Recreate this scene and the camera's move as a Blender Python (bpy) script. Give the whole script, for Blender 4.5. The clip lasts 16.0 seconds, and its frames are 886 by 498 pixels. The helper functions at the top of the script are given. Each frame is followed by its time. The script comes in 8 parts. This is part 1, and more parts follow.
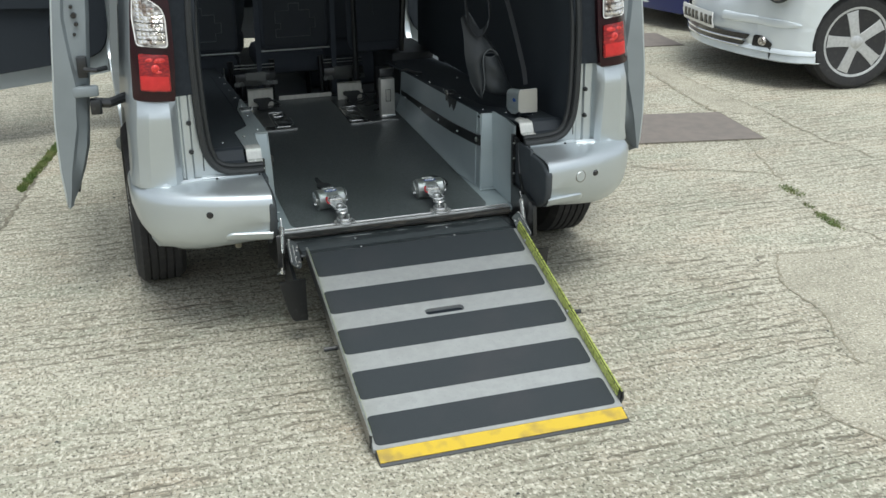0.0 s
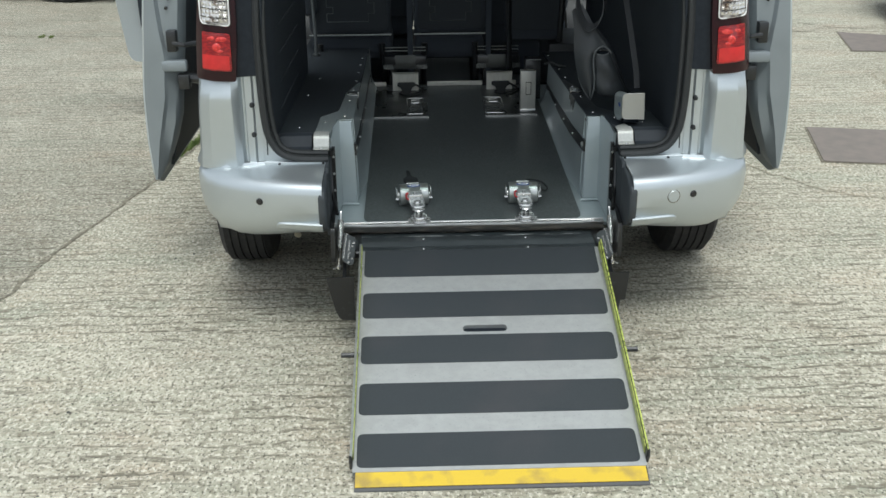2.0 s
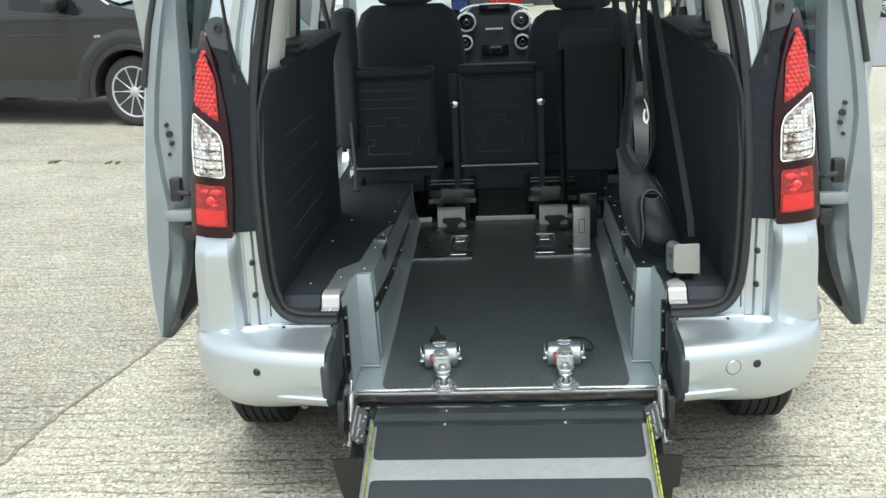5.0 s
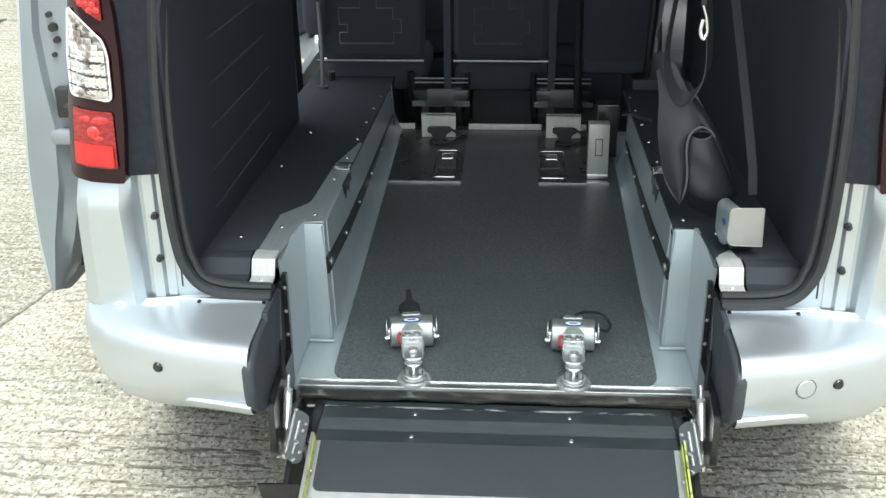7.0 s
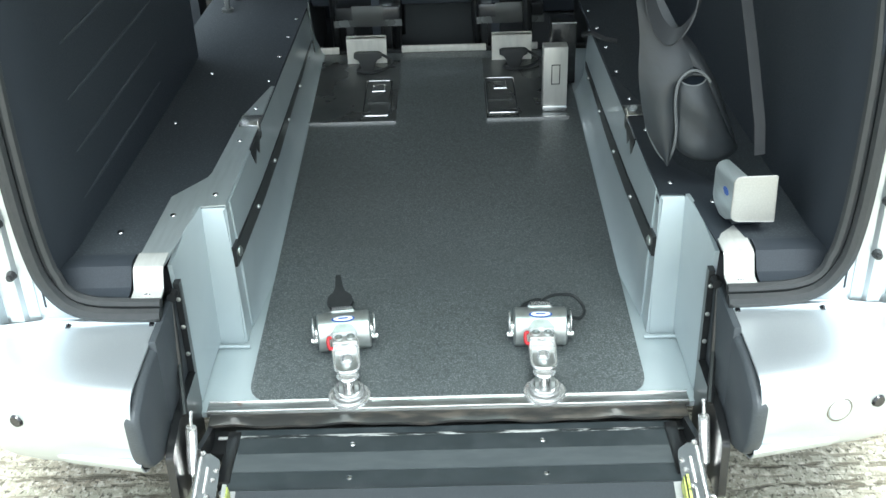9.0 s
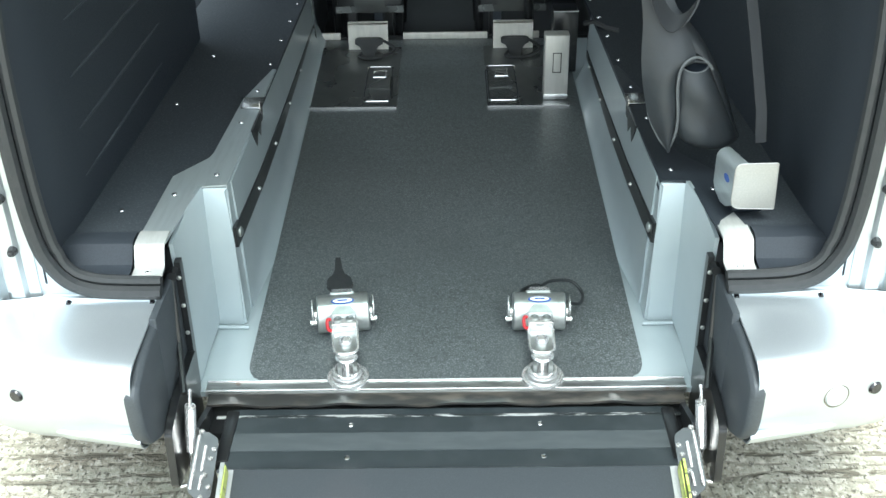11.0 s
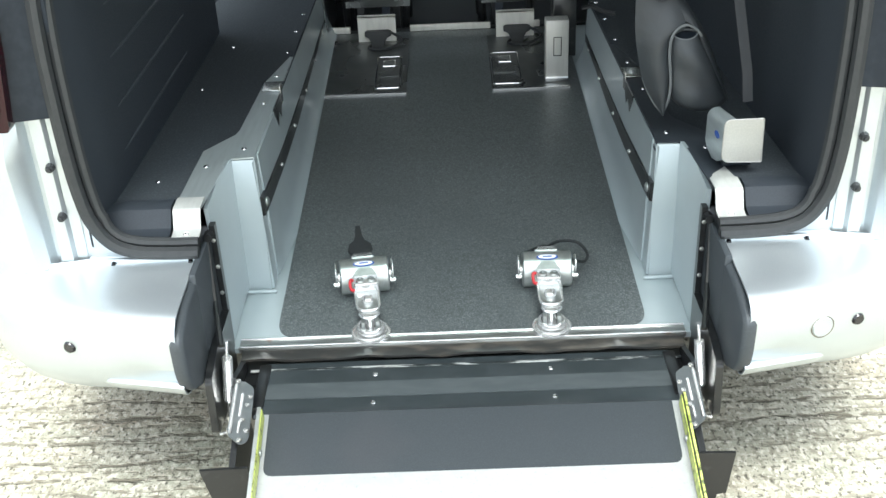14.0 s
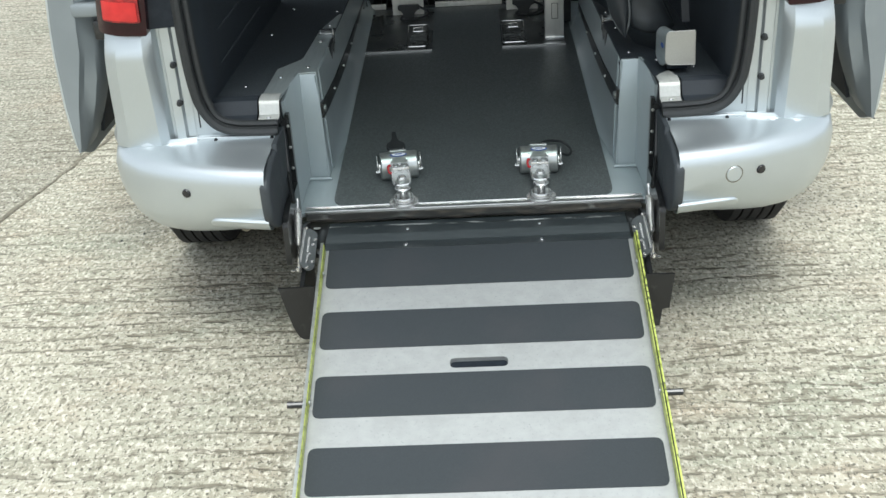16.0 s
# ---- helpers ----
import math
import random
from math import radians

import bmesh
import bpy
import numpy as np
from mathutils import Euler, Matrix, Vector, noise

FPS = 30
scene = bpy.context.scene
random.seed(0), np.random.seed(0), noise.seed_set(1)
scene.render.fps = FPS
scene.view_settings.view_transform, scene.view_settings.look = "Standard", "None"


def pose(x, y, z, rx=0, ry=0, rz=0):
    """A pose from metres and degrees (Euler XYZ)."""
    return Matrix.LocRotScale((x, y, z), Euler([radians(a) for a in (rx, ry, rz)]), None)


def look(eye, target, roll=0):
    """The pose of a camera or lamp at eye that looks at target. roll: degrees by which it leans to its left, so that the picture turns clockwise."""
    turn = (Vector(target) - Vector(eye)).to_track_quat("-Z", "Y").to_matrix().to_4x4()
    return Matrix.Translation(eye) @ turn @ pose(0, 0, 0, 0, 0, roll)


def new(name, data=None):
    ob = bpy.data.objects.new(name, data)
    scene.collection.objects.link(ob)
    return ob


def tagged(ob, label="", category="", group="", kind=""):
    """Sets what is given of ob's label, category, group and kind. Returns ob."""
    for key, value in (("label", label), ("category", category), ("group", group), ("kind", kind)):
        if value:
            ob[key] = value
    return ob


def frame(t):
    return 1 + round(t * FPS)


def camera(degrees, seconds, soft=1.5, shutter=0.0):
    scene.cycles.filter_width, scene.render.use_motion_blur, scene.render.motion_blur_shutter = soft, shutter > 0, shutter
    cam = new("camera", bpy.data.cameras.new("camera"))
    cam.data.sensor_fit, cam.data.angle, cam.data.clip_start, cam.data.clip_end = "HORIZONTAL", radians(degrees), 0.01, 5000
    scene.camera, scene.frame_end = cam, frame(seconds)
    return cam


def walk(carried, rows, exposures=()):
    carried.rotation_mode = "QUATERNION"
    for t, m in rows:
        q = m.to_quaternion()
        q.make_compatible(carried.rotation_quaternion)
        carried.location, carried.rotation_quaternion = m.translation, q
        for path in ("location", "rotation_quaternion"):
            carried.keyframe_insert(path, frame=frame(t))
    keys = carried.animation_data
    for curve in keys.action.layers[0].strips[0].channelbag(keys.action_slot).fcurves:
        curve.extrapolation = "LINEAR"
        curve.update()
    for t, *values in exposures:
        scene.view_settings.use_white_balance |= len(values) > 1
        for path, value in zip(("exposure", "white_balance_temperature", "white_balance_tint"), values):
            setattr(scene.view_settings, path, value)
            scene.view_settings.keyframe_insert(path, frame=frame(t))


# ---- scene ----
cam = camera(44.5, 16.0)
PATH = [
    (0, (-1.002, -3.455, 1.683), (-0.432, -1.682, 0.956), -0.6),
    (0.5, (-0.764, -3.516, 1.675), (-0.388, -1.692, 0.944), 0.4),
    (1, (-0.546, -3.517, 1.676), (-0.264, -1.676, 0.949), 0.5),
    (1.5, (-0.354, -3.39, 1.65), (-0.136, -1.549, 0.9), 1.8),
    (2, (-0.193, -3.295, 1.652), (-0.148, -1.443, 0.9), -0.6),
    (2.5, (-0.035, -3.251, 1.669), (-0.147, -1.376, 0.983), -1.0),
    (3, (0.015, -3.197, 1.711), (-0.074, -1.282, 1.143), -1.4),
    (3.5, (0.006, -3.173, 1.729), (-0.108, -1.234, 1.251), -1.0),
    (4, (-0.001, -3.136, 1.715), (-0.05, -1.218, 1.152), -1.5),
    (4.5, (0.015, -3.017, 1.697), (-0.05, -1.106, 1.112), -2.6),
    (4.7, (0.047, -2.942, 1.691), (-0.075, -1.029, 1.122), -3.0),
    (6.8, (0.041, -2.007, 1.651), (-0.109, -0.172, 0.87), -1.6),
    (7, (0.044, -1.931, 1.644), (-0.088, -0.112, 0.825), -0.7),
    (7.5, (0.012, -1.737, 1.637), (-0.022, 0.087, 0.818), -0.9),
    (8, (-0.005, -1.562, 1.617), (-0.004, 0.215, 0.699), -1.6),
    (8.5, (0.029, -1.44, 1.608), (0.002, 0.336, 0.689), -0.8),
    (9, (0.026, -1.385, 1.609), (0.0, 0.339, 0.596), -1.9),
    (9.2, (0.029, -1.381, 1.613), (0.009, 0.345, 0.603), -1.1),
    (11.3, (0.01, -1.403, 1.594), (-0.006, 0.315, 0.569), -0.8),
    (11.5, (0.007, -1.405, 1.597), (-0.007, 0.313, 0.573), -0.7),
    (12, (0.008, -1.407, 1.605), (-0.007, 0.34, 0.63), -0.9),
    (12.5, (0.011, -1.403, 1.604), (-0.003, 0.343, 0.628), -0.7),
    (13, (0.026, -1.416, 1.6), (0.007, 0.328, 0.622), -0.3),
    (13.5, (0.041, -1.474, 1.596), (-0.02, 0.272, 0.623), -0.8),
    (14, (-0.001, -1.59, 1.586), (-0.029, 0.14, 0.583), -2.6),
    (14.5, (-0.013, -1.751, 1.592), (0.004, -0.036, 0.563), -2.8),
    (15, (0.026, -1.976, 1.59), (-0.075, -0.253, 0.579), -2.1),
    (15.5, (0.054, -2.185, 1.598), (-0.08, -0.44, 0.63), -1.9),
    (16, (0.03, -2.41, 1.583), (-0.049, -0.644, 0.648), -3.5),
]
EXPOSURE = [(0.0, 0.58), (1.8, 0.6), (2.5, 0.5), (3.0, 0.83), (3.5, 1.08), (4.7, 1.2), (7.0, 1.56), (8.0, 2.0), (9.0, 2.31), (13.3, 2.3), (14.0, 2.1), (14.5, 1.68), (15.0, 1.38), (16.0, 1.02)]
walk(cam, [(t, look(eye, target, roll)) for t, eye, target, roll in PATH], [(t, stops, 6000 if 7.5 < t < 13.6 else 6150, 1 if 7.5 < t < 13.6 else 5) for t, stops in EXPOSURE])

# ---- daylight: thin overcast, bright sky ----
world = bpy.data.worlds.new("sky")
scene.world = world
world.use_nodes = True
wn = world.node_tree
sky = wn.nodes.new("ShaderNodeTexSky")
sky.sky_type, sky.sun_disc = "NISHITA", False
sky.sun_elevation, sky.sun_rotation = radians(70), radians(176)
sky.air_density, sky.dust_density, sky.ozone_density = 1.0, 3.0, 1.0
wbg = wn.nodes["Background"]
pale = wn.nodes.new("ShaderNodeHueSaturation")
pale.inputs["Saturation"].default_value = 0.22
wn.links.new(sky.outputs[0], pale.inputs["Color"])
wn.links.new(pale.outputs[0], wbg.inputs["Color"])
wbg.inputs["Strength"].default_value = 0.13
sun = new("sun", bpy.data.lights.new("sun", "SUN"))
sun.data.energy, sun.data.angle, sun.data.color = 1.4, radians(28), (1.0, 0.96, 0.9)
sun.matrix_basis = look((0.15, -2.2, 6.0), (0, 0, 0))


# ---- materials ----
def material(name, color, rough=0.5, metal=0.0, coat=0.0, spec=0.5):
    m = bpy.data.materials.new(name)
    m.use_nodes = True
    b = m.node_tree.nodes["Principled BSDF"]
    b.inputs["Base Color"].default_value = (*color, 1)
    b.inputs["Roughness"].default_value = rough
    b.inputs["Metallic"].default_value = metal
    b.inputs["Coat Weight"].default_value = coat
    b.inputs["Coat Roughness"].default_value = 0.06
    b.inputs["Specular IOR Level"].default_value = spec
    return m


def grain(m, scale, stretch=(1, 1, 1), to=(0.2, 0.2, 0.2), lo=0.4, hi=0.65, amount=1.0, bump=0.0, depth=0.002, detail=6.0, rough=None, turn=0.0, fine=0.5):
    """Mix a noise-driven second colour into a material, and a bump and a change of roughness with it."""
    nt = m.node_tree
    n, l = nt.nodes, nt.links
    b = n["Principled BSDF"]
    co = n.new("ShaderNodeTexCoord")
    mp = n.new("ShaderNodeMapping")
    mp.inputs["Scale"].default_value = stretch
    mp.inputs["Rotation"].default_value = (0, 0, radians(turn))
    tx = n.new("ShaderNodeTexNoise")
    tx.inputs["Scale"].default_value = scale
    tx.inputs["Detail"].default_value = detail
    tx.inputs["Roughness"].default_value = fine
    l.new(co.outputs["Object"], mp.inputs["Vector"])
    l.new(mp.outputs[0], tx.inputs["Vector"])
    rp = n.new("ShaderNodeMapRange")
    rp.inputs["From Min"].default_value, rp.inputs["From Max"].default_value = lo, hi
    rp.inputs["To Max"].default_value = amount
    l.new(tx.outputs["Fac"], rp.inputs["Value"])
    if amount > 0:
        mx = n.new("ShaderNodeMix")
        mx.data_type = "RGBA"
        base = b.inputs["Base Color"]
        if base.is_linked:
            l.new(base.links[0].from_socket, mx.inputs["A"])
        else:
            mx.inputs["A"].default_value = base.default_value
        mx.inputs["B"].default_value = (*to, 1)
        l.new(rp.outputs[0], mx.inputs["Factor"])
        l.new(mx.outputs["Result"], base)
    if bump:
        bp = n.new("ShaderNodeBump")
        bp.inputs["Strength"].default_value = bump
        bp.inputs["Distance"].default_value = depth
        l.new(tx.outputs["Fac"], bp.inputs["Height"])
        if b.inputs["Normal"].is_linked:
            l.new(b.inputs["Normal"].links[0].from_socket, bp.inputs["Normal"])
        l.new(bp.outputs[0], b.inputs["Normal"])
    if rough:
        rr = n.new("ShaderNodeMapRange")
        rr.inputs["From Min"].default_value, rr.inputs["From Max"].default_value = lo, hi
        rr.inputs["To Min"].default_value, rr.inputs["To Max"].default_value = rough
        l.new(tx.outputs["Fac"], rr.inputs["Value"])
        l.new(rr.outputs[0], b.inputs["Roughness"])
    return m


def pane_glass(name, tint, gloss=0.08):
    """Thin glass: clear with a mirror film, no refraction."""
    m = bpy.data.materials.new(name)
    m.use_nodes = True
    nt = m.node_tree
    n, l = nt.nodes, nt.links
    n.remove(n["Principled BSDF"])
    tr, gl, mx, fr = (n.new("ShaderNode" + k) for k in ("BsdfTransparent", "BsdfGlossy", "MixShader", "LayerWeight"))
    tr.inputs["Color"].default_value = (*tint, 1)
    gl.inputs["Roughness"].default_value = 0.02
    po, ra = n.new("ShaderNodeMath"), n.new("ShaderNodeMapRange")
    po.operation = "POWER"
    po.inputs[1].default_value = 4.0
    ra.inputs["To Min"].default_value, ra.inputs["To Max"].default_value = gloss * 0.5, 0.8
    l.new(fr.outputs["Facing"], po.inputs[0])
    l.new(po.outputs[0], ra.inputs["Value"])
    l.new(ra.outputs[0], mx.inputs["Fac"])
    l.new(tr.outputs[0], mx.inputs[1])
    l.new(gl.outputs[0], mx.inputs[2])
    l.new(mx.outputs[0], n["Material Output"].inputs["Surface"])
    return m


SILVER = grain(material("silver_paint", (0.53, 0.575, 0.595), 0.36, 0.74, 0.35), 900, to=(0.61, 0.655, 0.675), lo=0.45, hi=0.6, amount=0.5)
grain(SILVER, 3.0, to=(0.52, 0.54, 0.53), lo=0.5, hi=0.8, amount=0.35)
WELL = grain(material("grey_well_paint", (0.385, 0.44, 0.455), 0.32, 0.15, 0.35), 6, to=(0.325, 0.375, 0.39), lo=0.45, hi=0.7, amount=0.6, bump=0.05)
# Lighter than the trim: light caught by the ribs is put into the colour.
RIBGREY = material("lightened_rib_plastic", (0.038, 0.046, 0.054), 0.6)
TRIM = grain(material("charcoal_trim_plastic", (0.025, 0.030, 0.037), 0.55, 0, 0, 0.25), 400, to=(0.034, 0.041, 0.050), bump=0.15, depth=0.0006, rough=(0.48, 0.62))
CARPET = grain(material("black_floor_covering", (0.043, 0.050, 0.057), 0.9, 0, 0, 0.15), 260, to=(0.070, 0.080, 0.090), lo=0.5, hi=0.7, bump=0.25, depth=0.0008)
MAT = grain(material("black_textured_mat", (0.072, 0.082, 0.084), 0.4, 0, 0, 0.9), 340, to=(0.24, 0.265, 0.265), lo=0.50, hi=0.70, amount=0.85, fine=0.5, detail=1, bump=0.35, depth=0.0006, rough=(0.34, 0.48))
grain(MAT, 130, to=(0.17, 0.19, 0.19), lo=0.54, hi=0.66, amount=0.38, detail=2)
grain(MAT, 105, to=(0.022, 0.026, 0.027), lo=0.54, hi=0.66, amount=0.4, detail=2, turn=30)
grain(MAT, 2.2, to=(0.032, 0.036, 0.036), lo=0.45, hi=0.75, amount=0.4)
GRIP = grain(material("dark_grit_strip", (0.028, 0.034, 0.038), 0.8, 0, 0, 0.35), 700, to=(0.040, 0.047, 0.052), lo=0.45, hi=0.68, bump=0.15, depth=0.0005)
grain(GRIP, 5, to=(0.045, 0.046, 0.05), lo=0.5, hi=0.75, amount=0.6)
ALU = grain(material("worn_ramp_aluminium", (0.315, 0.326, 0.322), 0.60, 0.25), 32, stretch=(1.0, 1.2, 1), to=(0.40, 0.415, 0.41), lo=0.40, hi=0.66, amount=0.55, rough=(0.48, 0.68), detail=9, fine=0.62)
grain(ALU, 160, to=(0.20, 0.21, 0.21), lo=0.6, hi=0.75, amount=0.5, bump=0.1, depth=0.0004)
BRIGHT = grain(material("brushed_aluminium", (0.58, 0.58, 0.57), 0.27, 0.97), 90, stretch=(0.1, 1, 1), to=(0.48, 0.48, 0.46), amount=0.6)
STEEL = grain(material("zinc_plated_steel", (0.52, 0.54, 0.53), 0.33, 0.85), 60, to=(0.36, 0.38, 0.37), amount=0.6)
HOOK = grain(material("satin_steel_hook", (0.80, 0.80, 0.79), 0.2, 0.75), 90, to=(0.62, 0.62, 0.61), amount=0.5)
CHROME = grain(material("polished_chrome", (0.78, 0.78, 0.77), 0.12, 1.0), 120, to=(0.62, 0.62, 0.61), amount=0.3)
BLACKMETAL = grain(material("black_painted_steel", (0.012, 0.013, 0.014), 0.3, 0.0, 0.3), 40, to=(0.05, 0.05, 0.05), lo=0.6, hi=0.75, amount=0.5)
FLAPBLACK = grain(material("worn_black_coating", (0.026, 0.033, 0.036), 0.34), 30, to=(0.042, 0.050, 0.054), lo=0.45, hi=0.7, amount=0.7, rough=(0.3, 0.5))
INSERT = grain(material("grey_flap_insert", (0.054, 0.064, 0.068), 0.6), 60, stretch=(0.3, 1, 1), to=(0.070, 0.081, 0.085), amount=0.7)
SCUFF = grain(material("scuffed_black_edge", (0.03, 0.035, 0.037), 0.35, 0.3), 22, stretch=(0.5, 3, 3), to=(0.55, 0.56, 0.55), lo=0.49, hi=0.57, detail=8, fine=0.65)
RUBBER = grain(material("black_rubber", (0.021, 0.024, 0.025), 0.5), 80, to=(0.03, 0.03, 0.032), amount=0.6)
ENDCAP = grain(material("grey_black_moulding", (0.039, 0.046, 0.052), 0.5), 500, to=(0.054, 0.062, 0.069), bump=0.15, depth=0.0004)
TYRE = grain(material("tyre_rubber", (0.022, 0.022, 0.023), 0.8), 40, to=(0.05, 0.047, 0.043), lo=0.5, hi=0.75, amount=0.6)
HIVIS = grain(material("lime_reflective_tape", (0.47, 0.53, 0.13), 0.4), 70, to=(0.16, 0.20, 0.02), lo=0.50, hi=0.62, amount=0.8)
YELLOW = grain(material("yellow_edge_tape", (0.57, 0.40, 0.025), 0.5), 14, to=(0.26, 0.19, 0.06), lo=0.48, hi=0.68, amount=0.8)
grain(HIVIS, 45, stretch=(1, 2.2, 1), to=(0.03, 0.035, 0.02), lo=0.60, hi=0.64, amount=0.85, detail=3)
grain(YELLOW, 260, to=(0.5, 0.33, 0.05), lo=0.55, hi=0.7, amount=0.5)
SATIN = grain(material("satin_aluminium", (0.52, 0.515, 0.48), 0.38, 0.4), 50, stretch=(1, 1, 0.2), to=(0.40, 0.40, 0.37), amount=0.6)
LIP = grain(material("worn_grey_seal_strip", (0.026, 0.026, 0.025), 0.35), 30, stretch=(0.5, 2, 2), to=(0.075, 0.066, 0.055), lo=0.45, hi=0.65)
SILL = grain(material("scuffed_sill_metal", (0.42, 0.43, 0.42), 0.30, 0.85), 120, stretch=(0.15, 1, 1), to=(0.22, 0.22, 0.205), amount=0.6)
grain(SILL, 16, to=(0.20, 0.085, 0.03), lo=0.62, hi=0.72, amount=0.8)
PALEALU = grain(material("pale_satin_bracket", (0.72, 0.705, 0.64), 0.42, 0.1), 60, stretch=(1, 1, 0.2), to=(0.58, 0.57, 0.52), amount=0.6)
ENDPLATE = grain(material("bright_end_plate", (0.52, 0.525, 0.50), 0.40, 0.35), 120, stretch=(1, 0.2, 1), to=(0.44, 0.445, 0.42), amount=0.6)
DARKALU = grain(material("brushed_trim", (0.50, 0.55, 0.56), 0.36, 0.6), 90, stretch=(1, 0.1, 1), to=(0.41, 0.455, 0.465), amount=0.6)
COVERBLACK = grain(material("black_gloss_cover", (0.011, 0.015, 0.021), 0.32, 0, 0, 0.25), 60, to=(0.016, 0.021, 0.028))
SATIN2 = grain(material("dull_scratched_aluminium", (0.42, 0.42, 0.40), 0.38, 0.7), 300, stretch=(1, 0.2, 1), to=(0.48, 0.475, 0.45), amount=0.7)
PLATE = grain(material("polished_dark_plate", (0.15, 0.157, 0.152), 0.34, 0.6), 5, to=(0.10, 0.108, 0.108), lo=0.4, hi=0.7, rough=(0.22, 0.4))
HINGE = grain(material("dark_coated_steel", (0.085, 0.095, 0.098), 0.42, 0.3), 30, to=(0.14, 0.15, 0.15), lo=0.5, hi=0.75, amount=0.6)
FABRIC = grain(material("black_seat_fabric", (0.041, 0.049, 0.061), 0.9), 700, to=(0.060, 0.070, 0.086), bump=0.3, depth=0.0006)
WEB = grain(material("grey_belt_webbing", (0.029, 0.032, 0.036), 0.6), 500, stretch=(1, 1, 3), to=(0.035, 0.036, 0.038), bump=0.2, depth=0.0004)
VINYL = grain(material("dark_grey_vinyl", (0.027, 0.032, 0.036), 0.48), 26, to=(0.028, 0.031, 0.034), bump=0.35, depth=0.006)
PALE = grain(material("pale_grey_pillar_trim", (0.70, 0.70, 0.67), 0.7), 300, to=(0.63, 0.63, 0.60), amount=0.6)
REDLENS = grain(material("red_lamp_lens", (0.20, 0.004, 0.008), 0.12, 0.0, 0.6), 60, stretch=(1, 1, 3), to=(0.48, 0.015, 0.014), lo=0.45, hi=0.65, amount=0.7)
# Darkened copy of the body silver for door edges and latch plates.
JAMB = grain(material("darkened_jamb_silver", (0.255, 0.285, 0.30), 0.42, 0.3, 0.2), 5, to=(0.215, 0.24, 0.252), lo=0.45, hi=0.7, amount=0.6)
DARKRED = material("dark_red_lens", (0.020, 0.0025, 0.005), 0.14, 0.0, 0.2, 0.3)
BANDRED = grain(material("plain_red_lens", (0.58, 0.022, 0.022), 0.18, 0.0, 0.3), 40, to=(0.45, 0.015, 0.016), amount=0.6)
REDHI = grain(material("bright_red_reflector", (0.72, 0.045, 0.038), 0.22, 0.0, 0.5), 120, to=(0.5, 0.012, 0.01), lo=0.45, hi=0.6, amount=0.8)
CLEAR = grain(material("clear_lamp_lens", (0.62, 0.60, 0.57), 0.10, 0.6, 0.6), 70, stretch=(0.7, 1, 1.8), to=(0.10, 0.09, 0.085), lo=0.44, hi=0.54, amount=0.8, detail=3)
grain(CLEAR, 45, stretch=(0.5, 1, 2.5), to=(0.30, 0.17, 0.10), lo=0.52, hi=0.66, amount=0.6)
FACET = grain(material("lamp_prisms", (0.80, 0.78, 0.75), 0.08, 0.9, 0.5), 25, stretch=(1, 1, 0.6), to=(0.22, 0.14, 0.09), lo=0.55, hi=0.62, amount=0.8)
GLASS = pane_glass("window_glass", (0.82, 0.88, 0.86))
TINT = pane_glass("dark_window_glass", (0.28, 0.36, 0.35))
REDPLASTIC = material("red_plastic", (0.42, 0.008, 0.014), 0.4)
BLUELABEL = material("blue_label", (0.03, 0.09, 0.35), 0.35)
WHITE = material("white_print", (0.8, 0.8, 0.78), 0.5)
DARKGLOSS = material("dark_gloss", (0.01, 0.01, 0.012), 0.15, 0, 0.4)
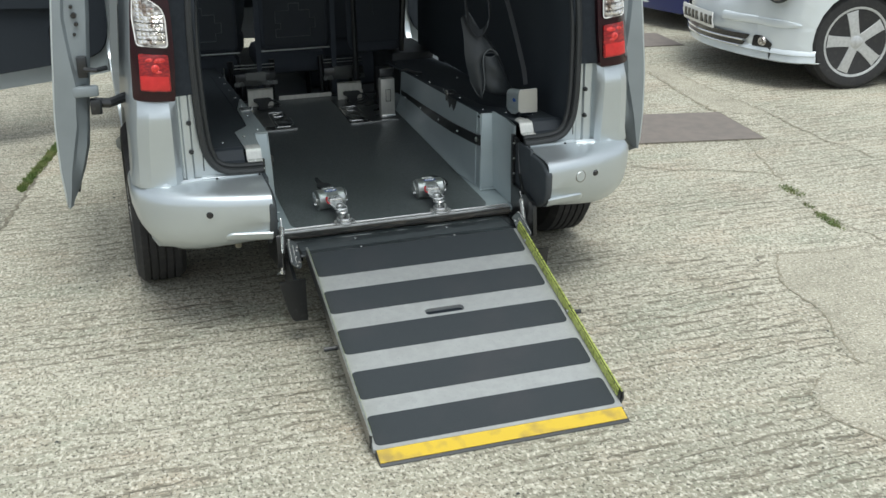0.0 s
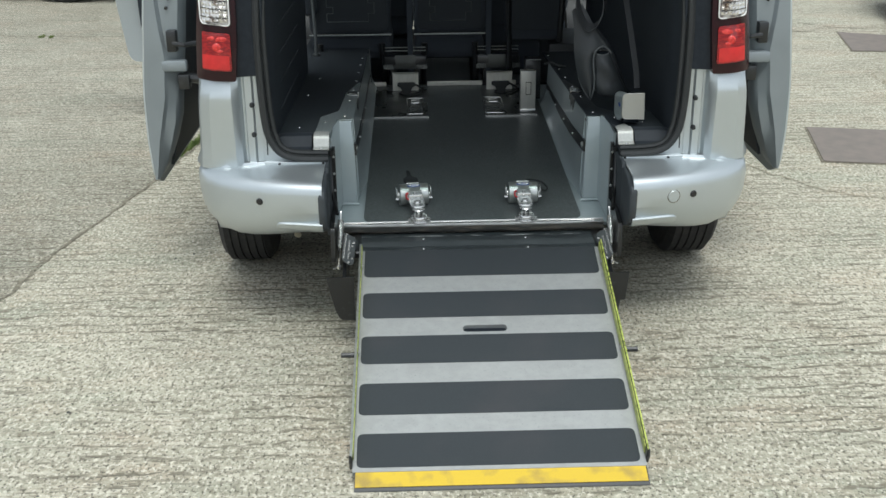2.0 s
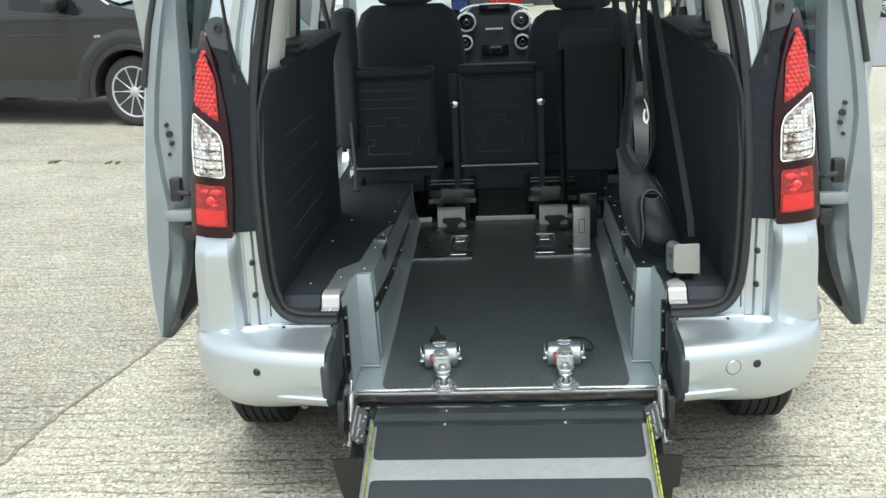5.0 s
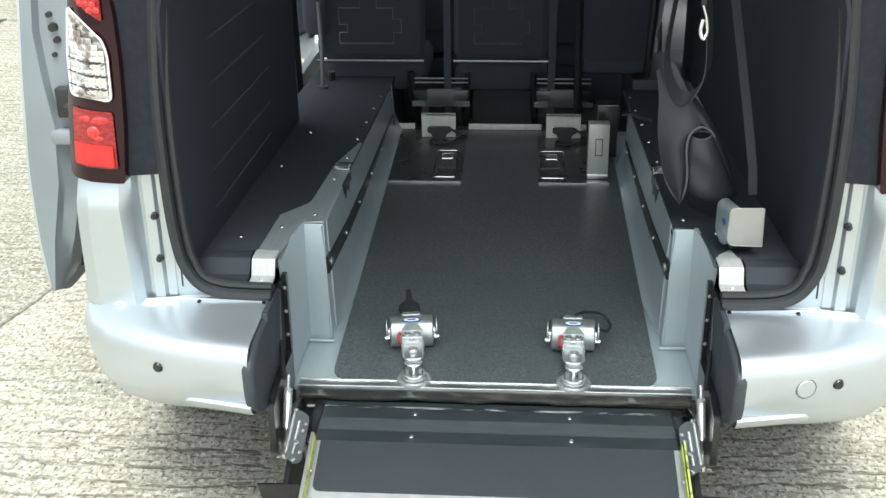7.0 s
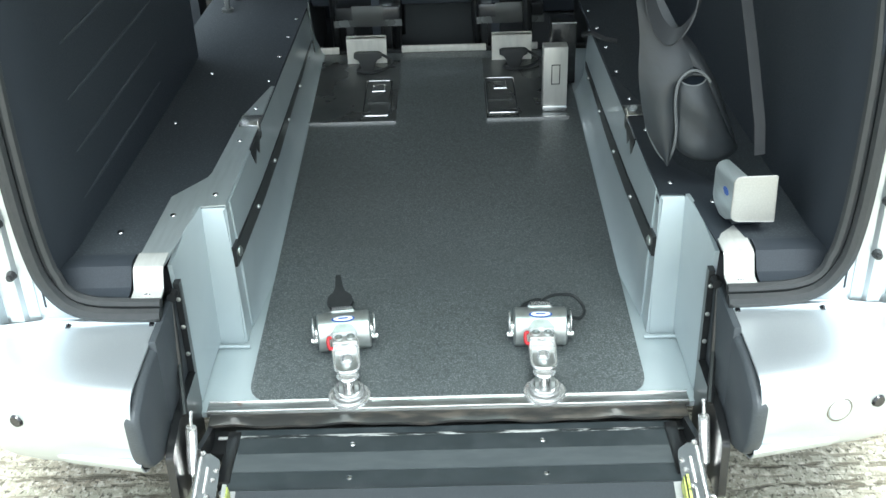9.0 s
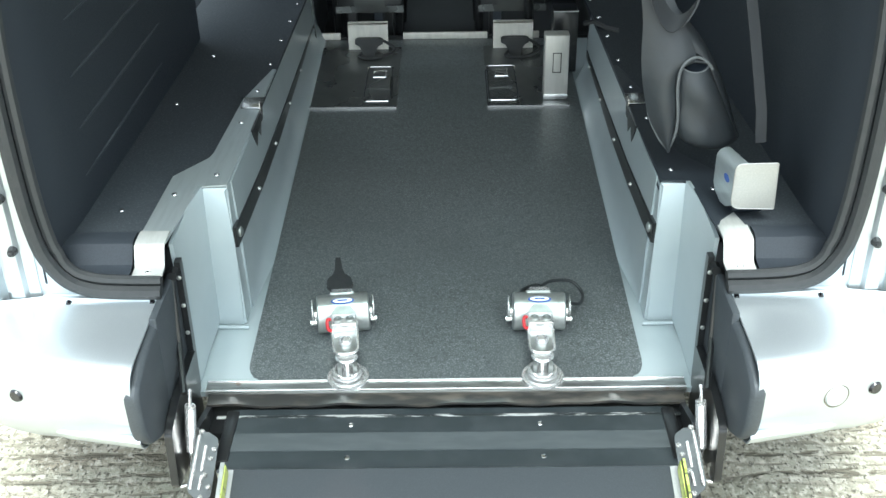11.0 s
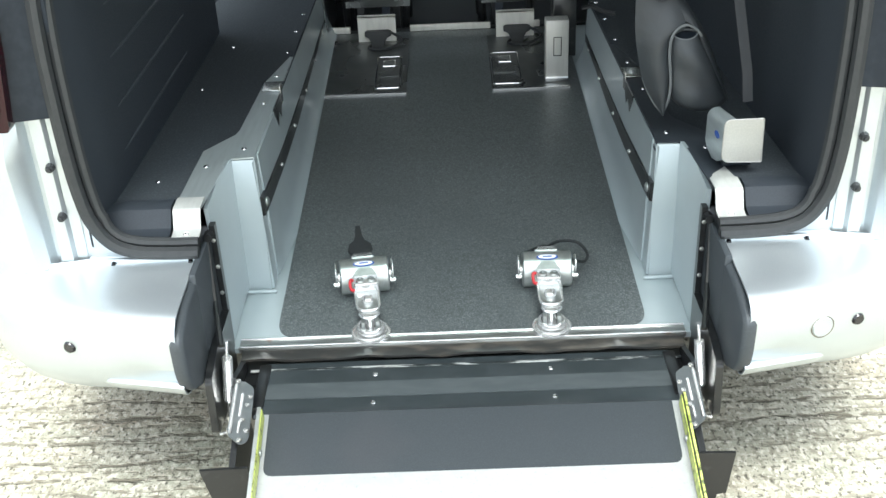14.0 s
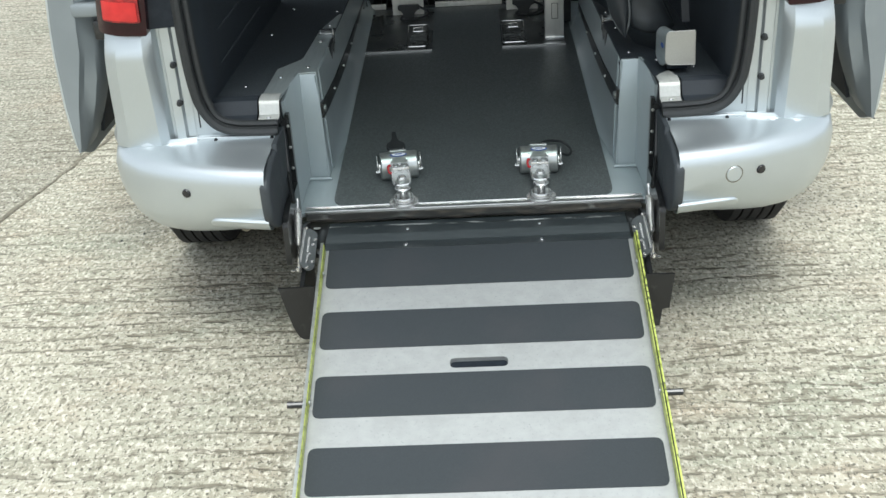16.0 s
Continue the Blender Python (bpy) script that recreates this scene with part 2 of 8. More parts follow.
def grooves(m, spacing, dark, deep=0.004, turn=0.0, patch=(0.40, 0.58), width=0.30, broken=(0.44, 0.56), waver=5.0):
    """Thin brushed grooves across a floor: wavering bands, broken by fine noise and fading in and out in patches."""
    nt = m.node_tree
    n, l = nt.nodes, nt.links
    b = n["Principled BSDF"]
    co, mp, wv = n.new("ShaderNodeTexCoord"), n.new("ShaderNodeMapping"), n.new("ShaderNodeTexWave")
    mp.inputs["Scale"].default_value = (0.42, 1, 1)
    mp.inputs["Rotation"].default_value = (0, 0, radians(turn))
    wv.wave_type, wv.bands_direction, wv.wave_profile = "BANDS", "Y", "SIN"
    for key, val in (("Scale", 0.314 / spacing), ("Distortion", waver), ("Detail", 5.0), ("Detail Scale", 1.4), ("Detail Roughness", 0.62)):
        wv.inputs[key].default_value = val
    l.new(co.outputs["Object"], mp.inputs["Vector"])
    l.new(mp.outputs[0], wv.inputs["Vector"])
    line = n.new("ShaderNodeMapRange")
    line.inputs["From Min"].default_value, line.inputs["From Max"].default_value = width, 0.02
    l.new(wv.outputs["Fac"], line.inputs["Value"])
    total = line.outputs[0]
    for scale, stretch, lo, hi, detail in ((1.7, (0.7, 1.2, 1), *patch, 4.0), (48, (0.55, 1.0, 1), *broken, 4.0)):
        mp2, tx, rg, mu = n.new("ShaderNodeMapping"), n.new("ShaderNodeTexNoise"), n.new("ShaderNodeMapRange"), n.new("ShaderNodeMath")
        mp2.inputs["Scale"].default_value = stretch
        tx.inputs["Scale"].default_value, tx.inputs["Detail"].default_value = scale, detail
        rg.inputs["From Min"].default_value, rg.inputs["From Max"].default_value = lo, hi
        mu.operation = "MULTIPLY"
        l.new(co.outputs["Object"], mp2.inputs["Vector"])
        l.new(mp2.outputs[0], tx.inputs["Vector"])
        l.new(tx.outputs["Fac"], rg.inputs["Value"])
        l.new(total, mu.inputs[0])
        l.new(rg.outputs[0], mu.inputs[1])
        total = mu.outputs[0]
    mx = n.new("ShaderNodeMix")
    mx.data_type = "RGBA"
    l.new(b.inputs["Base Color"].links[0].from_socket, mx.inputs["A"])
    mx.inputs["B"].default_value = (*dark, 1)
    l.new(total, mx.inputs["Factor"])
    l.new(mx.outputs["Result"], b.inputs["Base Color"])
    bp = n.new("ShaderNodeBump")
    bp.invert = True
    bp.inputs["Strength"].default_value, bp.inputs["Distance"].default_value = 1.0, deep
    l.new(total, bp.inputs["Height"])
    if b.inputs["Normal"].is_linked:
        l.new(b.inputs["Normal"].links[0].from_socket, bp.inputs["Normal"])
    l.new(bp.outputs[0], b.inputs["Normal"])


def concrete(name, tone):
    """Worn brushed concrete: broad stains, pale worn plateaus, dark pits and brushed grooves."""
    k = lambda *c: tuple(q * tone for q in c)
    m = grain(material(name, k(0.40, 0.385, 0.305), 0.85), 0.9, to=k(0.52, 0.49, 0.39), lo=0.40, hi=0.60, detail=9, fine=0.6)
    grain(m, 0.45, to=k(0.30, 0.29, 0.225), lo=0.47, hi=0.62, amount=0.8, detail=9, fine=0.62)
    grain(m, 2.3, stretch=(0.6, 1.4, 1), to=k(0.30, 0.32, 0.245), lo=0.50, hi=0.64, amount=0.7, detail=8, fine=0.62, turn=17)
    grain(m, 3.1, stretch=(0.7, 1.3, 1), to=k(0.42, 0.335, 0.245), lo=0.50, hi=0.66, amount=0.55, detail=8, fine=0.65, turn=40)
    grain(m, 1.1, to=k(0.27, 0.275, 0.21), lo=0.52, hi=0.66, amount=0.6, detail=10, fine=0.66, turn=63)
    grain(m, 10, stretch=(0.45, 1.5, 1), to=k(0.25, 0.24, 0.18), lo=0.51, hi=0.62, amount=0.5, bump=0.2, depth=0.006, detail=6, fine=0.62, turn=3)
    grain(m, 13, stretch=(0.5, 1.4, 1), to=k(0.56, 0.53, 0.435), lo=0.54, hi=0.64, amount=0.6, detail=6, fine=0.62, turn=-4)
    grain(m, 40, stretch=(1.15, 0.85, 1), to=k(0.20, 0.185, 0.135), lo=0.50, hi=0.62, amount=0.75, bump=0.7, depth=0.006, turn=2, detail=5, fine=0.62)
    grain(m, 66, stretch=(1.2, 0.8, 1), to=k(0.66, 0.63, 0.53), lo=0.51, hi=0.63, amount=0.85, bump=0.3, depth=0.004, detail=4, fine=0.6, turn=8)
    grain(m, 84, stretch=(1.2, 0.8, 1), to=k(0.08, 0.074, 0.055), lo=0.55, hi=0.63, amount=0.9, detail=3, fine=0.6)
    grooves(m, 0.031, k(0.24, 0.22, 0.165), deep=0.002, turn=1.5, patch=(0.42, 0.60), width=0.30)
    grooves(m, 0.066, k(0.18, 0.165, 0.122), deep=0.0035, turn=0.5, patch=(0.34, 0.55), width=0.17, broken=(0.40, 0.56), waver=6.5)
    return m


CONCRETE = concrete("brushed_concrete", 1.0)
# Shaded copy of the yard concrete: every colour scaled to 0.78.
SHADEDCONCRETE = concrete("shaded_concrete", 0.78)
PATCH = grain(material("grey_repair_mortar", (0.40, 0.375, 0.295), 0.85), 4, to=(0.31, 0.29, 0.225), lo=0.4, hi=0.66, detail=8, fine=0.65)
grain(PATCH, 10, stretch=(0.32, 4.2, 1), to=(0.16, 0.15, 0.11), lo=0.52, hi=0.72, amount=0.5, bump=0.5, depth=0.01, turn=2, detail=4, fine=0.6)
grain(PATCH, 88, to=(0.06, 0.055, 0.04), lo=0.50, hi=0.68, amount=0.75, bump=0.4, depth=0.003, detail=3, fine=0.75)
grain(PATCH, 96, to=(0.85, 0.82, 0.70), lo=0.54, hi=0.70, amount=0.75, detail=3, fine=0.75, turn=11)
FAINT = grain(material("earthy_joint_filler", (0.20, 0.178, 0.13), 0.95), 60, to=(0.33, 0.30, 0.225), lo=0.4, hi=0.6, bump=0.5, depth=0.006)
GROUT = grain(material("dark_joint_filler", (0.13, 0.118, 0.09), 0.95), 40, to=(0.24, 0.22, 0.165), bump=0.5, depth=0.01)
COVER = grain(material("brown_grey_cover", (0.195, 0.168, 0.148), 0.7), 12, to=(0.165, 0.146, 0.130), bump=0.1)
ASPHALT = grain(material("pale_asphalt", (0.15, 0.155, 0.165), 0.9), 60, to=(0.22, 0.22, 0.23), bump=0.4, depth=0.006)
GRASS = grain(material("grass_blades", (0.09, 0.14, 0.03), 0.7), 6, to=(0.17, 0.19, 0.06))
LEAF = grain(material("hedge_leaves", (0.045, 0.08, 0.022), 0.6), 4, to=(0.085, 0.125, 0.04))
RENDERED = grain(material("cream_rendered_wall", (0.86, 0.85, 0.77), 0.85), 2, to=(0.80, 0.78, 0.70), lo=0.45, hi=0.7)
PLINTH = grain(material("dark_plinth_paint", (0.045, 0.058, 0.062), 0.6), 5, to=(0.065, 0.078, 0.08))
REDPAINT = grain(material("red_door_paint", (0.50, 0.03, 0.028), 0.45), 8, to=(0.40, 0.025, 0.025))
SIGNRED = material("dark_red_sign_paint", (0.33, 0.045, 0.04), 0.5)
FENCEGREY = grain(material("galvanised_fence", (0.36, 0.37, 0.37), 0.6, 0.3), 20, to=(0.27, 0.28, 0.28))
SUVPAINT = grain(material("grey_brown_paint", (0.016, 0.017, 0.017), 0.22, 0.2, 0.35), 900, to=(0.024, 0.0245, 0.024), amount=0.5)
BLUEPAINT = grain(material("blue_paint", (0.010, 0.030, 0.13), 0.25, 0.4, 0.8), 900, to=(0.015, 0.045, 0.18), amount=0.5)
NAVYPAINT = grain(material("navy_paint", (0.010, 0.018, 0.11), 0.35, 0.2, 0.5), 900, to=(0.014, 0.025, 0.14), amount=0.5)
WHITEPAINT = grain(material("white_paint", (0.72, 0.73, 0.73), 0.35, 0, 0.6), 3, to=(0.66, 0.67, 0.67))
PALESILVER = grain(material("pale_silver_paint", (0.68, 0.73, 0.76), 0.24, 0.25, 0.9), 900, to=(0.72, 0.77, 0.80), amount=0.5)
ALLOY = grain(material("alloy_wheel", (0.52, 0.53, 0.535), 0.35, 0.45), 60, to=(0.44, 0.45, 0.455))


# ---- building helpers ----
def thicken(bm, thick, offset):
    """Turn an open sheet into a solid one; offset -1 grows it against the normals, 0 both ways, 1 along them."""
    bm.normal_update()
    out = thick * (offset + 1) / 2
    faces, rim = bm.faces[:], [e for e in bm.edges if len(e.link_faces) == 1]
    order = [next((l.vert, l.link_loop_next.vert) for l in e.link_faces[0].loops if l.edge == e) for e in rim]
    shift = {v: v.normal.copy() for v in bm.verts}
    back = {v: bm.verts.new(v.co + n * (out - thick)) for v, n in shift.items()}
    for v, n in shift.items():
        v.co += n * out
    for f in faces:
        bm.faces.new([back[v] for v in reversed(f.verts)])
    for a, b in order:
        bm.faces.new((b, a, back[a], back[b]))


def finish(name, bm, mat, parent=None, label="", smooth=35, thick=0.0, offset=0.0):
    me = bpy.data.meshes.new(name)
    bmesh.ops.recalc_face_normals(bm, faces=bm.faces)
    if thick:
        thicken(bm, thick, offset)
    bm.to_mesh(me)
    bm.free()
    me.materials.append(mat)
    for p in me.polygons:
        p.use_smooth = True
    me.set_sharp_from_angle(angle=radians(smooth))
    ob = new(name, me)
    ob.parent = parent
    if label:
        ob["label"] = label
    return ob


def part(name, bm, mat, parent, label="", smooth=35, thick=0.0, offset=0.0):
    return finish(name, bm, mat, parent, label, smooth, thick, offset)


def thing(name, m, label, category, group="", kind=""):
    return tagged(new(name), label, category, group, kind) if m is None else placed(tagged(new(name), label, category, group, kind), m)


def placed(ob, m):
    ob.matrix_basis = m
    return ob


def B():
    return bmesh.new()


def box(bm, x0, x1, y0, y1, z0, z1, bevel=0.0, seg=2, m=None):
    vs = [bm.verts.new((x, y, z)) for x in (x0, x1) for y in (y0, y1) for z in (z0, z1)]
    fs = [bm.faces.new([vs[i] for i in f]) for f in ((0, 1, 3, 2), (4, 6, 7, 5), (0, 4, 5, 1), (2, 3, 7, 6), (0, 2, 6, 4), (1, 5, 7, 3))]
    if bevel:
        es = list({e for f in fs for e in f.edges})
        r = bmesh.ops.bevel(bm, geom=es, offset=bevel, segments=seg, affect="EDGES", profile=0.5, clamp_overlap=True)
        vs = list({v for f in r["faces"] for v in f.verts} | {v for v in vs if v.is_valid})
    if m is not None:
        bmesh.ops.transform(bm, matrix=m, verts=[v for v in vs if v.is_valid])
    return bm


def loft(bm, rings, closed=True, caps=True):
    rows = [[bm.verts.new(p) for p in r] for r in rings]
    n = len(rows[0])
    for a, b in zip(rows, rows[1:]):
        for i in range(n if closed else n - 1):
            j = (i + 1) % n
            bm.faces.new((a[i], a[j], b[j], b[i]))
    if caps and closed:
        bm.faces.new(rows[0][::-1])
        bm.faces.new(rows[-1])
    return bm


def basis(d):
    d = Vector(d).normalized()
    u = d.cross(Vector((0, 0, 1)) if abs(d.z) < 0.9 else Vector((1, 0, 0))).normalized()
    return u, d.cross(u)


def cyl(bm, p0, p1, r0, r1=None, n=20, bevel=0.0):
    p0, p1 = Vector(p0), Vector(p1)
    r1 = r0 if r1 is None else r1
    u, v = basis(p1 - p0)
    d = (p1 - p0).normalized()
    st = [(p0, r0), (p1, r1)]
    if bevel:
        st = [(p0, r0 - bevel), (p0 + d * bevel, r0), (p1 - d * bevel, r1), (p1, r1 - bevel)]
    return loft(bm, [[c + (u * math.cos(a) + v * math.sin(a)) * r for a in [2 * math.pi * i / n for i in range(n)]] for c, r in st])


def tube(bm, pts, r, n=8, caps=True):
    pts = [Vector(p) for p in pts]
    rings = []
    u = None
    for i, p in enumerate(pts):
        d = (pts[min(i + 1, len(pts) - 1)] - pts[max(i - 1, 0)]).normalized()
        if u is None:
            u, _ = basis(d)
        u = (u - d * u.dot(d)).normalized()
        v = d.cross(u)
        rr = r[i] if isinstance(r, (list, tuple)) else r
        rings.append([p + (u * math.cos(a) + v * math.sin(a)) * rr for a in [2 * math.pi * k / n for k in range(n)]])
    return loft(bm, rings, caps=caps)


def ribbon(bm, pts, across, width, thick=0.002):
    """A strap: a flat band along pts, with its width along across."""
    pts = [Vector(p) for p in pts]
    w = Vector(across).normalized() * width / 2
    rings = []
    for i, p in enumerate(pts):
        d = (pts[min(i + 1, len(pts) - 1)] - pts[max(i - 1, 0)]).normalized()
        k = d.cross(w).normalized() * thick / 2
        rings.append([p - w - k, p + w - k, p + w + k, p - w + k])
    return loft(bm, rings)


def lathe(bm, profile, m=None, n=28):
    """profile: (radius, height) rows round z, moved by m."""
    m = m or Matrix()
    return loft(bm, [[m @ Vector((r * math.cos(a), r * math.sin(a), h)) for a in [2 * math.pi * i / n for i in range(n)]] for r, h in profile])


def smooth_curve(pts, n=8, closed=False):
    """Points on a Catmull-Rom curve through pts."""
    pts = [Vector(p) for p in pts]
    out = []
    k = len(pts)
    for i in range(k if closed else k - 1):
        a, b, c, d = (pts[(i + o) % k] if closed else pts[min(max(i + o, 0), k - 1)] for o in (-1, 0, 1, 2))
        for s in range(n):
            t = s / n
            out.append(0.5 * (2 * b + (c - a) * t + (2 * a - 5 * b + 4 * c - d) * t * t + (3 * b - a - 3 * c + d) * t ** 3))
    if not closed:
        out.append(pts[-1])
    return out


def rounded(poly, r, n=5):
    """A polygon (2D) with its corners rounded by about r."""
    out = []
    k = len(poly)
    for i in range(k):
        a, b, c = (Vector(poly[(i + o) % k]) for o in (-1, 0, 1))
        rr = r[i] if isinstance(r, (list, tuple)) else r
        p, q = b + (a - b).normalized() * min(rr, (a - b).length * 0.49), b + (c - b).normalized() * min(rr, (c - b).length * 0.49)
        if rr <= 0:
            out.append(tuple(b))
            continue
        for s in range(n + 1):
            t = s / n
            out.append(tuple((1 - t) ** 2 * p + 2 * t * (1 - t) * b + t * t * q))
    return out


def panel(outer, holes, place, cu=0.1, cv=0.07):
    """A sheet cut from the outline with its holes, bent onto a surface by place(u, v)."""
    bm = B()
    es = []
    for ring in (outer, *holes):
        vs = [bm.verts.new((p[0], p[1], 0)) for p in ring]
        es += [bm.edges.new((vs[i], vs[(i + 1) % len(vs)])) for i in range(len(vs))]
    bmesh.ops.triangle_fill(bm, edges=es, use_beauty=True)
    us, vs = [p[0] for p in outer], [p[1] for p in outer]
    for lo, hi, step, k in ((min(us), max(us), cu, 0), (min(vs), max(vs), cv, 1)):
        if not step:
            continue
        x = (math.floor(lo / step) + 1) * step
        while x < hi - 0.01:
            co, no = [0, 0, 0], [0, 0, 0]
            co[k], no[k] = x, 1
            bmesh.ops.bisect_plane(bm, geom=bm.verts[:] + bm.edges[:] + bm.faces[:], plane_co=co, plane_no=no, dist=1e-5)
            x += step
    for v in bm.verts:
        v.co = place(v.co.x, v.co.y)
    return bm


def slab(bm, poly, place, depth):
    """A thick plate: the outline at place(u, v, 0) and again at place(u, v, depth)."""
    return loft(bm, [[place(u, v, d) for u, v in poly] for d in (0, depth)])


def curve_at(rows, z):
    return float(np.interp(z, [r[0] for r in rows], [r[1] for r in rows]))


# ---- ground ----
FALL = [(-400.0, 0.0), (9.3, 0.0), (11.0, -0.07), (13.0, -0.20), (16.0, -0.40), (19.7, -0.56), (24.0, -0.60), (29.0, -0.62), (400.0, -0.62)]


def ground_z(y):
    """Height of the ground: a level yard, then a gentle fall to the street."""
    return curve_at(FALL, y)


def ground_sheet():
    bm = B()
    loft(bm, [[Vector((x, y, z)) for x in (-400.0, 400.0)] for y, z in FALL], closed=False)
    return bm


ground = tagged(finish("ground", ground_sheet(), CONCRETE), "weathered brushed concrete yard, cream grey", "ground", kind="structure")


def joint(points, width, name="slab_joint", mat=None, rough=0.012):
    """A narrow filled joint or crack lying on the concrete."""
    pts = smooth_curve([(x, y, 0) for x, y in points], 14)
    bm = B()
    rows = []
    for i, p in enumerate(pts):
        d = pts[min(i + 1, len(pts) - 1)] - pts[max(i - 1, 0)]
        n = Vector((-d.y, d.x, 0)).normalized()
        w = width * random.uniform(0.15, 1.25)
        o = n * random.uniform(-rough, rough)
        rows.append((bm.verts.new(p + o - n * w / 2 + Vector((0, 0, 0.003))), bm.verts.new(p + o + n * w / 2 + Vector((0, 0, 0.003)))))
    for a, b in zip(rows, rows[1:]):
        bm.faces.new((a[0], b[0], b[1], a[1]))
    ob = finish(name, bm, mat or GROUT)
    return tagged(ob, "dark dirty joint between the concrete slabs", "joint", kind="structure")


def side_slab():
    """The slab on the far side of the long joint, in the shaded copy of the concrete."""
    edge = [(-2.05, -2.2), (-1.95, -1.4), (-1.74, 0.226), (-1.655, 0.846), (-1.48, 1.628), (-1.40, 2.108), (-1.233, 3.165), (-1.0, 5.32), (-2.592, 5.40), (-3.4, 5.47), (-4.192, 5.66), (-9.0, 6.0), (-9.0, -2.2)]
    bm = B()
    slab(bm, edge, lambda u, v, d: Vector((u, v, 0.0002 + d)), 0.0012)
    return tagged(finish("concrete_slab", bm, SHADEDCONCRETE), "brushed concrete slab beside the joint, in a shaded copy of the yard colour", "slab", kind="structure")


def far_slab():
    """The slab beyond the cross joint, where the crossover stands, in the same shaded copy."""
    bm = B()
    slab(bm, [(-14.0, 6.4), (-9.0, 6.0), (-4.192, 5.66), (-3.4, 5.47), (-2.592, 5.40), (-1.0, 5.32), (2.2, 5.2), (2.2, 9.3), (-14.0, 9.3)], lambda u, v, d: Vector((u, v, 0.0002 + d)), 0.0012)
    return tagged(finish("concrete_slab", bm, SHADEDCONCRETE), "concrete slab at the end of the yard, in the same shaded colour", "slab", kind="structure")


side_slab()
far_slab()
joint([(-1.95, -1.4), (-1.74, 0.226), (-1.655, 0.846), (-1.48, 1.628), (-1.40, 2.108), (-1.233, 3.165), (-1.0, 5.4)], 0.018)
joint([(-9.0, 6.0), (-4.192, 5.66), (-3.4, 5.47), (-2.592, 5.40), (-1.0, 5.3), (3.0, 5.2)], 0.02)
joint([(2.45, 1.66), (2.33, 1.3), (2.17, 0.82), (2.08, 0.43), (2.13, 0.09), (2.0, -1.5)], 0.009, mat=FAINT)
joint([(2.84, 3.73), (2.78, 3.23), (2.70, 2.74), (2.66, 2.32)], 0.016, "crack", FAINT, rough=0.02)
joint([(3.03, 3.58), (2.96, 2.90), (2.95, 2.50), (2.945, 2.17), (2.9, 1.5), (3.0, 0.7)], 0.012, "crack", FAINT, rough=0.02)
joint([(1.62, 0.12), (1.50, -0.06), (1.45, -0.2), (1.44, -0.42), (1.36, -0.62), (1.30, -0.82)], 0.009, "crack", FAINT, rough=0.008)
joint([(1.62, 0.12), (1.85, 0.08), (2.1, 0.1)], 0.007, "crack", FAINT, rough=0.008)
joint([(1.16, -0.82), (1.02, -0.95), (1.0, -1.1), (1.1, -1.3)], 0.007, "crack", FAINT, rough=0.008)
joint([(1.35, 2.0), (1.55, 1.62), (1.75, 1.35), (2.0, 1.25), (2.3, 1.05)], 0.010, "crack", FAINT, rough=0.015)
joint([(-2.9, 6.1), (-4.2, 6.35), (-6, 6.9)], 0.016, "crack")
joint([(2.2, 7.6), (3.5, 7.5), (6.0, 7.3)], 0.012, "crack")
joint([(2.3, 6.1), (2.9, 5.6), (3.3, 5.3), (4.4, 5.1)], 0.012, "crack")


def mortar_patch(points):
    bm = B()
    slab(bm, [(p.x, p.y) for p in smooth_curve([(x, y, 0) for x, y in points], 5, True)], lambda u, v, d: Vector((u, v, 0.0002 + d)), 0.0012)
    return tagged(finish("mortar_patch", bm, PATCH), "smoother grey mortar patch in the concrete", "patch", kind="structure")


mortar_patch([(1.62, 0.11), (1.50, -0.06), (1.45, -0.2), (1.44, -0.42), (1.36, -0.62), (1.31, -0.80), (1.6, -0.95), (1.95, -0.8), (2.05, -0.3), (2.0, 0.08)])
mortar_patch([(1.16, -0.83), (1.03, -0.95), (1.01, -1.1), (1.1, -1.28), (1.4, -1.35), (1.6, -1.15), (1.45, -0.9)])

mortar_patch([(2.83, 3.72), (2.78, 3.23), (2.71, 2.74), (2.68, 2.34), (2.94, 2.2), (2.955, 2.50), (2.965, 2.90), (3.02, 3.56)])


def cover_plate(corners, name, label):
    cx, cy = sum(p[0] for p in corners) / 4, sum(p[1] for p in corners) / 4
    th = thing(name, Matrix.Translation((cx, cy, 0)), label, "cover plate")
    bm = B()
    slab(bm, rounded([(x - cx, y - cy) for x, y in corners], 0.015, 2), lambda u, v, d: Vector((u, v, 0.004 + d)), 0.003)
    part("plate", bm, COVER, th)
    bm = B()
    out = [(x - cx, y - cy) for x, y in corners]
    big = [(u * 1.035, v * 1.035) for u, v in out]
    slab(bm, big, lambda u, v, d: Vector((u, v, 0.0015 + d)), 0.0015)
    part("rim", bm, GROUT, th)


cover_plate([(1.84, 1.83), (2.585, 1.682), (2.66, 2.297), (1.966, 2.45)], "cover_plate", "flat brown-grey inspection cover set in the concrete")
cover_plate([(2.974, 4.42), (3.575, 4.337), (3.632, 4.887), (3.125, 5.124)], "cover_plate", "dark flat inspection cover beside a pale slab")


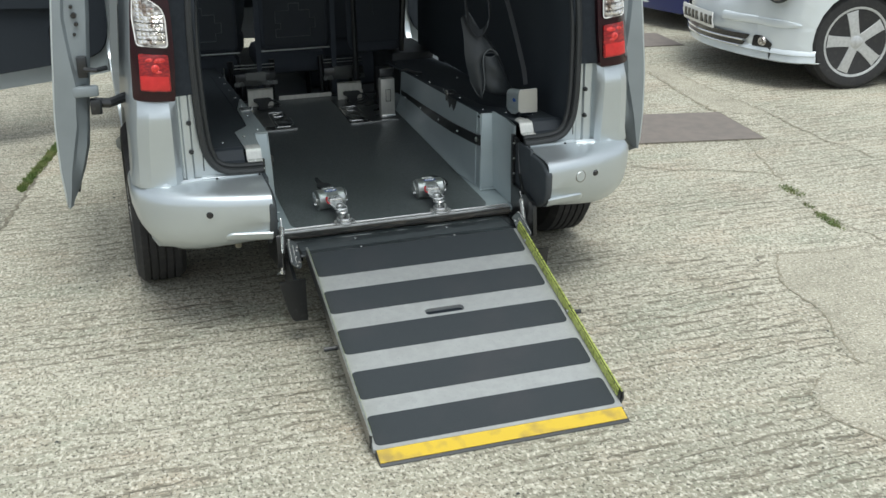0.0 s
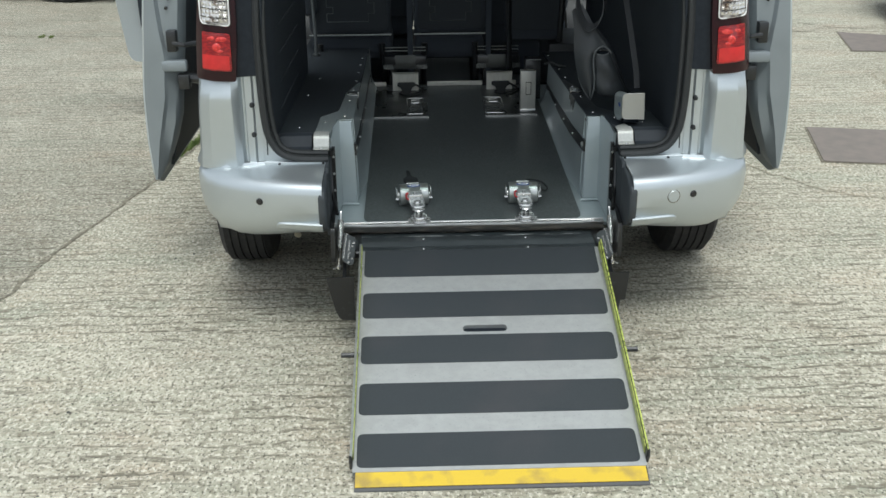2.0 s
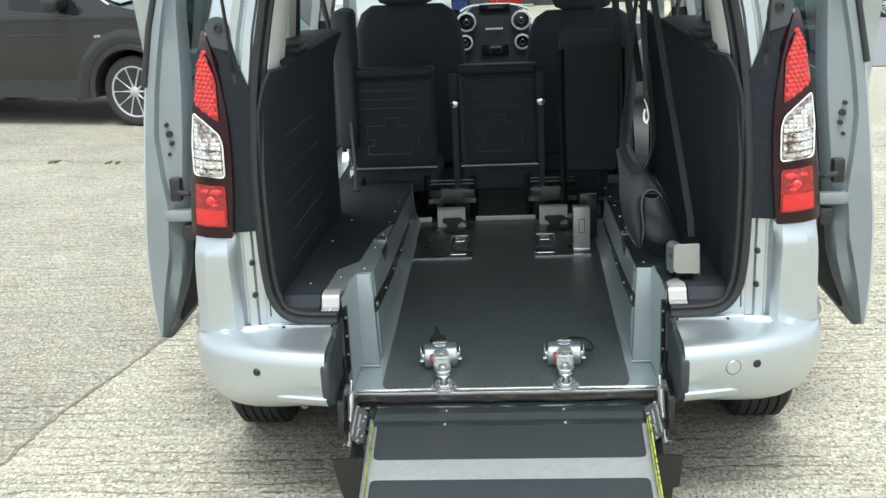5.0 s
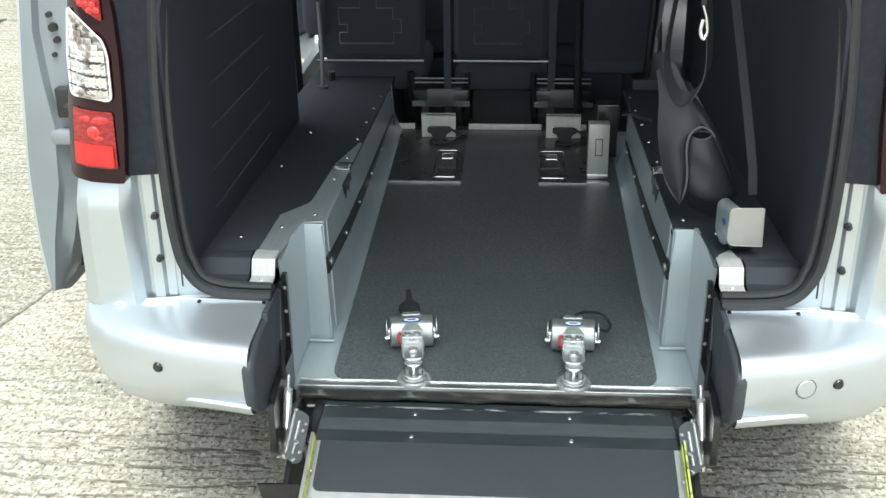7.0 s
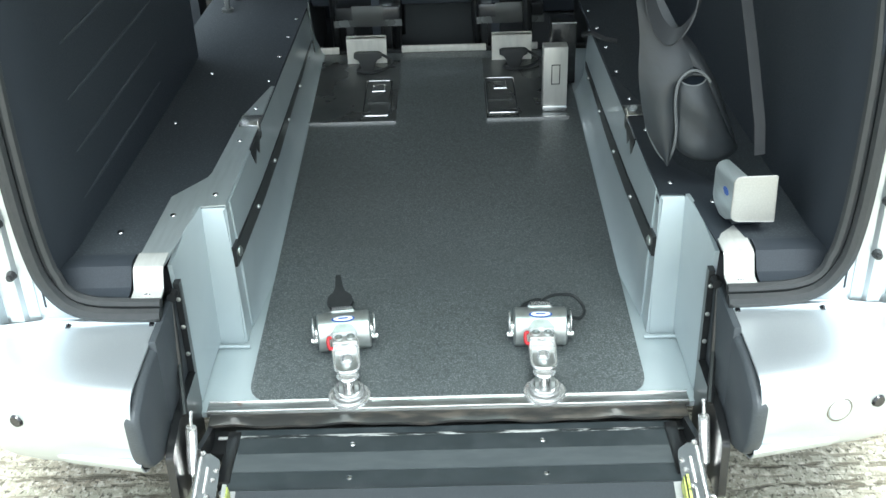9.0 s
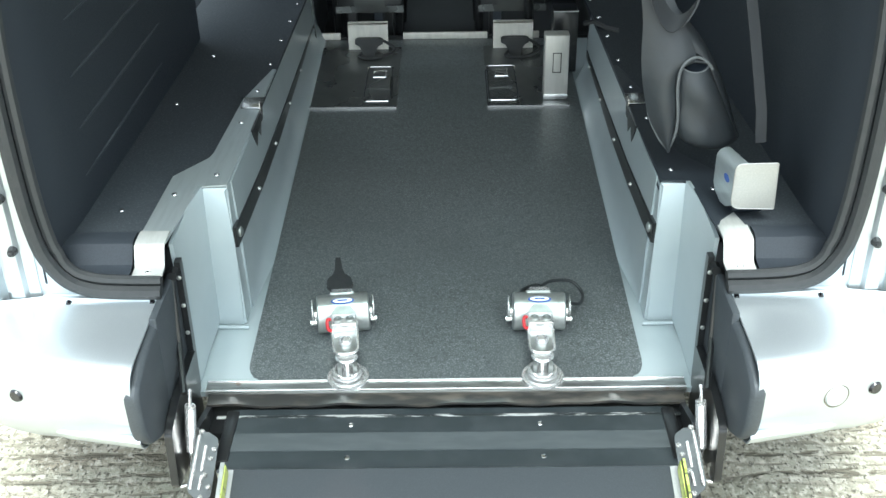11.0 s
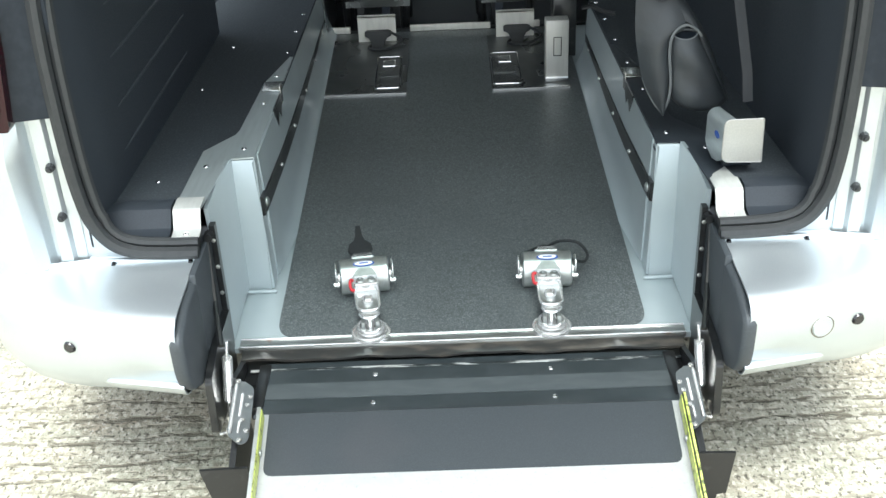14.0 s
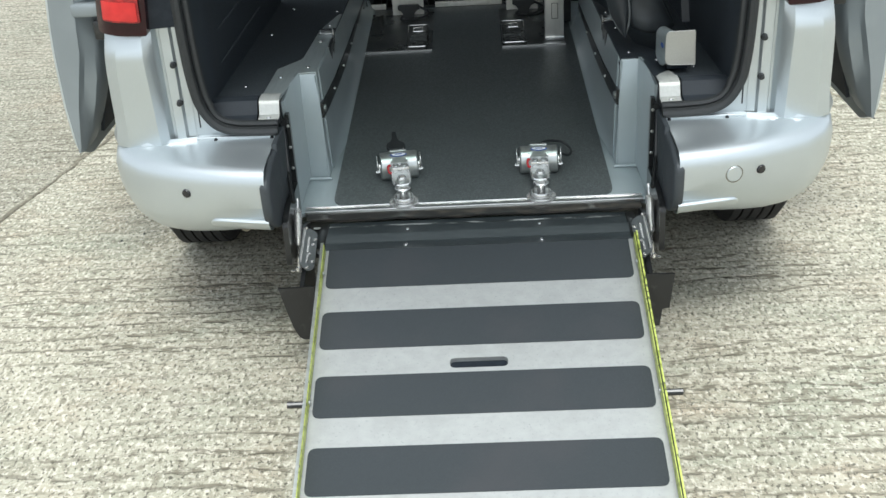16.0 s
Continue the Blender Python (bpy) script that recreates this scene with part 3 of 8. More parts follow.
def weeds(name, spots, label):
    bm = B()
    for x, y, r, n in spots:
        for _ in range(n):
            a = random.uniform(0, 6.283)
            d = r * random.random() ** 0.7
            px, py = x + d * math.cos(a) * 0.35, y + d * math.sin(a)
            h = random.uniform(0.005, 0.020)
            b = random.uniform(0, 6.283)
            w = Vector((math.cos(b), math.sin(b), 0)) * random.uniform(0.0015, 0.004)
            lean = Vector((random.uniform(-1, 1), random.uniform(-1, 1), 0)) * h * 0.9
            base = Vector((px, py, 0.001))
            v = [bm.verts.new(base - w), bm.verts.new(base + w), bm.verts.new(base + lean + Vector((0, 0, h)))]
            bm.faces.new(v)
    return tagged(finish(name, bm, GRASS), label, "weeds", kind="stuff")


weeds("weeds", [(-1.425 + 0.022 * k, 2.16 + 0.10 * k, 0.075, 330) for k in range(13)], "low green grass and moss growing in the slab joint")
weeds("weeds", [(2.17, 0.82, 0.10, 160), (2.11, 0.60, 0.05, 40), (2.08, 0.43, 0.09, 170), (2.06, 0.33, 0.06, 90)], "small tufts of grass in the concrete joint")
weeds("weeds", [(-3.66, 5.50, 0.05, 150), (-3.62, 5.52, 0.06, 120), (-3.16, 5.42, 0.06, 140), (-3.08, 5.41, 0.05, 120)], "two flat weed tufts on the slab joint")


def grit(n):
    """Loose dark specks and small stones lying on the concrete."""
    verts, faces = [], []
    for _ in range(n):
        x, y = random.uniform(-2.6, 2.6), random.uniform(-1.8, 3.0)
        if abs(x) < 0.95 and y > -0.95:
            continue
        r = random.uniform(0.0025, 0.007)
        a0 = random.uniform(0, 6.283)
        i = len(verts)
        verts += [Vector((x + r * random.uniform(0.7, 1.4) * math.cos(a0 + k * 1.2566), y + r * random.uniform(0.6, 1.1) * math.sin(a0 + k * 1.2566), 0.0005)) for k in range(5)] + [Vector((x, y, r * 0.8))]
        faces += [(i + k, i + (k + 1) % 5, i + 5) for k in range(5)]
    me = bpy.data.meshes.new("grit")
    me.from_pydata(verts, [], faces)
    me.materials.append(RUBBER)
    tagged(new("grit", me), "loose dark grit and small stones on the concrete", "grit", kind="stuff")


grit(170)


def road_sheet():
    bm = B()
    loft(bm, [[Vector((x, y + (near if k == 0 else 0.0), ground_z(y + (near if k == 0 else 0.0)) + 0.01)) for x, near in ((-60, 1.0), (2.2, 0.8), (2.9, 0.05), (60, -0.2))] for k, y in enumerate((9.4, 11.0, 13.0, 16.0, 19.7, 24.0))], closed=False)
    return bm


tagged(finish("road", road_sheet(), ASPHALT), "pale grey asphalt road beyond the yard", "road", kind="structure")

# ---- the silver car: shape rows ----
HALF = [(0.20, 0.89), (0.35, 0.918), (0.55, 0.924), (0.75, 0.915), (0.85, 0.904), (1.0, 0.890), (1.2, 0.868), (1.42, 0.828), (1.58, 0.785), (1.70, 0.74), (1.80, 0.64)]
SEALX = [(0.55, 0.705), (0.80, 0.702), (1.17, 0.690), (1.42, 0.657), (1.58, 0.622), (1.70, 0.575)]
REAR_AXLE, FRONT_AXLE, WHEEL_R = 0.77, 3.50, 0.316

car = thing("wheelchair_car", Matrix(), "silver wheelchair-accessible people carrier, tailgate and side doors open", "car")


def half(y, z):
    w = curve_at(HALF, z)
    front = max(0.0, (y - 3.55) / 0.85)
    return w - 0.22 * front ** 2.2


def arch(yc, r, z0, n=14):
    """Points of a wheel arch from its rear foot to its front foot, along the bottom edge."""
    a0 = math.asin((z0 - WHEEL_R) / r)
    return [(yc + r * math.cos(t), WHEEL_R + r * math.sin(t)) for t in np.linspace(math.pi - a0, a0, n)]


def body_side(s):
    out = [(0.40, 0.45)] + arch(REAR_AXLE, 0.375, 0.40) + [(1.2, 0.26), (3.08, 0.26)] + arch(FRONT_AXLE, 0.375, 0.30)
    out += [(3.95, 0.24), (4.30, 0.26), (4.36, 0.55), (4.30, 0.80), (4.05, 0.95), (3.66, 1.08), (3.40, 1.26), (2.95, 1.60), (2.72, 1.72), (2.2, 1.755), (1.4, 1.765), (0.7, 1.755), (0.38, 1.735)]
    quarter = rounded([(0.47, 1.33), (0.98, 1.32), (1.00, 1.60), (0.52, 1.60)], 0.05)
    slide = rounded([(1.10, 0.42), (2.08, 0.42), (2.08, 1.62), (1.14, 1.62), (1.10, 1.0)], [0.1, 0.06, 0.06, 0.08, 0.05])
    front = rounded([(2.20, 0.42), (3.16, 0.42), (3.20, 1.18), (2.76, 1.60), (2.22, 1.61)], [0.06, 0.12, 0.06, 0.1, 0.06])
    p = part("body_side", panel(out, [quarter, slide, front], lambda y, z: Vector((s * half(y, z), y, z)), 0.12, 0.09), SILVER, car, "", 40, 0.035, -1 if s > 0 else 1)
    part("quarter_window", panel(rounded([(0.455, 1.315), (0.995, 1.305), (1.015, 1.615), (0.505, 1.615)], 0.05), [], lambda y, z: Vector((s * (half(y, z) + 0.003), y, z)), 0.1, 0.08), GLASS, p, "rear quarter window glass")
    return p


def roof():
    bm = B()
    rows = []
    for y, z in ((0.12, 1.735), (0.3, 1.755), (0.7, 1.775), (1.4, 1.79), (2.2, 1.775), (2.6, 1.745), (2.76, 1.715)):
        w = curve_at(HALF, 1.74) if y > 0.35 else curve_at(HALF, 1.74) - 0.01
        rows.append([Vector((w * u, y, z + 0.035 * (1 - u * u) - (0.03 if abs(u) == 1 else 0))) for u in (-1, -0.97, -0.85, -0.6, -0.3, 0, 0.3, 0.6, 0.85, 0.97, 1)])
    loft(bm, rows, closed=False)
    part("roof", bm, SILVER, car, "", 40, 0.03, -1)
    bm = B()
    rows = []
    for y, z in ((0.15, 1.69), (0.7, 1.72), (1.4, 1.735), (2.2, 1.72), (2.72, 1.665)):
        rows.append([Vector((0.70 * u, y, z + 0.02 * (1 - u * u))) for u in (-1, -0.6, 0, 0.6, 1)])
    loft(bm, rows, closed=False)
    part("headlining", bm, PALE, car, "pale grey headlining", 40, 0.012)
    # bonnet, nose and windscreen
    bm = B()
    rows = []
    for y, z in ((3.62, 1.10), (3.75, 1.075), (4.05, 0.965), (4.24, 0.86), (4.33, 0.72), (4.37, 0.55), (4.34, 0.26)):
        w = half(y, min(z, 0.9)) - 0.02
        rows.append([Vector((w * u, y - 0.16 * u * u * (1 if y > 4 else 0), z + 0.03 * (1 - u * u))) for u in np.linspace(-1, 1, 11)])
    loft(bm, rows, closed=False)
    part("bonnet", bm, SILVER, car, "", 40, 0.02)
    bm = B()
    rows = []
    for y, z in ((2.74, 1.715), (3.0, 1.555), (3.35, 1.31), (3.64, 1.105)):
        w = half(y, z) - 0.03
        rows.append([Vector((w * u, y - 0.05 * u * u, z)) for u in np.linspace(-1, 1, 9)])
    loft(bm, rows, closed=False)
    part("windscreen", bm, GLASS, car, "clear windscreen")


def rear_corner(s):
    """The rear corner: quarter panel, jamb channel and rear pillar, as one pressed sheet."""
    bm = B()
    rows = []
    for z in (0.556, 0.568, 0.60, 0.66, 0.72, 0.765, 0.79, 0.803, 0.82, 0.85, 0.862, 0.868, 0.93, 1.0, 1.1, 1.2, 1.3, 1.42, 1.5, 1.58, 1.66, 1.72):
        w, o = curve_at(HALF, z), curve_at(SEALX, z)
        lean = max(0.0, z - 0.9) * 0.10
        k = 0.757 if z < 0.9 else max(o + 0.055, min(w - 0.13, 0.755 - 0.6 * max(0, z - 1.2) ** 1.5))
        flare = 0.012 if z < 0.59 else 0.0
        b = curve_at([(0.55, 0.002), (0.60, 0.010), (0.70, 0.018), (0.79, 0.026), (0.803, 0.025), (0.862, 0.003), (0.868, 0.0), (2.0, 0.0)], z)
        pts = [(w, 0.47), (w + flare * 0.5, 0.30), (w - 0.004 + flare, 0.235 - b * 0.2), (w - 0.020, 0.185 - flare - b * 0.8), (w - 0.055, 0.160 - flare * 0.4 - b), (k + 0.030, 0.153 - b), (k + 0.010, 0.163 - b * 0.5),
               (k + 0.002, 0.180), (k - 0.006, 0.180), (k - 0.010, 0.172), (k - 0.030, 0.173), (k - 0.036, 0.181), (o - 0.003, 0.184)]
        rows.append([Vector((s * x, y + lean, z)) for x, y in pts])
    loft(bm, rows, closed=False)
    p = part("rear_corner", bm, SILVER, car, "", 32, 0.004, 0)
    # lower corner of the opening, following the seal
    bm = B()
    slab(bm, [(0.585, 0.545), (0.77, 0.545), (0.77, 0.74), (0.690, 0.74), (0.684, 0.69), (0.670, 0.640), (0.643, 0.604), (0.605, 0.586), (0.585, 0.584)], lambda u, v, d: Vector((s * u, 0.1845 + d, v)), 0.004)
    part("corner_gusset", bm, SILVER, p)
    # black cover beside the lamp, following it up to a rounded ear
    sheet = lambda u, v, d: Vector((s * u, 0.148 + max(0.0, v - 0.9) * 0.10 + d + 0.02 * max(0.0, (0.745 - u) / 0.05), v))
    inner = [(curve_at(SEALX, z) + 0.006, z) for z in (0.862, 1.0, 1.1, 1.18, 1.24)]
    bm = B()
    slab(bm, inner + [(0.704, 1.29), (0.722, 1.335), (0.731, 1.385), (0.738, 1.43), (0.800, 1.43), (0.784, 1.35), (0.766, 1.27), (0.765, 1.1), (0.775, 0.862)], sheet, 0.012)
    pc = part("pillar_cover", bm, COVERBLACK, car, "black pillar cover beside the lamp")
    bm = B()
    slab(bm, rounded([(0.736, 1.375), (0.733, 1.44), (0.752, 1.468), (0.784, 1.472), (0.806, 1.445), (0.790, 1.39)], [0.01, 0.02, 0.02, 0.02, 0.01, 0.01], 4), lambda u, v, d: sheet(u, v, d - 0.004), 0.014)
    ear = part("cover_ear", bm, ENDCAP, pc, "dark grey rounded ear")
    bm = B()
    lathe(bm, [(0.013, 0.0), (0.0125, 0.006), (0.009, 0.007), (0.008, 0.002), (0.0005, 0.002)], Matrix.Translation(sheet(0.766, 1.440, -0.004)) @ pose(0, 0, 0, 90), 16)
    part("rubber_stop", bm, RUBBER, ear)
    # fixing screws on the jamb
    for z in (0.665, 0.765):
        bm = B()
        cyl(bm, (s * 0.727, 0.171, z), (s * 0.727, 0.160, z), 0.009, 0.007, 10)
        cyl(bm, (s * 0.727, 0.163, z), (s * 0.727, 0.155, z), 0.005, 0.004, 8)
        part("jamb_plug", bm, RUBBER, p)
    return p


def seal():
    """The black rubber seal round the tailgate opening, broken where the ramp well passes."""
    for s in (-1, 1):
        pts = [(0.488, 0.578), (0.55, 0.579), (0.605, 0.584), (0.645, 0.602), (0.672, 0.640), (0.686, 0.69), (0.694, 0.80), (0.698, 1.0), (0.690, 1.17), (0.677, 1.30), (0.657, 1.42), (0.622, 1.58), (0.575, 1.685), (0.50, 1.715), (0.25, 1.73), (0.0, 1.735)]
        path = smooth_curve([(s * x, 0.170 + max(0.0, z - 0.9) * 0.10, z) for x, z in pts], 5)
        bm = B()
        tube(bm, path, 0.013, 8)
        p = part("door_seal", bm, RUBBER, car, "black rubber tailgate seal")
        bm = B()
        soft = lambda q: min(1.0, max(0.0, q))
        tube(bm, [v + Vector((-s * 0.02 * soft((v.z - 0.59) / 0.06), 0.012, 0.017 * soft((0.665 - v.z) / 0.06))) for v in path], 0.010, 8)
        part("seal_lip", bm, RUBBER, p)


def bumper(s):
    """One half of the rear bumper, cut off where the ramp folds down."""
    plan = [(0.497, -0.045), (0.56, -0.036), (0.63, -0.021), (0.70, 0.0), (0.76, 0.024), (0.825, 0.056), (0.880, 0.105), (0.914, 0.16), (0.932, 0.23), (0.938, 0.32), (0.938, 0.43)]
    inward = [(0, 1)] * 3 + [(-0.12, 1), (-0.3, 0.95), (-0.5, 0.87), (-0.8, 0.6), (-0.95, 0.3), (-1, 0.1), (-1, 0), (-1, 0)]
    bm = B()
    rings = []
    for i, ((x, y), (nx, ny)) in enumerate(zip(plan, inward)):
        zb = float(np.interp(x, [0.497, 0.56, 0.63, 0.70, 0.76, 0.825, 0.88, 0.914, 0.932], [0.371, 0.365, 0.355, 0.345, 0.338, 0.335, 0.337, 0.342, 0.350])) + (0.02 if i > 9 else 0.01 if i > 8 else 0)
        top = 0.566
        back = max(0.0, 0.178 - y) if ny > 0.5 else 0.02
        prof = [(0.13, zb + 0.002), (0.092, zb), (0.070, zb + 0.008), (0.042, zb + 0.028), (0.020, zb + 0.058), (0.009, zb + 0.088), (0.003, 0.460), (0.001, 0.490), (0.0, 0.515), (0.003, 0.532), (0.010, 0.544), (0.022, 0.552), (0.040, 0.556), (0.07, 0.558), (0.11, 0.559)]
        prof = [(min(d, max(back, 0.0) + 0.03), z) for d, z in prof] + [(max(back, 0.025) - 0.006, top - 0.005), (max(back, 0.025), top + 0.004)]
        rings.append([Vector((s * (x + nx * d), y + ny * d, z)) for d, z in prof])
    loft(bm, rings, closed=False)
    p = part("bumper", bm, SILVER, car, "", 50, 0.004, 0)
    bm = B()
    cap = rounded([(-0.046, 0.445), (-0.026, 0.402), (0.04, 0.366), (0.235, 0.37), (0.235, 0.545), (0.16, 0.556), (0.02, 0.551), (-0.050, 0.527)], 0.02, 4)
    loft(bm, [[Vector((s * (0.484 + d), 0.05 + (u - 0.05) * k, 0.455 + (v - 0.455) * k)) for u, v in cap] for d, k in ((0.0, 0.93), (0.002, 0.965), (0.007, 1.0), (0.020, 1.0), (0.025, 0.975), (0.026, 0.94))])
    part("bumper_end", bm, ENDCAP, p, "dark moulded bumper end cap")
    bm = B()
    lathe(bm, [(0.0005, 0.006), (0.0095, 0.006), (0.011, 0.004), (0.0125, 0.0)], Matrix.Translation((s * 0.70, 0.0005, 0.491)) @ pose(0, 0, 0, 90, 0, 19 * s))
    part("parking_sensor", bm, DARKGLOSS, p, "black parking sensor")
    # lower moulding: a rounded bar that ends in a half circle
    bm = B()
    rings = []
    for x in (0.500, 0.54, 0.58, 0.615, 0.630, 0.640, 0.648, 0.654, 0.658):
        h = math.sqrt(max(0.004, 1 - (max(0.0, x - 0.630) / 0.0282) ** 2))
        row = []
        for q in (-1, -0.97, -0.88, -0.7, -0.35, 0, 0.35, 0.7, 0.88, 0.97, 1):
            z = 0.4005 + 0.022 * h * q
            d = float(np.interp(z, [0.365, 0.373, 0.393, 0.423, 0.453], [0.092, 0.070, 0.042, 0.020, 0.009]))
            row.append(Vector((s * x, -0.045 + (x - 0.497) * 0.21 + d + 0.006 - 0.025 * math.sqrt(h) * (1 - abs(q) ** 5) ** 0.5, z)))
        rings.append(row)
    loft(bm, rings, closed=False)
    lm = part("lower_moulding", bm, SILVER, p, "", 50, 0.003, 0)
    bm = B()
    tube(bm, [r[10] + Vector((0, -0.006, 0.0015)) for r in rings] + [r[0] + Vector((0, -0.006, 0)) for r in rings[::-1][:4]], 0.0016, 6)
    part("moulding_gap", bm, RUBBER, lm, "dark gap round the moulding")
    if s > 0:
        bm = B()
        lathe(bm, [(0.0205, -0.001), (0.0205, 0.0015), (0.0222, 0.0015), (0.0222, -0.001)], Matrix.Translation((0.632, -0.0205, 0.490)) @ pose(0, 0, 0, 90, 0, 14), 32)
        part("towing_eye_ring", bm, GROUT, p, "fine gap round the towing-eye cap")
        bm = B()
        lathe(bm, [(0.0005, 0.003), (0.0185, 0.003), (0.0202, 0.001), (0.0202, -0.002)], Matrix.Translation((0.632, -0.0205, 0.490)) @ pose(0, 0, 0, 90, 0, 14), 32)
        part("towing_eye_cap", bm, SILVER, p, "round silver towing-eye cap")
    # clips along the top edge and the sill strip above the bumper
    bm = B()
    box(bm, min(s * 0.488, s * 0.70), max(s * 0.488, s * 0.70), 0.166, 0.19, 0.545, 0.570, 0.004, 3)
    sill = part("sill_strip", bm, SILVER, p)
    for x in (0.65, 0.505):
        bm = B()
        cyl(bm, (s * x, 0.168, 0.562), (s * x, 0.158, 0.562), 0.006, 0.004, 8)
        part("clip", bm, DARKGLOSS, sill)


def tail_lamp(s):
    """Tall tail lamp: dark red housing, honeycomb red top, clear middle, red foot."""
    lean = lambda z: max(0.0, z - 0.9) * 0.10

    def face(x, z, d=0.0):
        w = curve_at(HALF, z)
        t = max(0.0, min(1.0, (abs(x) - (w - 0.085)) / 0.085))
        return Vector((s * x, 0.128 - d + 0.055 * t ** 2.2 + lean(z), z))

    outer = [(0.897, 0.858), (0.765, 0.852), (0.755, 0.98), (0.752, 1.10), (0.756, 1.20), (0.770, 1.30), (0.791, 1.38), (0.810, 1.428), (0.823, 1.437), (0.838, 1.39), (0.861, 1.265), (0.878, 1.125), (0.890, 1.00)]
    ring = rounded(outer, [0.012, 0.008] + [0.02] * 11, 3)
    bm = panel(ring, [], lambda x, z: face(x, z), 0.03, 0.08)
    lamp = part("tail_lamp", bm, DARKRED, car, "tall tail lamp in dark red plastic", 50, 0.05, 1 if s < 0 else -1)

    def lens(name, poly, mat, label, d=0.004, r=0.008):
        part(name, panel(rounded(poly, r, 4), [], lambda x, z: face(x, z, d), 0.03, 0.05), mat, lamp, label, 50, 0.004, 0)

    lens("upper_lens", [(0.859, 1.236), (0.777, 1.184), (0.780, 1.30), (0.806, 1.36), (0.822, 1.378), (0.845, 1.325)], REDLENS, "red honeycomb upper lens")
    lens("clear_lens", [(0.867, 1.036), (0.772, 1.028), (0.772, 1.122), (0.782, 1.153), (0.862, 1.208), (0.872, 1.12)], CLEAR, "clear faceted lens with white rim", 0.004, 0.012)
    lens("lower_lens", [(0.870, 0.892), (0.774, 0.886), (0.774, 1.004), (0.864, 1.011)], REDLENS, "bright red lower lens")
    lens("lens_band", [(0.866, 0.897), (0.779, 0.891), (0.779, 0.936), (0.866, 0.941)], BANDRED, "plain red band of the lower lens", 0.008, 0.004)
    bm = B()
    tube(bm, [face(x, z, 0.008) for x, z in rounded([(0.867, 1.036), (0.772, 1.028), (0.772, 1.122), (0.782, 1.153), (0.862, 1.208), (0.872, 1.12)], 0.012, 3)] + [face(0.868, 1.05, 0.008)], 0.0024, 6)
    part("lens_rim", bm, WHITE, lamp, "white edge of the clear lens")
    # faceted reflector behind the clear lens: fluted bands and small prisms
    cells = random.Random(11 + s)
    bm = B()
    for i in range(13):
        for j in range(8):
            w, h = 0.0118, 0.0125
            x, z = 0.7785 + j * w, 1.0405 + i * h
            if z + h > 1.142 + (x - 0.782) * 0.68 or x + w > 0.8655 + 0.02 * (z - 1.04):
                continue
            c = [face(x, z, 0.0083), face(x + w, z, 0.0083), face(x + w, z + h, 0.0083), face(x, z + h, 0.0083)]
            tip = face(x + w * cells.uniform(0.2, 0.8), z + h * cells.uniform(0.2, 0.8), 0.0083 + cells.uniform(0.002, 0.006))
            vs, top = [bm.verts.new(q) for q in c], bm.verts.new(tip)
            for k in range(4):
                bm.faces.new((vs[k], vs[(k + 1) % 4], top))
    tagged(part("reflector_prism", bm, FACET, lamp, "clear prisms of the reversing lamp", 5), kind="stuff")
    bm = B()
    for z in (1.052, 1.078, 1.104):
        tube(bm, [face(0.866, z + 0.006, 0.0135), face(0.82, z + 0.003, 0.0145), face(0.777, z, 0.0135)], 0.0016, 6)
    part("lens_bar", bm, DARKGLOSS, lamp)
    # bulb bowl behind the lower lens, its daylight glow put into bright red
    bm = B()
    lathe(bm, [(0.0005, 0.004), (0.009, 0.0035), (0.013, 0.0015), (0.014, 0.0)], Matrix.Translation(face(0.818, 0.962, 0.005)) @ pose(0, 0, 0, 90), 20)
    part("reflector_bowl", bm, REDHI, lamp, "round red reflector bowl")
    # Small bright red discs stand in for glints inside the lens.
    for x, z, w, h in ((0.801, 0.986, 0.020, 0.010), (0.832, 0.990, 0.016, 0.007), (0.808, 0.950, 0.013, 0.006)):
        bm = B()
        lathe(bm, [(0.0005, 0.0025), (0.6, 0.0018), (1.0, 0.0)], Matrix.Translation(face(x, z, 0.005)) @ pose(0, 0, 0, 90) @ Matrix.Diagonal((w, h, 1, 1)), 14)
        part("reflector_glint", bm, REDHI, lamp, "bright red disc standing in for a glint behind the lens")
    # honeycomb cells
    bm = B()
    for i in range(19):
        for j in range(9):
            z = 1.195 + i * 0.0120
            x = 0.765 + (j + 0.5 * (i % 2)) * 0.0140
            lo = np.interp(z, [1.18, 1.31, 1.40], [0.777, 0.782, 0.818])
            hi = np.interp(z, [1.184, 1.236, 1.335, 1.378, 1.379, 1.5], [0.779, 0.857, 0.843, 0.822, 0.0, 0.0])
            if lo + 0.006 < x < hi - 0.005:
                c = face(x, z, 0.0085)
                vs = [bm.verts.new(c + Vector((0.0076 * math.cos(a), 0, 0.0072 * math.sin(a)))) for a in [k * math.pi / 3 + math.pi / 6 for k in range(6)]]
                top = bm.verts.new(c + Vector((0, -0.002, 0)))
                for k in range(6):
                    bm.faces.new((vs[k], vs[(k + 1) % 6], top))
    tagged(part("honeycomb", bm, REDHI, lamp, "bright red honeycomb reflector cells", 5), kind="stuff")


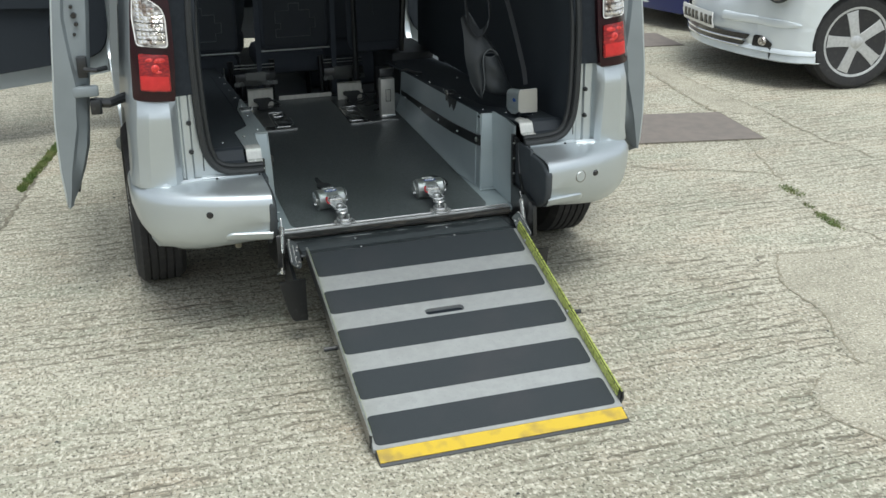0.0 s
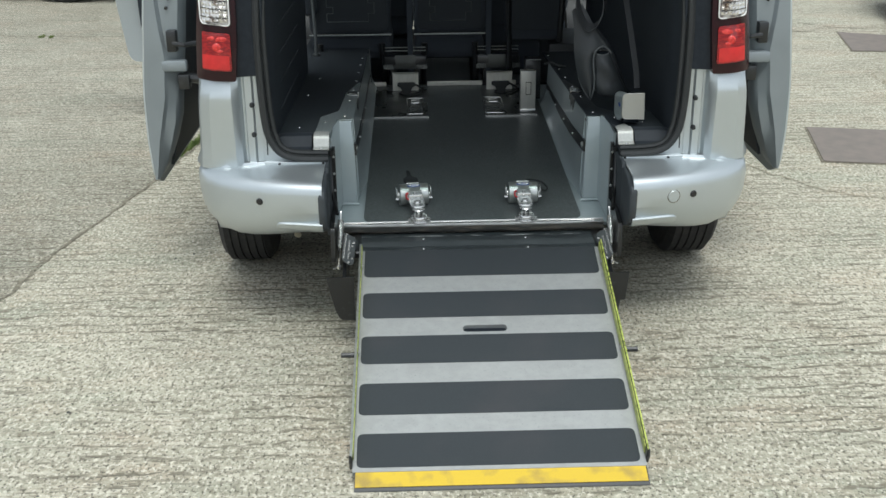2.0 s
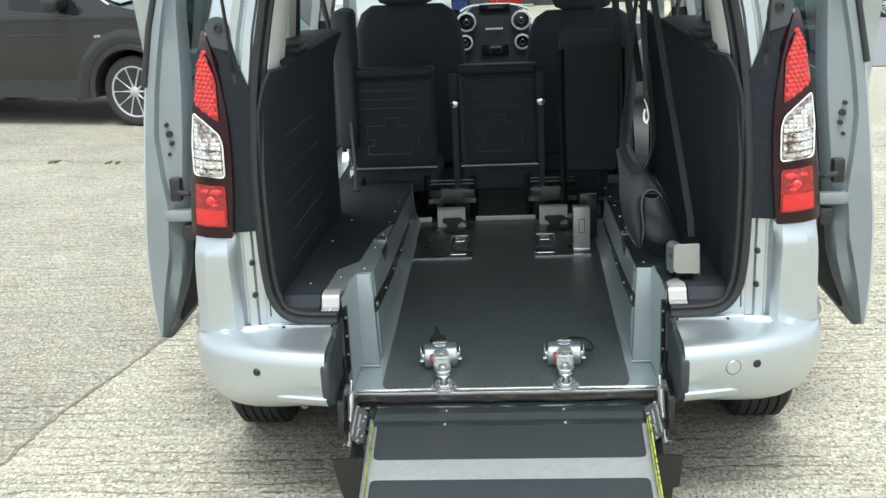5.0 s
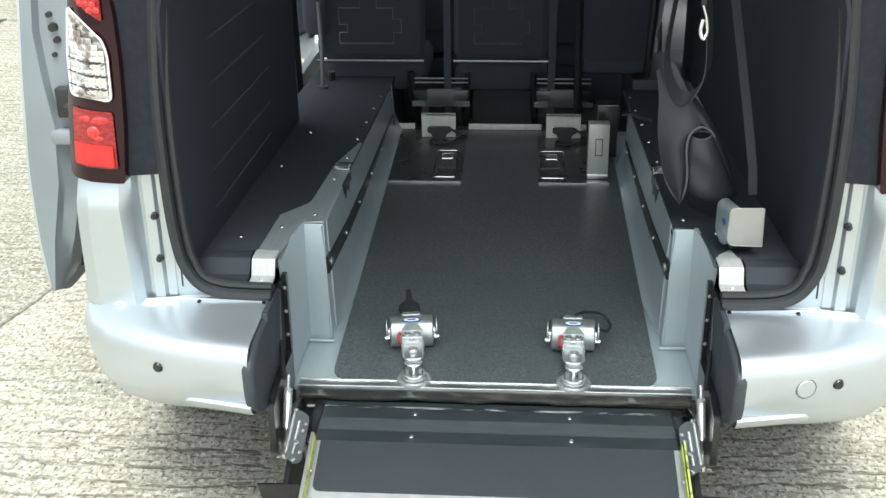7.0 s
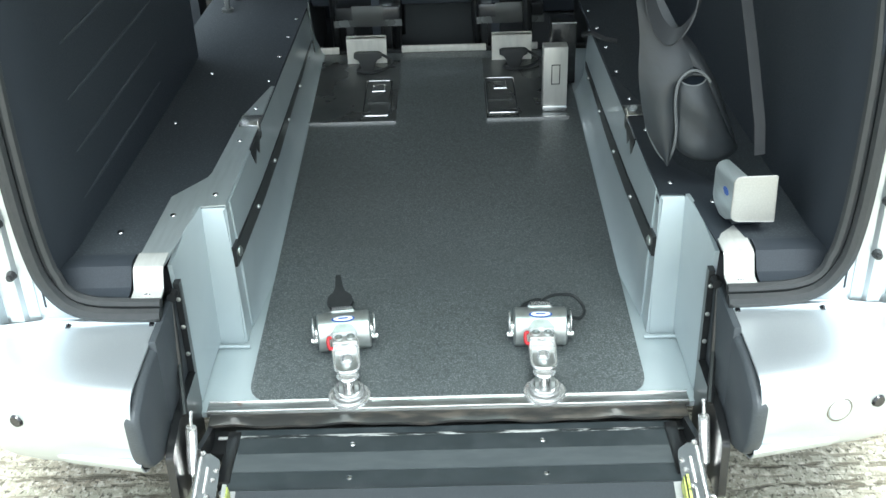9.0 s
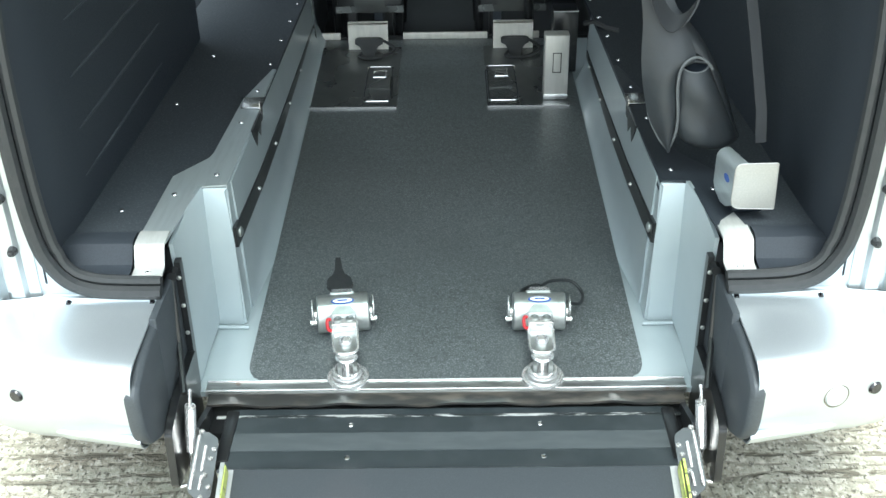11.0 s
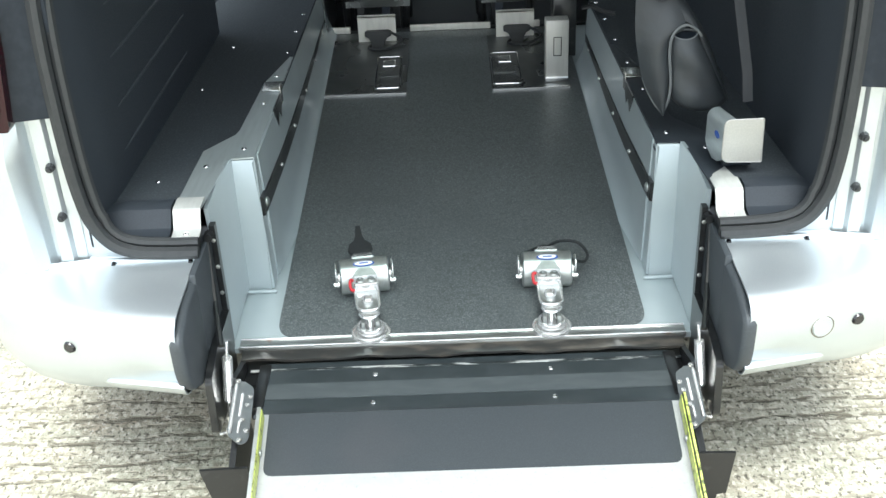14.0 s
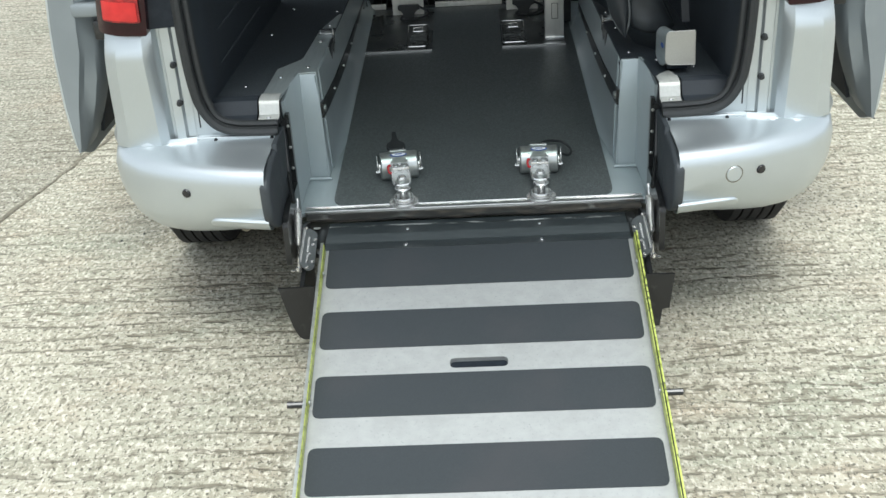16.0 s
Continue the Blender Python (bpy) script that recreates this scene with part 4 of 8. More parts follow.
def wheel(parent, x, y, s, r=WHEEL_R, w=0.19, spokes=9, name="wheel", rim_mat=None, pairs=0.10):
    """A wheel with treaded tyre and spoked rim; s: the side on which its face lies (along local x)."""
    m = Matrix.Translation((x, y, r)) @ pose(0, 0, 0, 0, 90)
    bm = B()
    prof = [(r * 0.70, -w / 2 + 0.012), (r * 0.80, -w / 2), (r * 0.92, -w / 2 + 0.004), (r * 0.975, -w / 2 + 0.02)]
    for k in range(5):
        a, b = -w / 2 + 0.022 + k * (w - 0.044) / 5, -w / 2 + 0.022 + (k + 1) * (w - 0.044) / 5
        prof += [(r, a + 0.003), (r, b - 0.004), (r - 0.007, b - 0.003), (r - 0.007, b + 0.002)]
    prof += [(r * 0.975, w / 2 - 0.02), (r * 0.92, w / 2 - 0.004), (r * 0.80, w / 2), (r * 0.70, w / 2 - 0.012)]
    lathe(bm, prof, m, 40)
    tyre = part(name, bm, TYRE, parent, "worn black tyre with treaded face")
    bm = B()
    f = s * (w / 2 - 0.015)
    lathe(bm, [(r * 0.74, f - s * 0.02), (r * 0.745, f), (r * 0.735, f + s * 0.008), (r * 0.69, f + s * 0.006), (r * 0.665, f - s * 0.006), (r * 0.655, f - s * 0.09)], m, 36)
    for k in range(spokes if pairs < 0.05 else 0):
        a = 2 * math.pi * k / spokes + 0.88
        u, v = Vector((math.cos(a), math.sin(a), 0)), Vector((-math.sin(a), math.cos(a), 0))
        loft(bm, [[m @ (u * q + v * (e * wd) + Vector((0, 0, f + s * h))) for e, h in ((-1, hi - 0.012), (-0.8, hi), (0.8, hi), (1, hi - 0.012), (0.9, hi - 0.04), (-0.9, hi - 0.04))] for q, wd, hi in ((0.02, 0.040, 0.006), (r * 0.25, 0.038, 0.008), (r * 0.50, 0.043, 0.006), (r * 0.62, 0.049, 0.004), (r * 0.69, 0.062, 0.002))])
        lathe(bm, [(0.0005, f - s * 0.002), (0.008, f - s * 0.002), (0.009, f + s * 0.010), (0.0005, f + s * 0.010)], m @ Matrix.Translation(Vector((0.052 * math.cos(a + 0.63), 0.052 * math.sin(a + 0.63), 0))), 8)
    for k in range(spokes if pairs >= 0.05 else 0):
        a = 2 * math.pi * k / spokes
        for da in (-pairs, pairs):
            p0 = m @ Vector((0.05 * math.cos(a + da * 2), 0.05 * math.sin(a + da * 2), f - s * 0.004))
            p1 = m @ Vector((r * 0.69 * math.cos(a + da * 1.6), r * 0.69 * math.sin(a + da * 1.6), f - s * 0.006))
            tube(bm, [p0, p0.lerp(p1, 0.55), p0.lerp(p1, 0.85), p1], [0.013, 0.010, 0.011, 0.014] if spokes == 5 else [0.018, 0.013, 0.014, 0.015], 6)
    lathe(bm, [(0.0005, f + s * 0.012), (0.04, f + s * 0.01), (0.06, f - s * 0.004), (0.055, f - s * 0.05)], m, 20)
    part("rim", bm, rim_mat or ALLOY, tyre, "spoked alloy rim")
    bm = B()
    lathe(bm, [(0.0005, f - s * 0.07), (r * 0.61, f - s * 0.07), (r * 0.61, f - s * 0.075), (0.0005, f - s * 0.075)], m, 24)
    part("brake_disc", bm, BLACKMETAL, tyre)


def sliding_door(s):
    """A side door slid back along the flank, standing off the body."""
    off = 0.245
    y0, y1 = 0.52, 1.50

    def surf(y, z):
        return Vector((s * (half(1.5, z) + off - 0.03 * max(0, 0.7 - z)), y, z))

    edge = [(y0, 0.43), (y0 + 0.02, 0.395), (y0 + 0.10, 0.36), (y1, 0.36), (y1, 1.66), (y0 + 0.08, 1.69), (y0 + 0.035, 1.62), (y0 + 0.015, 1.30), (y0, 0.95), (y0, 0.6)]
    win = rounded([(y0 + 0.12, 1.16), (y1 - 0.10, 1.14), (y1 - 0.10, 1.58), (y0 + 0.14, 1.60)], 0.05)
    door = part("sliding_door", panel(rounded(edge, 0.02, 2), [win], surf, 0.14, 0.09), SILVER, car, "silver sliding side door standing open", 45, 0.006, 0)
    part("window_pane", panel(rounded([(y0 + 0.10, 1.145), (y1 - 0.085, 1.125), (y1 - 0.085, 1.595), (y0 + 0.125, 1.615)], 0.05), [], lambda y, z: surf(y, z) + Vector((s * 0.002, 0, 0)), 0.14, 0.1), TINT, door, "tinted sliding door window")
    # rear edge of the door: pressed silver return with a step, widest at the waist
    rows = []
    for z in (0.40, 0.46, 0.54, 0.62, 0.70, 0.77, 0.84, 0.90, 0.95, 1.00, 1.04, 1.08, 1.14, 1.22, 1.34, 1.46, 1.58, 1.66):
        x = half(1.5, z) + off - 0.03 * max(0, 0.7 - z)
        t = float(np.interp(z, [0.40, 0.5, 0.64, 0.9, 1.1, 1.26, 1.40, 1.54, 1.66], [0.015, 0.075, 0.115, 0.125, 0.125, 0.115, 0.085, 0.055, 0.035]))
        yy = y0 + float(np.interp(z, [0.40, 0.95, 1.30, 1.62, 1.66], [0.0, 0.0, 0.015, 0.035, 0.05]))
        g = float(np.interp(z, [0.40, 0.55, 0.70, 0.84, 0.95, 1.08, 1.66], [0.008, 0.040, 0.072, 0.074, 0.052, 0.030, 0.026]))
        rows.append([Vector((s * (x + 0.001), yy + 0.012, z)), Vector((s * (x - 0.004), yy, z)), Vector((s * (x - g), yy + 0.002, z)), Vector((s * (x - g - 0.010), yy + 0.020, z)), Vector((s * (x - t * 0.9), yy + 0.03, z)), Vector((s * (x - t), yy + 0.05, z)), Vector((s * (x - t), yy + 0.12, z))])
    bm = B()
    loft(bm, rows, closed=False)
    part("door_edge", bm, JAMB, door, "door edge in darkened silver", 40, 0.003)
    bm = B()
    tube(bm, [Vector((s * (half(1.5, z) + off + 0.004), y0 + 0.004 + max(0, z - 1.2) * 0.07, z)) for z in np.linspace(1.24, 1.66, 8)], 0.010, 8)
    part("edge_seal", bm, RUBBER, door, "black rubber edge seal")
    bm = B()
    loft(bm, [[Vector((s * (half(1.5, z) + off - b), y, z)) for z, b in ((0.42, 0.05), (0.7, 0.115), (1.1, 0.12), (1.14, 0.07))] for y in (y0 + 0.12, y0 + 0.3, y1)], closed=False)
    part("door_trim", bm, TRIM, door, "dark inner door trim", 40, 0.01)
    # latch and guide arm
    bm = B()
    box(bm, s * 1.045 - 0.018, s * 1.045 + 0.018, y0 - 0.004, y0 + 0.04, 0.87, 0.945, 0.006)
    tube(bm, [(s * 1.04, y0 - 0.002, 0.90), (s * 1.00, y0 - 0.012, 0.897), (s * 0.965, y0 + 0.02, 0.897)], 0.009, 8)
    part("door_latch", bm, BLACKMETAL, door, "black door latch")
    bm = B()
    box(bm, s * 1.04 - 0.05, s * 1.04 + 0.04, y0 - 0.002, y0 + 0.03, 0.80, 0.84, 0.008)
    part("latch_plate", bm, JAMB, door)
    bm = B()
    tube(bm, [(s * 1.02, y0 + 0.03, 0.775), (s * 0.97, y0 + 0.02, 0.77), (s * 0.91, y0 + 0.08, 0.775)], 0.018, 8)
    box(bm, s * 1.015 - 0.02, s * 1.015 + 0.02, y0 - 0.002, y0 + 0.04, 0.735, 0.79, 0.006)
    part("roller_arm", bm, BLACKMETAL, door, "black roller guide arm")
    for z, r in ((1.115, 0.008), (1.085, 0.012), (1.055, 0.009), (1.02, 0.007)):
        bm = B()
        cyl(bm, (s * (1.02 + (z * 137 % 1) * 0.05), y0 + 0.032, z), (s * (1.02 + (z * 137 % 1) * 0.05), y0 + 0.018, z), r, r * 0.8, 10)
        part("edge_grommet", bm, DARKGLOSS, door)


def front_door(s):
    """A front door swung wide open on its hinges."""
    hx, hy = 0.875, 3.24
    ang = math.radians(17)
    du = Vector((s * math.cos(ang), -math.sin(ang), 0))
    dn = Vector((-s * math.sin(ang), -math.cos(ang), 0))

    def at(u, z, d=0.0):
        bow = 0.05 * (1 - ((z - 0.75) / 0.6) ** 2) if z < 1.2 else 0.05 - 0.16 * (z - 0.96)
        return Vector((s * hx, hy, z)) + du * u + dn * (d - bow)

    edge = rounded([(0.0, 0.36), (1.0, 0.33), (1.07, 0.9), (1.10, 1.30), (1.13, 1.74), (0.60, 1.74), (0.02, 1.17)], [0.1, 0.06, 0.2, 0.2, 0.06, 0.1, 0.05])
    win = rounded([(0.14, 1.13), (1.00, 1.11), (1.04, 1.66), (0.62, 1.66)], 0.05)
    door = part("front_door", panel(edge, [win], lambda u, z: at(u, z), 0.15, 0.1), SILVER, car, "silver front door standing open", 45, 0.012, 0)
    rim = B()
    loft(rim, [[at(u, z, d) for u, z in edge] for d in (0.0, 0.05, 0.09)], caps=False)
    part("door_rim", rim, SILVER, door, "", 45, 0.004)
    part("door_inner", panel(edge, [win], lambda u, z: at(u, z, 0.09), 0.15, 0.1), SILVER, door, "", 45, 0.006, 0)
    low = rounded([(0.06, 0.46), (0.92, 0.42), (0.94, 1.09), (0.06, 1.11)], [0.16, 0.12, 0.03, 0.03])
    bm = B()
    slab(bm, low, lambda u, v, d: at(u, v, 0.096 + d), 0.045)
    bmesh.ops.bevel(bm, geom=[e for e in bm.edges if e.calc_length() < 0.3 and all((v.co - at(0, v.co.z, 0)).dot(dn) > 0.13 for v in e.verts)], offset=0.012, segments=2, affect="EDGES")
    part("door_trim", bm, TRIM, door, "dark moulded door trim")
    bm = B()
    c = at(0.30, 0.62, 0.143)
    u, v = du, Vector((0, 0, 1))
    loft(bm, [[c + (u * math.cos(a) + v * math.sin(a)) * r + dn * h for a in [2 * math.pi * i / 28 for i in range(28)]] for r, h in ((0.10, 0.0), (0.098, 0.012), (0.085, 0.014), (0.08, 0.004), (0.002, 0.006))])
    part("speaker", bm, DARKGLOSS, door, "round dark speaker grille")
    bm = B()
    slab(bm, rounded([(0.30, 0.76), (0.85, 0.80), (0.85, 0.86), (0.30, 0.84)], 0.02), lambda u, v, d: at(u, v, 0.135 + d), 0.05)
    part("armrest", bm, TRIM, door, "dark armrest")
    part("window_pane", panel(rounded([(0.12, 1.11), (1.02, 1.09), (1.06, 1.68), (0.60, 1.68)], 0.05), [], lambda u, z: at(u, z, 0.045), 0.2, 0.1), TINT, door)


def tailgate():
    """The tailgate raised over the opening, with its two gas struts."""
    hinge, tip = Vector((0, 0.17, 1.80)), Vector((0, -0.86, 2.42))
    d = (tip - hinge)

    def at(u, v, n=0.0):
        k = 0.06 * math.sin(math.pi * v)
        return hinge + d * v + Vector((u, 0, 0)) + Vector((0, 0.51, 0.86)) * (k + n)

    out = rounded([(-0.60, 0.0), (0.60, 0.0), (0.70, 0.5), (0.72, 0.96), (-0.72, 0.96), (-0.70, 0.5)], [0.04, 0.04, 0.1, 0.06, 0.06, 0.1])
    win = rounded([(-0.50, 0.07), (0.50, 0.07), (0.56, 0.46), (-0.56, 0.46)], 0.05)
    g = part("tailgate", panel(out, [win], lambda u, v: at(u, v), 0.2, 0.1), SILVER, car, "raised silver tailgate", 45, 0.07, 0)
    part("rear_window", panel(rounded([(-0.53, 0.05), (0.53, 0.05), (0.59, 0.48), (-0.59, 0.48)], 0.05), [], lambda u, v: at(u, v, 0.02), 0.3, 0.1), TINT, g)
    for s in (-1, 1):
        a, b = Vector((s * 0.735, 0.205, 1.30)), Vector((s * 0.690, -0.13, 1.955))
        bm = B()
        tube(bm, [a, a.lerp(b, 0.42)], 0.005, 8)
        st = part("gas_strut", bm, BLACKMETAL, car, "black gas strut holding the tailgate")
        bm = B()
        tube(bm, [a.lerp(b, 0.41), a.lerp(b, 1.0)], 0.011, 10)
        part("strut_tube", bm, BLACKMETAL, st)
        bm = B()
        cyl(bm, a + Vector((0, 0, -0.014)), a + Vector((0, -0.004, 0.022)), 0.014, 0.009, 10)
        part("strut_ball", bm, RUBBER, st)


def side_z(y):
    return 0.640 - 0.045 * (y - 0.22)


def floor_z(y):
    return 0.310 + 0.05 * (y - 0.25)


def underbody():
    bm = B()
    box(bm, -0.80, -0.52, 0.22, 1.6, 0.30, 0.34)
    box(bm, 0.52, 0.80, 0.22, 1.6, 0.30, 0.34)
    box(bm, -0.80, 0.80, 2.0, 4.1, 0.22, 0.27)
    box(bm, -0.84, -0.70, 1.15, 3.15, 0.22, 0.40)
    box(bm, 0.70, 0.84, 1.15, 3.15, 0.22, 0.40)
    cyl(bm, (-0.75, REAR_AXLE, WHEEL_R), (-0.56, REAR_AXLE, WHEEL_R), 0.05)
    cyl(bm, (0.56, REAR_AXLE, WHEEL_R), (0.75, REAR_AXLE, WHEEL_R), 0.05)
    part("underbody", bm, BLACKMETAL, car, "dark underbody")
    bm = B()
    tube(bm, [(-0.60, 0.60, 0.345), (-0.60, 0.30, 0.342), (-0.60, 0.16, 0.332), (-0.60, 0.13, 0.324)], 0.012, 12)
    part("exhaust_pipe", bm, GROUT, car, "grey exhaust tailpipe")
    for s in (-1, 1):
        for axle in (REAR_AXLE, FRONT_AXLE):
            bm = B()
            loft(bm, [[Vector((s * x, yc, z)) for yc, z in arch(axle, 0.37, 0.32, 12)] for x in (0.715, 0.86)], closed=False)
            part("wheel_liner", bm, RUBBER, car, "", 35, 0.01)


def well():
    """The lowered floor: painted tray with side walls, end posts, gussets, mat, rails and edge trims."""
    bm = B()
    rows = []
    for y in (0.235, 0.6, 1.0, 1.4, 1.8, 1.93):
        z = floor_z(y)
        rows.append([Vector((x, y, z + h)) for x, h in ((-0.480, 0.0), (-0.42, 0.0), (0.0, 0.0), (0.42, 0.0), (0.480, 0.0))])
    loft(bm, rows, closed=False)
    tray = part("floor_tray", bm, WELL, car, "grey painted lowered floor tray", 35, 0.012, -1)
    for s in (-1, 1):
        # wall with a small foot radius
        bm = B()
        rows = []
        for y in (0.50, 0.54, 0.58, 0.62, 0.66, 0.8, 1.2, 1.6) + ((1.93,) if s < 0 else ()):
            z = floor_z(y)
            f = min(1.0, max(0.0, (y - 0.50) / 0.16))
            rows.append([Vector((s * x, y, zz)) for x, zz in ((0.412 - 0.026 * f, z + 0.001), (0.413 - 0.020 * f, z + 0.006), (0.414 - 0.002 * f, z + 0.020 + 0.032 * f), (0.4165, 0.47), (0.424, side_z(y) - 0.004))])
        loft(bm, rows, closed=False)
        part("well_wall", bm, WELL, tray, "", 35, 0.012, 0)
        # end post: a tapered box column
        bm = B()
        loft(bm, [[Vector((s * x, y, z)) for x, y in ((a, f), (b, f), (b + 0.012, 0.53), (a, 0.53))] for z, a, b, f in ((0.322, 0.410, 0.472, 0.440), (0.50, 0.416, 0.476, 0.452), (0.620, 0.420, 0.478, 0.463), (0.6255, 0.422, 0.476, 0.467))])
        bmesh.ops.bevel(bm, geom=[e for e in bm.edges if abs(e.verts[0].co.z - e.verts[1].co.z) > 0.05], offset=0.006, segments=3, affect="EDGES")
        part("end_post", bm, WELL, tray, "grey painted end post")
        # gusset leaning outwards behind the post
        bm = B()
        loft(bm, [[Vector((s * 0.472, 0.464, 0.632)), Vector((s * 0.468, 0.440, 0.330))], [Vector((s * 0.484, 0.37, 0.632)), Vector((s * 0.474, 0.36, 0.318))], [Vector((s * 0.486, 0.262, 0.622)), Vector((s * 0.474, 0.262, 0.313))]], closed=False)
        part("gusset", bm, WELL, tray, "", 35, 0.008, 0)
        # weld fillet along the foot of the post
        bm = B()
        tube(bm, [(s * 0.403, 0.427, 0.325), (s * 0.43, 0.426, 0.326), (s * 0.470, 0.427, 0.326)], 0.004, 6)
        part("weld_bead", bm, WELL, tray)
        # black anchor rail on the wall
        bm = B()
        loft(bm, [[Vector((s * x, y, z0 + dz)) for x, dz in ((0.4165, -0.022), (0.4095, -0.020), (0.4095, 0.022), (0.4175, 0.024))] for y, z0 in ((0.455, 0.52), (0.49, 0.515), (0.8, 0.488), (1.2, 0.470), (1.85, 0.452) if s < 0 else (1.58, 0.460))])
        rail = part("wall_rail", bm, BLACKMETAL, tray, "black steel rail bolted to the wall")
        for y, z0 in ((0.487, 0.517), (0.72, 0.493), (0.98, 0.479), (1.25, 0.468), (1.5, 0.462)) + (((1.75, 0.455),) if s < 0 else ()):
            bm = B()
            r = 0.011 if y < 0.5 else 0.005
            lathe(bm, [(r, 0.0), (r, 0.002), (r * 0.6, 0.005), (0.0005, 0.006)], Matrix.Translation((s * 0.4095, y, z0)) @ pose(0, 0, 0, 0, -90 * s), 12)
            part("bolt", bm, STEEL, rail)
        # raised side floor
        bm = B()
        slab(bm, [(0.424, 0.52), (0.49, 0.44), (0.50, 0.262), (0.675, 0.262), (0.685, 0.5), (0.69, 1.3), (0.74, 1.5), (0.74, 2.5), (0.424, 2.5)] if s < 0 else [(0.424, 0.52), (0.49, 0.44), (0.50, 0.262), (0.675, 0.262), (0.685, 0.5), (0.675, 1.9), (0.424, 1.9)], lambda u, v, d: Vector((s * u, v, side_z(v) - 0.003 - d)), 0.012)
        part("side_floor", bm, CARPET, car, "black covered raised side floor", 35)
        # aluminium edge trim with jog and bent-down end
        bm = B()
        line_in = [(0.4215, 1.16), (0.4215, 0.94), (0.4215, 0.62), (0.4225, 0.472), (0.474, 0.466), (0.486, 0.235)]
        line_out = [(0.430, 1.16), (0.468, 0.95), (0.477, 0.63), (0.482, 0.605), (0.536, 0.515), (0.538, 0.235)]
        loft(bm, [[Vector((s * a, y, side_z(y))), Vector((s * b, y2, side_z(y2)))] for (a, y), (b, y2) in zip(line_in, line_out)], closed=False)
        edge = part("edge_trim", bm, DARKALU if s < 0 else TRIM, car, "screwed-down edge trim" if s > 0 else "brushed aluminium edge trim with screws", 35, 0.003, 0)
        bm = B()
        loft(bm, [[Vector((s * a, y, side_z(y) + 0.0005)), Vector((s * (a - 0.0025), y, side_z(y) - 0.022))] for a, y in line_in[:4]], closed=False)
        part("trim_flange", bm, DARKALU if s < 0 else TRIM, edge, "", 35, 0.002, 0)
        bm = B()
        loft(bm, [[Vector((s * a, y, side_z(y))), Vector((s * b, y, side_z(y)))] for a, b, y in ((0.4225, 0.476, 1.90 if s < 0 else 1.61), (0.4217, 0.476, 1.165), (0.432, 0.476, 1.155), (0.469, 0.476, 0.96))], closed=False)
        part("covered_edge", bm, CARPET, edge, "black covering lapped over the edge", 35, 0.002, 0)
        bm = B()
        loft(bm, [[Vector((s * 0.4225, y, side_z(y) + 0.001)), Vector((s * 0.4195, y, side_z(y) - 0.004)), Vector((s * 0.4180, y, side_z(y) - deep))] for y, deep in ((0.905, 0.030), (1.2, 0.034), (1.90 if s < 0 else 1.61, 0.040))], closed=False)
        part("folded_edge", bm, TRIM, edge, "black covering folded down the wall", 35, 0.002, 0)
        if s > 0:
            bm = B()
            box(bm, 0.314, 0.386, 1.62, 1.70, 0.40, 0.584, 0.004)
            lock = part("latch_box", bm, BLACKMETAL, tray, "black box behind the control box")
            # Thin bright tube stands in for the highlight on the box's top edge.
            bm = B()
            tube(bm, [(0.314, 1.619, 0.585), (0.386, 1.619, 0.585)], 0.002, 6)
            part("latch_gleam", bm, STEEL, lock)
            bm = B()
            ribbon(bm, [(0.385, 1.485, 0.596), (0.41, 1.475, 0.604), (0.445, 1.455, 0.592), (0.475, 1.44, 0.590)], (0.2, 1, 0), 0.022, 0.006)
            part("retaining_strap", bm, RUBBER, edge, "black strap over the wall edge")
        bm = B()
        rows = [[Vector((s * x, y, z)) for x in (0.486, 0.538)] for y, z in ((0.27, 0.6425), (0.228, 0.643), (0.220, 0.638), (0.216, 0.630), (0.206, 0.609), (0.200, 0.606), (0.182, 0.605))]
        loft(bm, rows, closed=False)
        te = part("trim_end", bm, ENDPLATE, edge, "bright bent-down aluminium end plate", 35, 0.003, 0)
        bm = B()
        lathe(bm, [(0.006, 0.0), (0.005, 0.002), (0.0005, 0.003)], Matrix.Translation((s * 0.512, 0.191, 0.607)), 10)
        part("flange_screw", bm, CHROME, te)
        if s > 0:
            bm = B()
            slab(bm, [(0.487, 0.268), (0.497, 0.293), (0.527, 0.326), (0.537, 0.268)], lambda u, v, d: Vector((u, v, side_z(v) + 0.0016 + d)), 0.002)
            part("plate_point", bm, ENDPLATE, te, "pointed aluminium cover over the trim")
        for x, y in ((0.511, 0.258), (0.514, 0.43), (0.450, 0.52), (0.448, 0.80), (0.443, 1.0), (0.441, 1.2), (0.44, 1.4), (0.438, 1.58), (0.437, 1.76)):
            bm = B()
            lathe(bm, [(0.006, 0.0), (0.005, 0.002), (0.0005, 0.003)], Matrix.Translation((s * x, y, side_z(y) + 0.0015)), 10)
            part("screw", bm, CHROME, edge)
        # guide bracket part way along
        bm = B()
        zb = side_z(0.89)
        box(bm, min(s * 0.4165, s * 0.4195), max(s * 0.4165, s * 0.4195), 0.872, 0.900, zb - 0.028, zb + 0.020, 0.001)
        box(bm, min(s * 0.4165, s * 0.463), max(s * 0.4165, s * 0.463), 0.880, 0.940, zb + 0.003, zb + 0.007, 0.001)
        part("guide_bracket", bm, BRIGHT, edge, "small bent aluminium bracket")
        bm = B()
        loft(bm, [[Vector((s * x, y, z)) for y, z in ((0.755, 0.606), (0.790, 0.556), (0.815, 0.590), (0.845, 0.560), (0.870, 0.600), (0.870, 0.612), (0.755, 0.616))] for x in (0.4195, 0.4155)])
        part("wedge", bm, BLACKMETAL, edge)
        # plastic sill moulding at the rear of the side floor
        bm = B()
        rows = []
